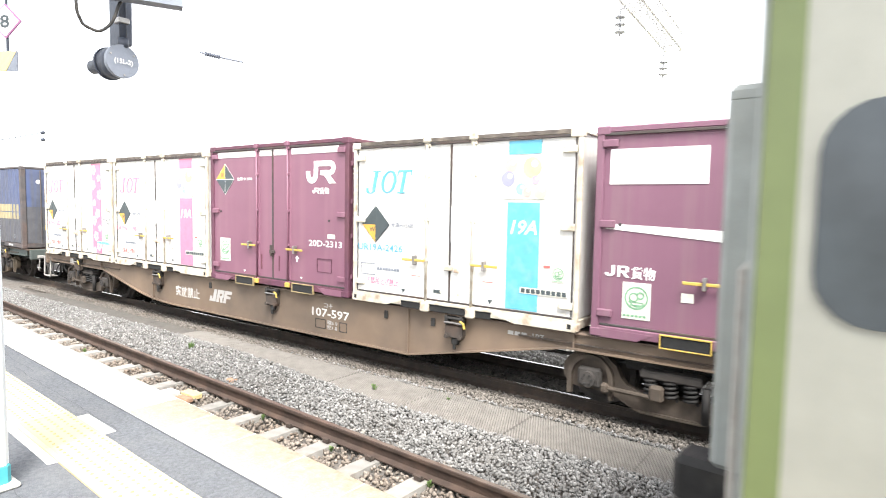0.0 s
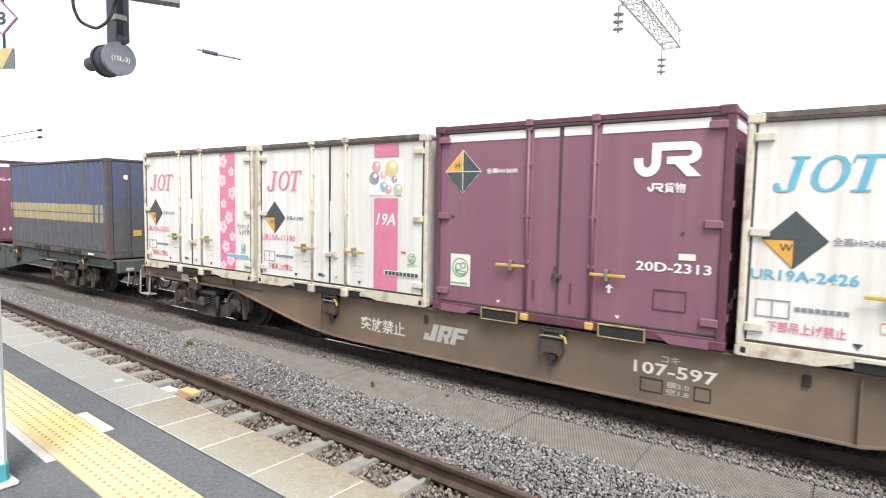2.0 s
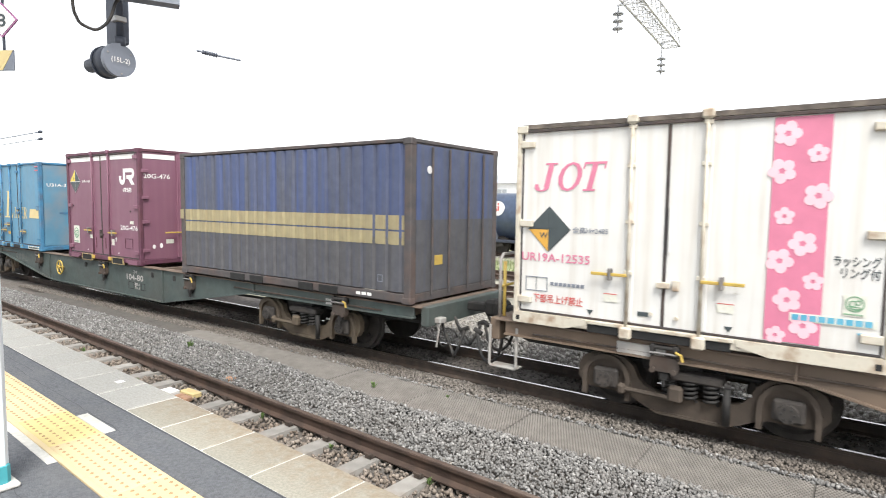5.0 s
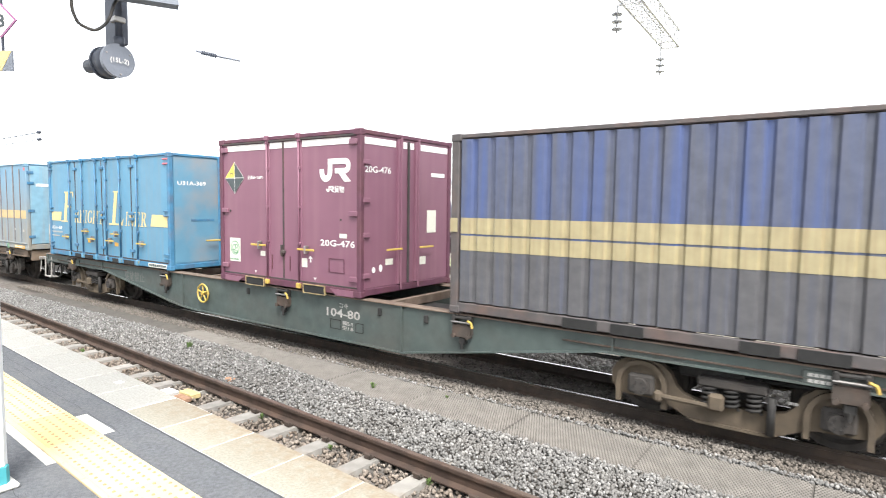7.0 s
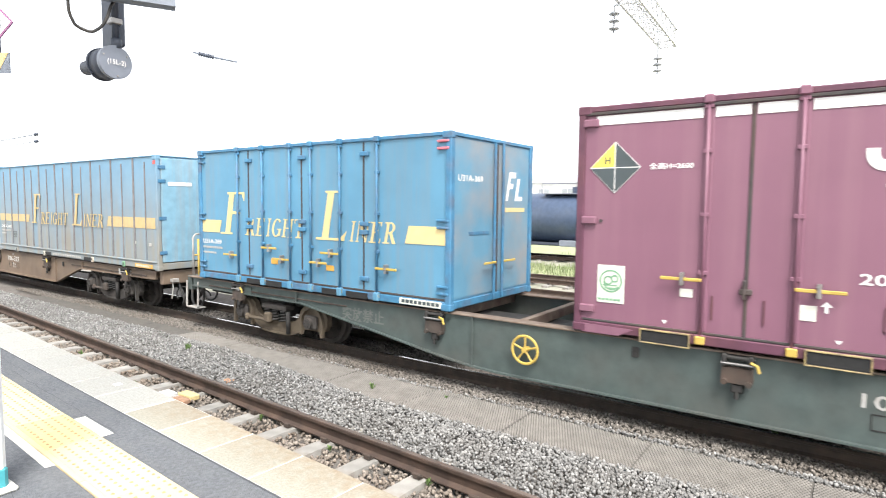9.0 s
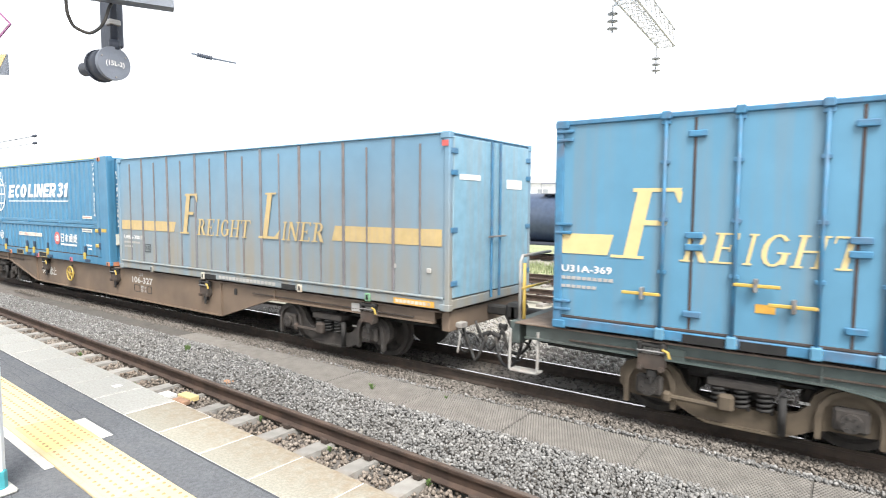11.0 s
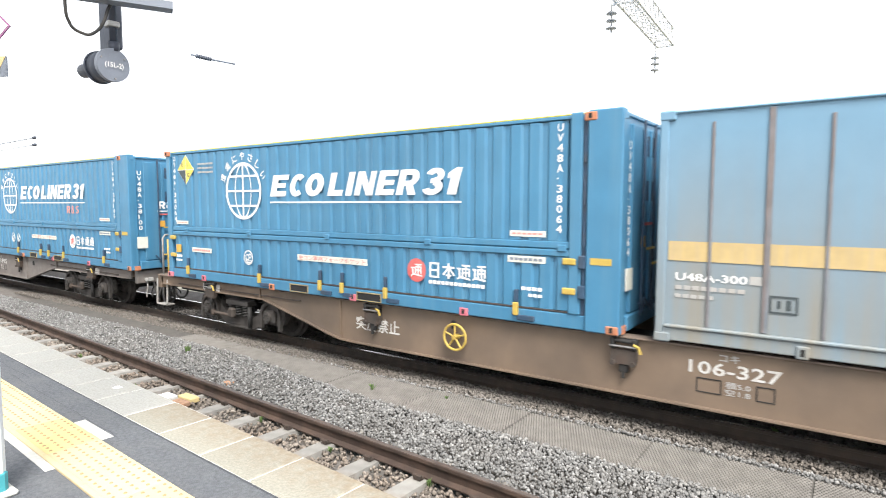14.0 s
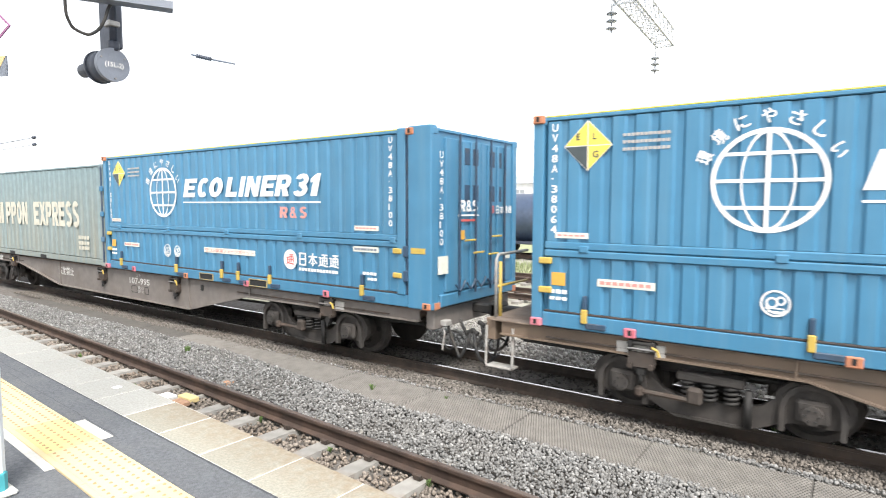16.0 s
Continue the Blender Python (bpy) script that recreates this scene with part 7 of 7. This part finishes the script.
departure_lamp().matrix_basis = Matrix.Translation((0.024, 0.017, -0.017)) @ TURN
hang = thing("strip_light", "grey strip light housing under the canopy", "light fixture")
part("housing", Build().add([tuple(Matrix.Translation((-3.62, 2.02, 3.655)) @ Matrix.Rotation(radians(62), 4, "Z") @ Vector(p)) for p in [(x, y, z) for x in (-0.6, 0.10) for y in (-0.05, 0.05) for z in (0.0, 0.045)]],
     [(0, 1, 3, 2), (4, 6, 7, 5), (0, 4, 5, 1), (2, 3, 7, 6), (0, 2, 6, 4), (1, 5, 7, 3)]), GREY_ST, hang)
part("hanger", Build().cyl((-3.75, 1.77, 3.69), (-3.75, 1.77, 4.8), 0.015, 8), DARK_ST, hang)
part("hanger_arm", Build().box(-3.78, -3.72, 1.06, 1.82, 4.76, 4.82, 0.01), DARK_ST, hang)
hang.matrix_basis = TURN


def position_sign():
    c = thing("position_sign", "hanging white diamond boarding sign with magenta border", "sign")
    o = Vector((-5.553, 1.792, 3.823))
    face = Vector((0.50, -0.866, 0)).normalized()
    side = Vector((0, 0, 1)).cross(face)
    m = Matrix(((side.x, -face.x, 0, o.x), (side.y, -face.y, 0, o.y), (0, 0, 1, o.z), (0, 0, 0, 1)))

    def on(bd):
        bd.v = [tuple(m @ Vector(p)) for p in bd.v]
        return bd
    part("board", on(Build().prism([(-0.135, 0), (0, -0.135), (0.135, 0), (0, 0.135)], -0.006, 0.006)), MAGENTA, c)
    part("sign_face", on(Build().prism([(-0.12, 0), (0, -0.12), (0.12, 0), (0, 0.12)], -0.009, -0.005)), PAINT_W, c)
    lettering("8", -0.04, -0.05, 0.10, SLATE, c, -0.012, 0.08, turn=m)
    part("rod", on(Build().cyl((0, 0.01, -0.38), (0, 0.01, 1.0), 0.01, 8)), DARK_ST, c)
    part("lower_board", on(Build().box(-0.09, 0.09, -0.006, 0.006, -0.39, -0.233)), GREY_ST, c)
    part("lower_face", on(Build().prism([(-0.088, -0.388), (-0.005, -0.388), (0.086, -0.235), (-0.088, -0.235)], -0.009, -0.005)), GOLD_B, c)
    return c


position_sign().matrix_basis = TURN


# ---- overhead gantry over the tracks ----
def gantry():
    c = thing("overhead_gantry", "pale galvanised lattice gantry with hanging insulators", "gantry")
    z0, dz1, half = 6.86, 0.44, 0.21
    y0, y1 = -16.4, 2.95
    b = Build()
    for dx in (-half, half):
        for dz in (0.0, dz1):
            b.box(dx - 0.025, dx + 0.025, y0, y1, z0 + dz - 0.03, z0 + dz + 0.03)
    part("chord", b, GALV, c)
    b = Build()
    n = 36
    for i in range(n):
        ya, yb = y0 + (y1 - y0) * i / n, y0 + (y1 - y0) * (i + 1) / n
        for dx in (-half, half):
            b.cyl((dx, ya, z0), (dx, yb, z0 + dz1), 0.016, 5)
            b.cyl((dx, ya, z0 + dz1), (dx, yb, z0), 0.016, 5)
            b.cyl((dx, ya, z0), (dx, ya, z0 + dz1), 0.015, 5)
        for dz in (0, dz1):
            b.cyl((-half, ya, z0 + dz), (half, yb, z0 + dz), 0.014, 5)
            b.cyl((-half, ya, z0 + dz), (half, ya, z0 + dz), 0.014, 5)
    part("lattice", b, GALV, c)
    part("end_frame", Build().box(-half, half, y1 - 0.03, y1 + 0.03, z0 - 0.03, z0 + 0.03).box(-half, half, y1 - 0.03, y1 + 0.03, z0 + dz1 - 0.03, z0 + dz1 + 0.03), GALV, c)
    part("mast", Build().box(-0.2, 0.2, y0 - 0.4, y0, PZ - 0.1, z0 + 0.7, 0.02), GALV, c)
    for x, y, top in ((-0.306, -1.264, 6.64), (-0.101, 2.18, 6.39), (-0.306, -6.2, 6.64)):
        part("hanger", Build().box(min(x, -half) - 0.02, half, y - 0.02, y + 0.02, z0 - 0.07, z0 - 0.03), GALV, c)
        b = Build().cyl((x, y, z0 - 0.05), (x, y, top - 0.42), 0.018, 6)
        for k in range(3):
            b.lathe([(0.02, 0.03), (0.06, 0.02), (0.115, -0.015), (0.11, -0.03), (0.03, -0.03), (0.02, -0.06)], (x, y, top - 0.158 * k), "z", 14)
        part("insulator", b, PORCELAIN, c, smooth=True)
    c.matrix_basis = Matrix.Translation((-4.27, 14.0, 0)) @ Matrix.Rotation(radians(3.4), 4, "Z")
    return c


gantry()


arm = thing("steady_arm", "dark steady arm of the overhead line hung above the track", "overhead line")
part("arm", Build().tube([(-12.0, 7.47, 5.73), (-12.0, 7.9, 5.725), (-12.0, 8.1, 5.73), (-12.0, 8.58, 5.745)], 0.022, 8), GREY_ST, arm)
for k in range(7):
    part("insulator_shed", Build().lathe([(0.02, -0.02), (0.045, -0.01), (0.05, 0.0), (0.02, 0.02)], (-12.0, 7.62 + 0.055 * k, 5.727), "y", 12), DARK_ST, arm)
part("dropper", Build().cyl((-12.0, 8.02, 5.73), (-12.0, 8.02, 8.6), 0.005, 6), GALV, arm)
part("cross_beam", Build().box(-12.1, -11.9, -2.4, 8.4, 8.6, 8.8, 0.01), GALV, arm)
part("mast", Build().box(-12.12, -11.88, -2.64, -2.4, PZ - 0.1, 8.8, 0.02), GALV, arm)
arm.matrix_basis = TURN


far_arm = thing("line_bracket", "thin far bracket of the overhead line with two insulators", "overhead line")
part("arm", Build().cyl((-47.5, 14.0, 6.25), (-39.2, 14.0, 6.33), 0.03, 6).cyl((-47.5, 14.0, 5.85), (-39.2, 14.0, 5.92), 0.02, 6), GREY_ST, far_arm)
for z in (6.33, 5.92):
    part("insulator", Build().lathe([(0.03, -0.25), (0.09, -0.2), (0.04, -0.12), (0.09, -0.06), (0.04, 0.0), (0.09, 0.06), (0.04, 0.14), (0.03, 0.2)], (-39.3, 14.0, z), "x", 10), DARK_ST, far_arm)
part("mast", Build().cyl((-47.5, 14.0, -0.5), (-47.5, 14.0, 8.0), 0.15, 10), GALV, far_arm)


# ---- beyond the train: siding with tank cars, grass, warehouse ----
def tank_car(x0, mark):
    c = thing("tank_car", "blue-black tank car standing on a siding", "tank wagon", "tank cars")
    c.location = (x0, 24.0, -0.06)
    R2, zc, L2 = 1.12, 1.92, 10.2
    b = Build().lathe([(0.05, -0.28), (0.5, -0.24), (0.9, -0.12), (R2, 0.06), (R2, L2 - 0.06), (0.9, L2 + 0.12), (0.5, L2 + 0.24), (0.05, L2 + 0.28)], (0, 0, zc), "x", 32)
    part("tank", b, TANK, c, smooth=True)
    part("frame", Build().box(-0.9, L2 + 0.9, -1.1, 1.1, 0.76, 0.88, 0.02), DARK_ST, c)
    part("saddle", Build().prism([(0.62, 0.86), (1.25, 0.86), (1.25, 1.42), (0.62, 1.52)], -1.16, 1.16), GREY_ST, c)
    part("saddle", Build().prism([(L2 - 1.7, 0.86), (L2 - 0.9, 0.86), (L2 - 0.9, 1.55), (L2 - 1.7, 1.45)], -1.16, 1.16), GREY_ST, c)
    for cx in (0.62, L2 - 0.62):
        for s in (-1, 1):
            part("bogie_frame", Build().prism([(cx - 1.1, 0.6), (cx - 0.4, 0.5), (cx + 0.4, 0.5), (cx + 1.1, 0.6), (cx + 1.0, 0.78), (cx - 1.0, 0.78)], s * 0.94 - 0.06, s * 0.94 + 0.06), BOGIE, c)
            for a in (-0.82, 0.82):
                part("wheel", Build().cyl((cx + a, s * 0.61 - 0.11, 0.65), (cx + a, s * 0.61 + 0.11, 0.65), 0.40, 22), BOGIE, c)
    part("man_way", Build().cyl((L2 / 2, 0, zc + R2 - 0.1), (L2 / 2, 0, zc + R2 + 0.25), 0.4, 18), TANK, c)
    part("roof_walk", Build().box(3.6, 6.6, -0.8, 0.8, zc + R2 - 0.06, zc + R2 - 0.02).tube([(3.6, -0.8, zc + R2), (3.6, -0.8, zc + R2 + 0.4), (6.6, -0.8, zc + R2 + 0.4), (6.6, -0.8, zc + R2)], 0.02, 6), GREY_ST, c)
    part("valve_box", Build().box(L2 / 2 - 0.5, L2 / 2 + 0.5, -1.15, -0.6, 0.75, 1.0, 0.02), GREY_ST, c)
    if mark:
        y = -R2 - 0.004
        k = Build()
        disc(k, 1.42, zc + 0.4, 0.33, -R2 - 0.006, -R2 + 0.1, 26)
        part("round_mark", k, PAINT_W, c, "white round mark")
        k = Build()
        disc(k, 1.31, zc + 0.33, 0.1, -R2 - 0.01, -R2 + 0.05, 16)
        k.box(1.42, 1.51, -R2 - 0.01, -R2 + 0.05, zc + 0.28, zc + 0.5).box(1.42, 1.51, -R2 - 0.01, -R2 + 0.05, zc + 0.56, zc + 0.65)
        part("red_mark", k, RED, c)
        for z in (0.25, 0.1, 0.0, -0.1):
            bars(0.4, 0.92, zc + 0.1 + z, 0.06, 5, c, PAINT_W, -R2 - 0.006)
    return c


tank_car(-2.05, True)
tank_car(-14.8, True)
tank_car(10.7, False)
tank_car(-27.5, False)

tagged(part("turf", Build().extrude_x([(19.2, -0.55), (19.5, -0.4), (21.2, -0.14), (22.9, -0.12), (22.9, -0.55)], -60, 40).box(-60, 40, 26.1, 40, -0.55, -0.46), TURF), "pale green turf between the yard tracks", "turf", kind="structure")
rs = np.random.RandomState(21)
gr = Build()
for i in range(9000):
    px = rs.uniform(-14, 8)
    py = rs.choice([rs.uniform(19.7, 22.6), rs.uniform(16.2, 17.2), rs.uniform(25.8, 32)], p=[0.7, 0.1, 0.2])
    hgt = rs.uniform(0.05, 0.2)
    base = -0.45 + 0.3 * min(max((py - 19.4) / 1.8, 0), 1) if 19 < py < 23 else -0.5
    a = rs.uniform(0, 6.28)
    dx, dy = 0.02 * math.cos(a), 0.02 * math.sin(a)
    lx, ly = rs.uniform(-0.08, 0.08, 2)
    gr.v += [(px - dx, py - dy, base), (px + dx, py + dy, base), (px + lx, py + ly, base + hgt + 0.1)]
    gr.f.append((3 * i, 3 * i + 1, 3 * i + 2))
tagged(part("grass", gr, GRASS), "pale green grass between the yard tracks", "grass", kind="stuff")


def weed(x, y, z, n, h, seed):
    rs = np.random.RandomState(seed)
    c = Build()
    for i in range(n):
        a = rs.uniform(0, 6.28)
        r, q = rs.uniform(0.02, 0.6) * h, rs.uniform(0.5, 1.0) * h
        tx, ty = x + r * math.cos(a), y + r * math.sin(a)
        w = 0.012
        px, py = -math.sin(a) * w, math.cos(a) * w
        mx, my, mz = (x + tx) / 2, (y + ty) / 2, z + q * 0.75
        c.add([(x, y, z), (mx + px, my + py, mz), (tx, ty, z + q), (mx - px, my - py, mz)], [(0, 1, 2), (0, 2, 3)])
    return tagged(part("weed", c, LEAF), "small green weed growing in the ballast", "weed", "weeds")


for i, (wx, wy, wz, n, h) in enumerate(((-5.35, 5.85, -0.16, 26, 0.11), (-9.3, 5.45, -0.16, 34, 0.16), (-4.3, 6.15, -0.16, 10, 0.06), (-2.35, 3.62, -0.2, 40, 0.13), (-3.1, 4.15, -0.2, 16, 0.1), (-5.7, 4.25, -0.2, 14, 0.1), (-1.9, 3.3, -0.2, 26, 0.1), (-0.6, 7.4, -0.19, 20, 0.1), (-8.2, 4.0, -0.2, 16, 0.09), (-4.4, 4.15, -0.2, 12, 0.08), (-10.6, 4.3, -0.2, 20, 0.1), (1.2, 7.9, -0.19, 14, 0.1))):
    weed(wx, wy, wz, n, h, 30 + i)

box1 = thing("track_marker", "yellow and orange cable cover beside the rail", "cable cover")
part("cover", Build().box(-7.3, -7.0, 4.12, 4.26, -0.2, -0.13, 0.01), GOLD_B, box1)
part("cover_block", Build().box(-7.2, -6.95, 3.98, 4.1, -0.2, -0.14, 0.01), TAN_BRICK, box1, "orange-brown block")
part("tag", Build().box(-7.6, -7.36, 4.0, 4.16, -0.2, -0.15, 0.01), PAINT_W, box1, "white tag")
coil = thing("ground_coil", "cream rounded ground coil between the rails", "ground coil")
part("case", Build().box(-2.42, -1.95, 3.82, 4.14, -0.2, -0.08, 0.035), CREAM, coil)
clod = thing("brick_piece", "broken orange brick lying in the ballast", "brick")
part("piece", Build().box(-7.32, -7.16, 4.8, 4.92, -0.2, -0.12, 0.015), TAN_BRICK, clod)

ware = thing("warehouse", "pale far warehouse with a row of windows", "building")
part("wall", Build().box(-60, 40, 75, 95, -0.5, 5.6), WALL_W, ware)
part("roof", Build().extrude_x([(74.5, 5.6), (85, 7.2), (95.5, 5.6)], -60.5, 40.5), ROOF_G, ware)
for i in range(22):
    x = -44 + i * 3.6
    w = part("window", Build().box(x, x + 1.8, 74.9, 75.0, 4.1, 4.8), WALL_W, ware)
    part("pane", Build().box(x + 0.1, x + 0.85, 74.86, 74.9, 4.18, 4.72).box(x + 0.95, x + 1.7, 74.86, 74.9, 4.18, 4.72), PANE_FAR, w)
pole = thing("utility_pole", "thin grey pole beyond the siding", "pole")
part("shaft", Build().cyl((-0.75, 50, -0.5), (-0.75, 50, 7.2), 0.16, 10, 0.1), GALV, pole)
tree_rs = np.random.RandomState(77)
for tx, ty, th in ((-9.6, 36.0, 2.2), (-5.9, 36.0, 2.4), (-22.0, 36.0, 2.4)):
    t = thing("tree", "low green tree beyond the siding", "tree", "trees")
    tr = Build().cyl((tx, ty, -0.5), (tx + 0.1, ty, th * 0.5), 0.12, 8, 0.06)
    for k in range(5):
        a = k * 1.3
        tr.cyl((tx + 0.05, ty, th * 0.3), (tx + 0.5 * math.cos(a), ty + 0.5 * math.sin(a), th * 0.7), 0.05, 6, 0.02)
    part("trunk", tr, BOGIE, t)
    cr = Build()
    for k in range(1500):
        a, bb, rr = tree_rs.uniform(0, 6.28), tree_rs.uniform(-1, 1), tree_rs.uniform(0.5, 1.0) ** 0.5
        lump = 1 + 0.25 * math.sin(3 * a + tx) + 0.2 * math.sin(5 * bb + 2 * a)
        p = Vector((tx + 1.1 * lump * rr * math.cos(a) * math.sqrt(1 - bb * bb), ty + 1.1 * lump * rr * math.sin(a) * math.sqrt(1 - bb * bb), th * 0.65 + 0.9 * lump * rr * bb))
        e1 = Vector(tree_rs.normal(size=3)).normalized() * 0.09
        e2 = Vector(tree_rs.normal(size=3)).normalized() * 0.06
        cr.add([p - e1, p + e2, p + e1, p - e2], [(0, 1, 2, 3)])
    part("crown", cr, GRASS, t)


# ---- what moves ----
def rolled(t):
    """How far the container train has come, in metres."""
    return ((-0.000985215 * t + 0.0753973) * t + 2.606534) * t - 10.34867


def motions():
    steps = [i * 0.5 for i in range(33)]
    for w in wagons:
        walk(w, [(t, pose(rolled(t), YC, 0)) for t in steps])
    for u, c in loads:
        walk(c, [(t, pose(rolled(t) + u, YN, ZB)) for t in steps])
    fine = [i * 0.1 for i in range(161)]
    for ws, x in turning:
        walk(ws, [(t, pose(x, 0, WHEEL_R + LOW, 0, math.degrees(rolled(t) / WHEEL_R), 0)) for t in fine])
    walk(car, [(t, NEAR @ pose(3.80 + 4.2 * t + 0.15 * t * t, 0, 0)) for t in (0.0, 0.1, 0.2, 0.3, 0.5, 1.0, 2.0, 4.0, 6.0, 8.0, 10.0, 12.0, 14.0, 16.0)])


motions()
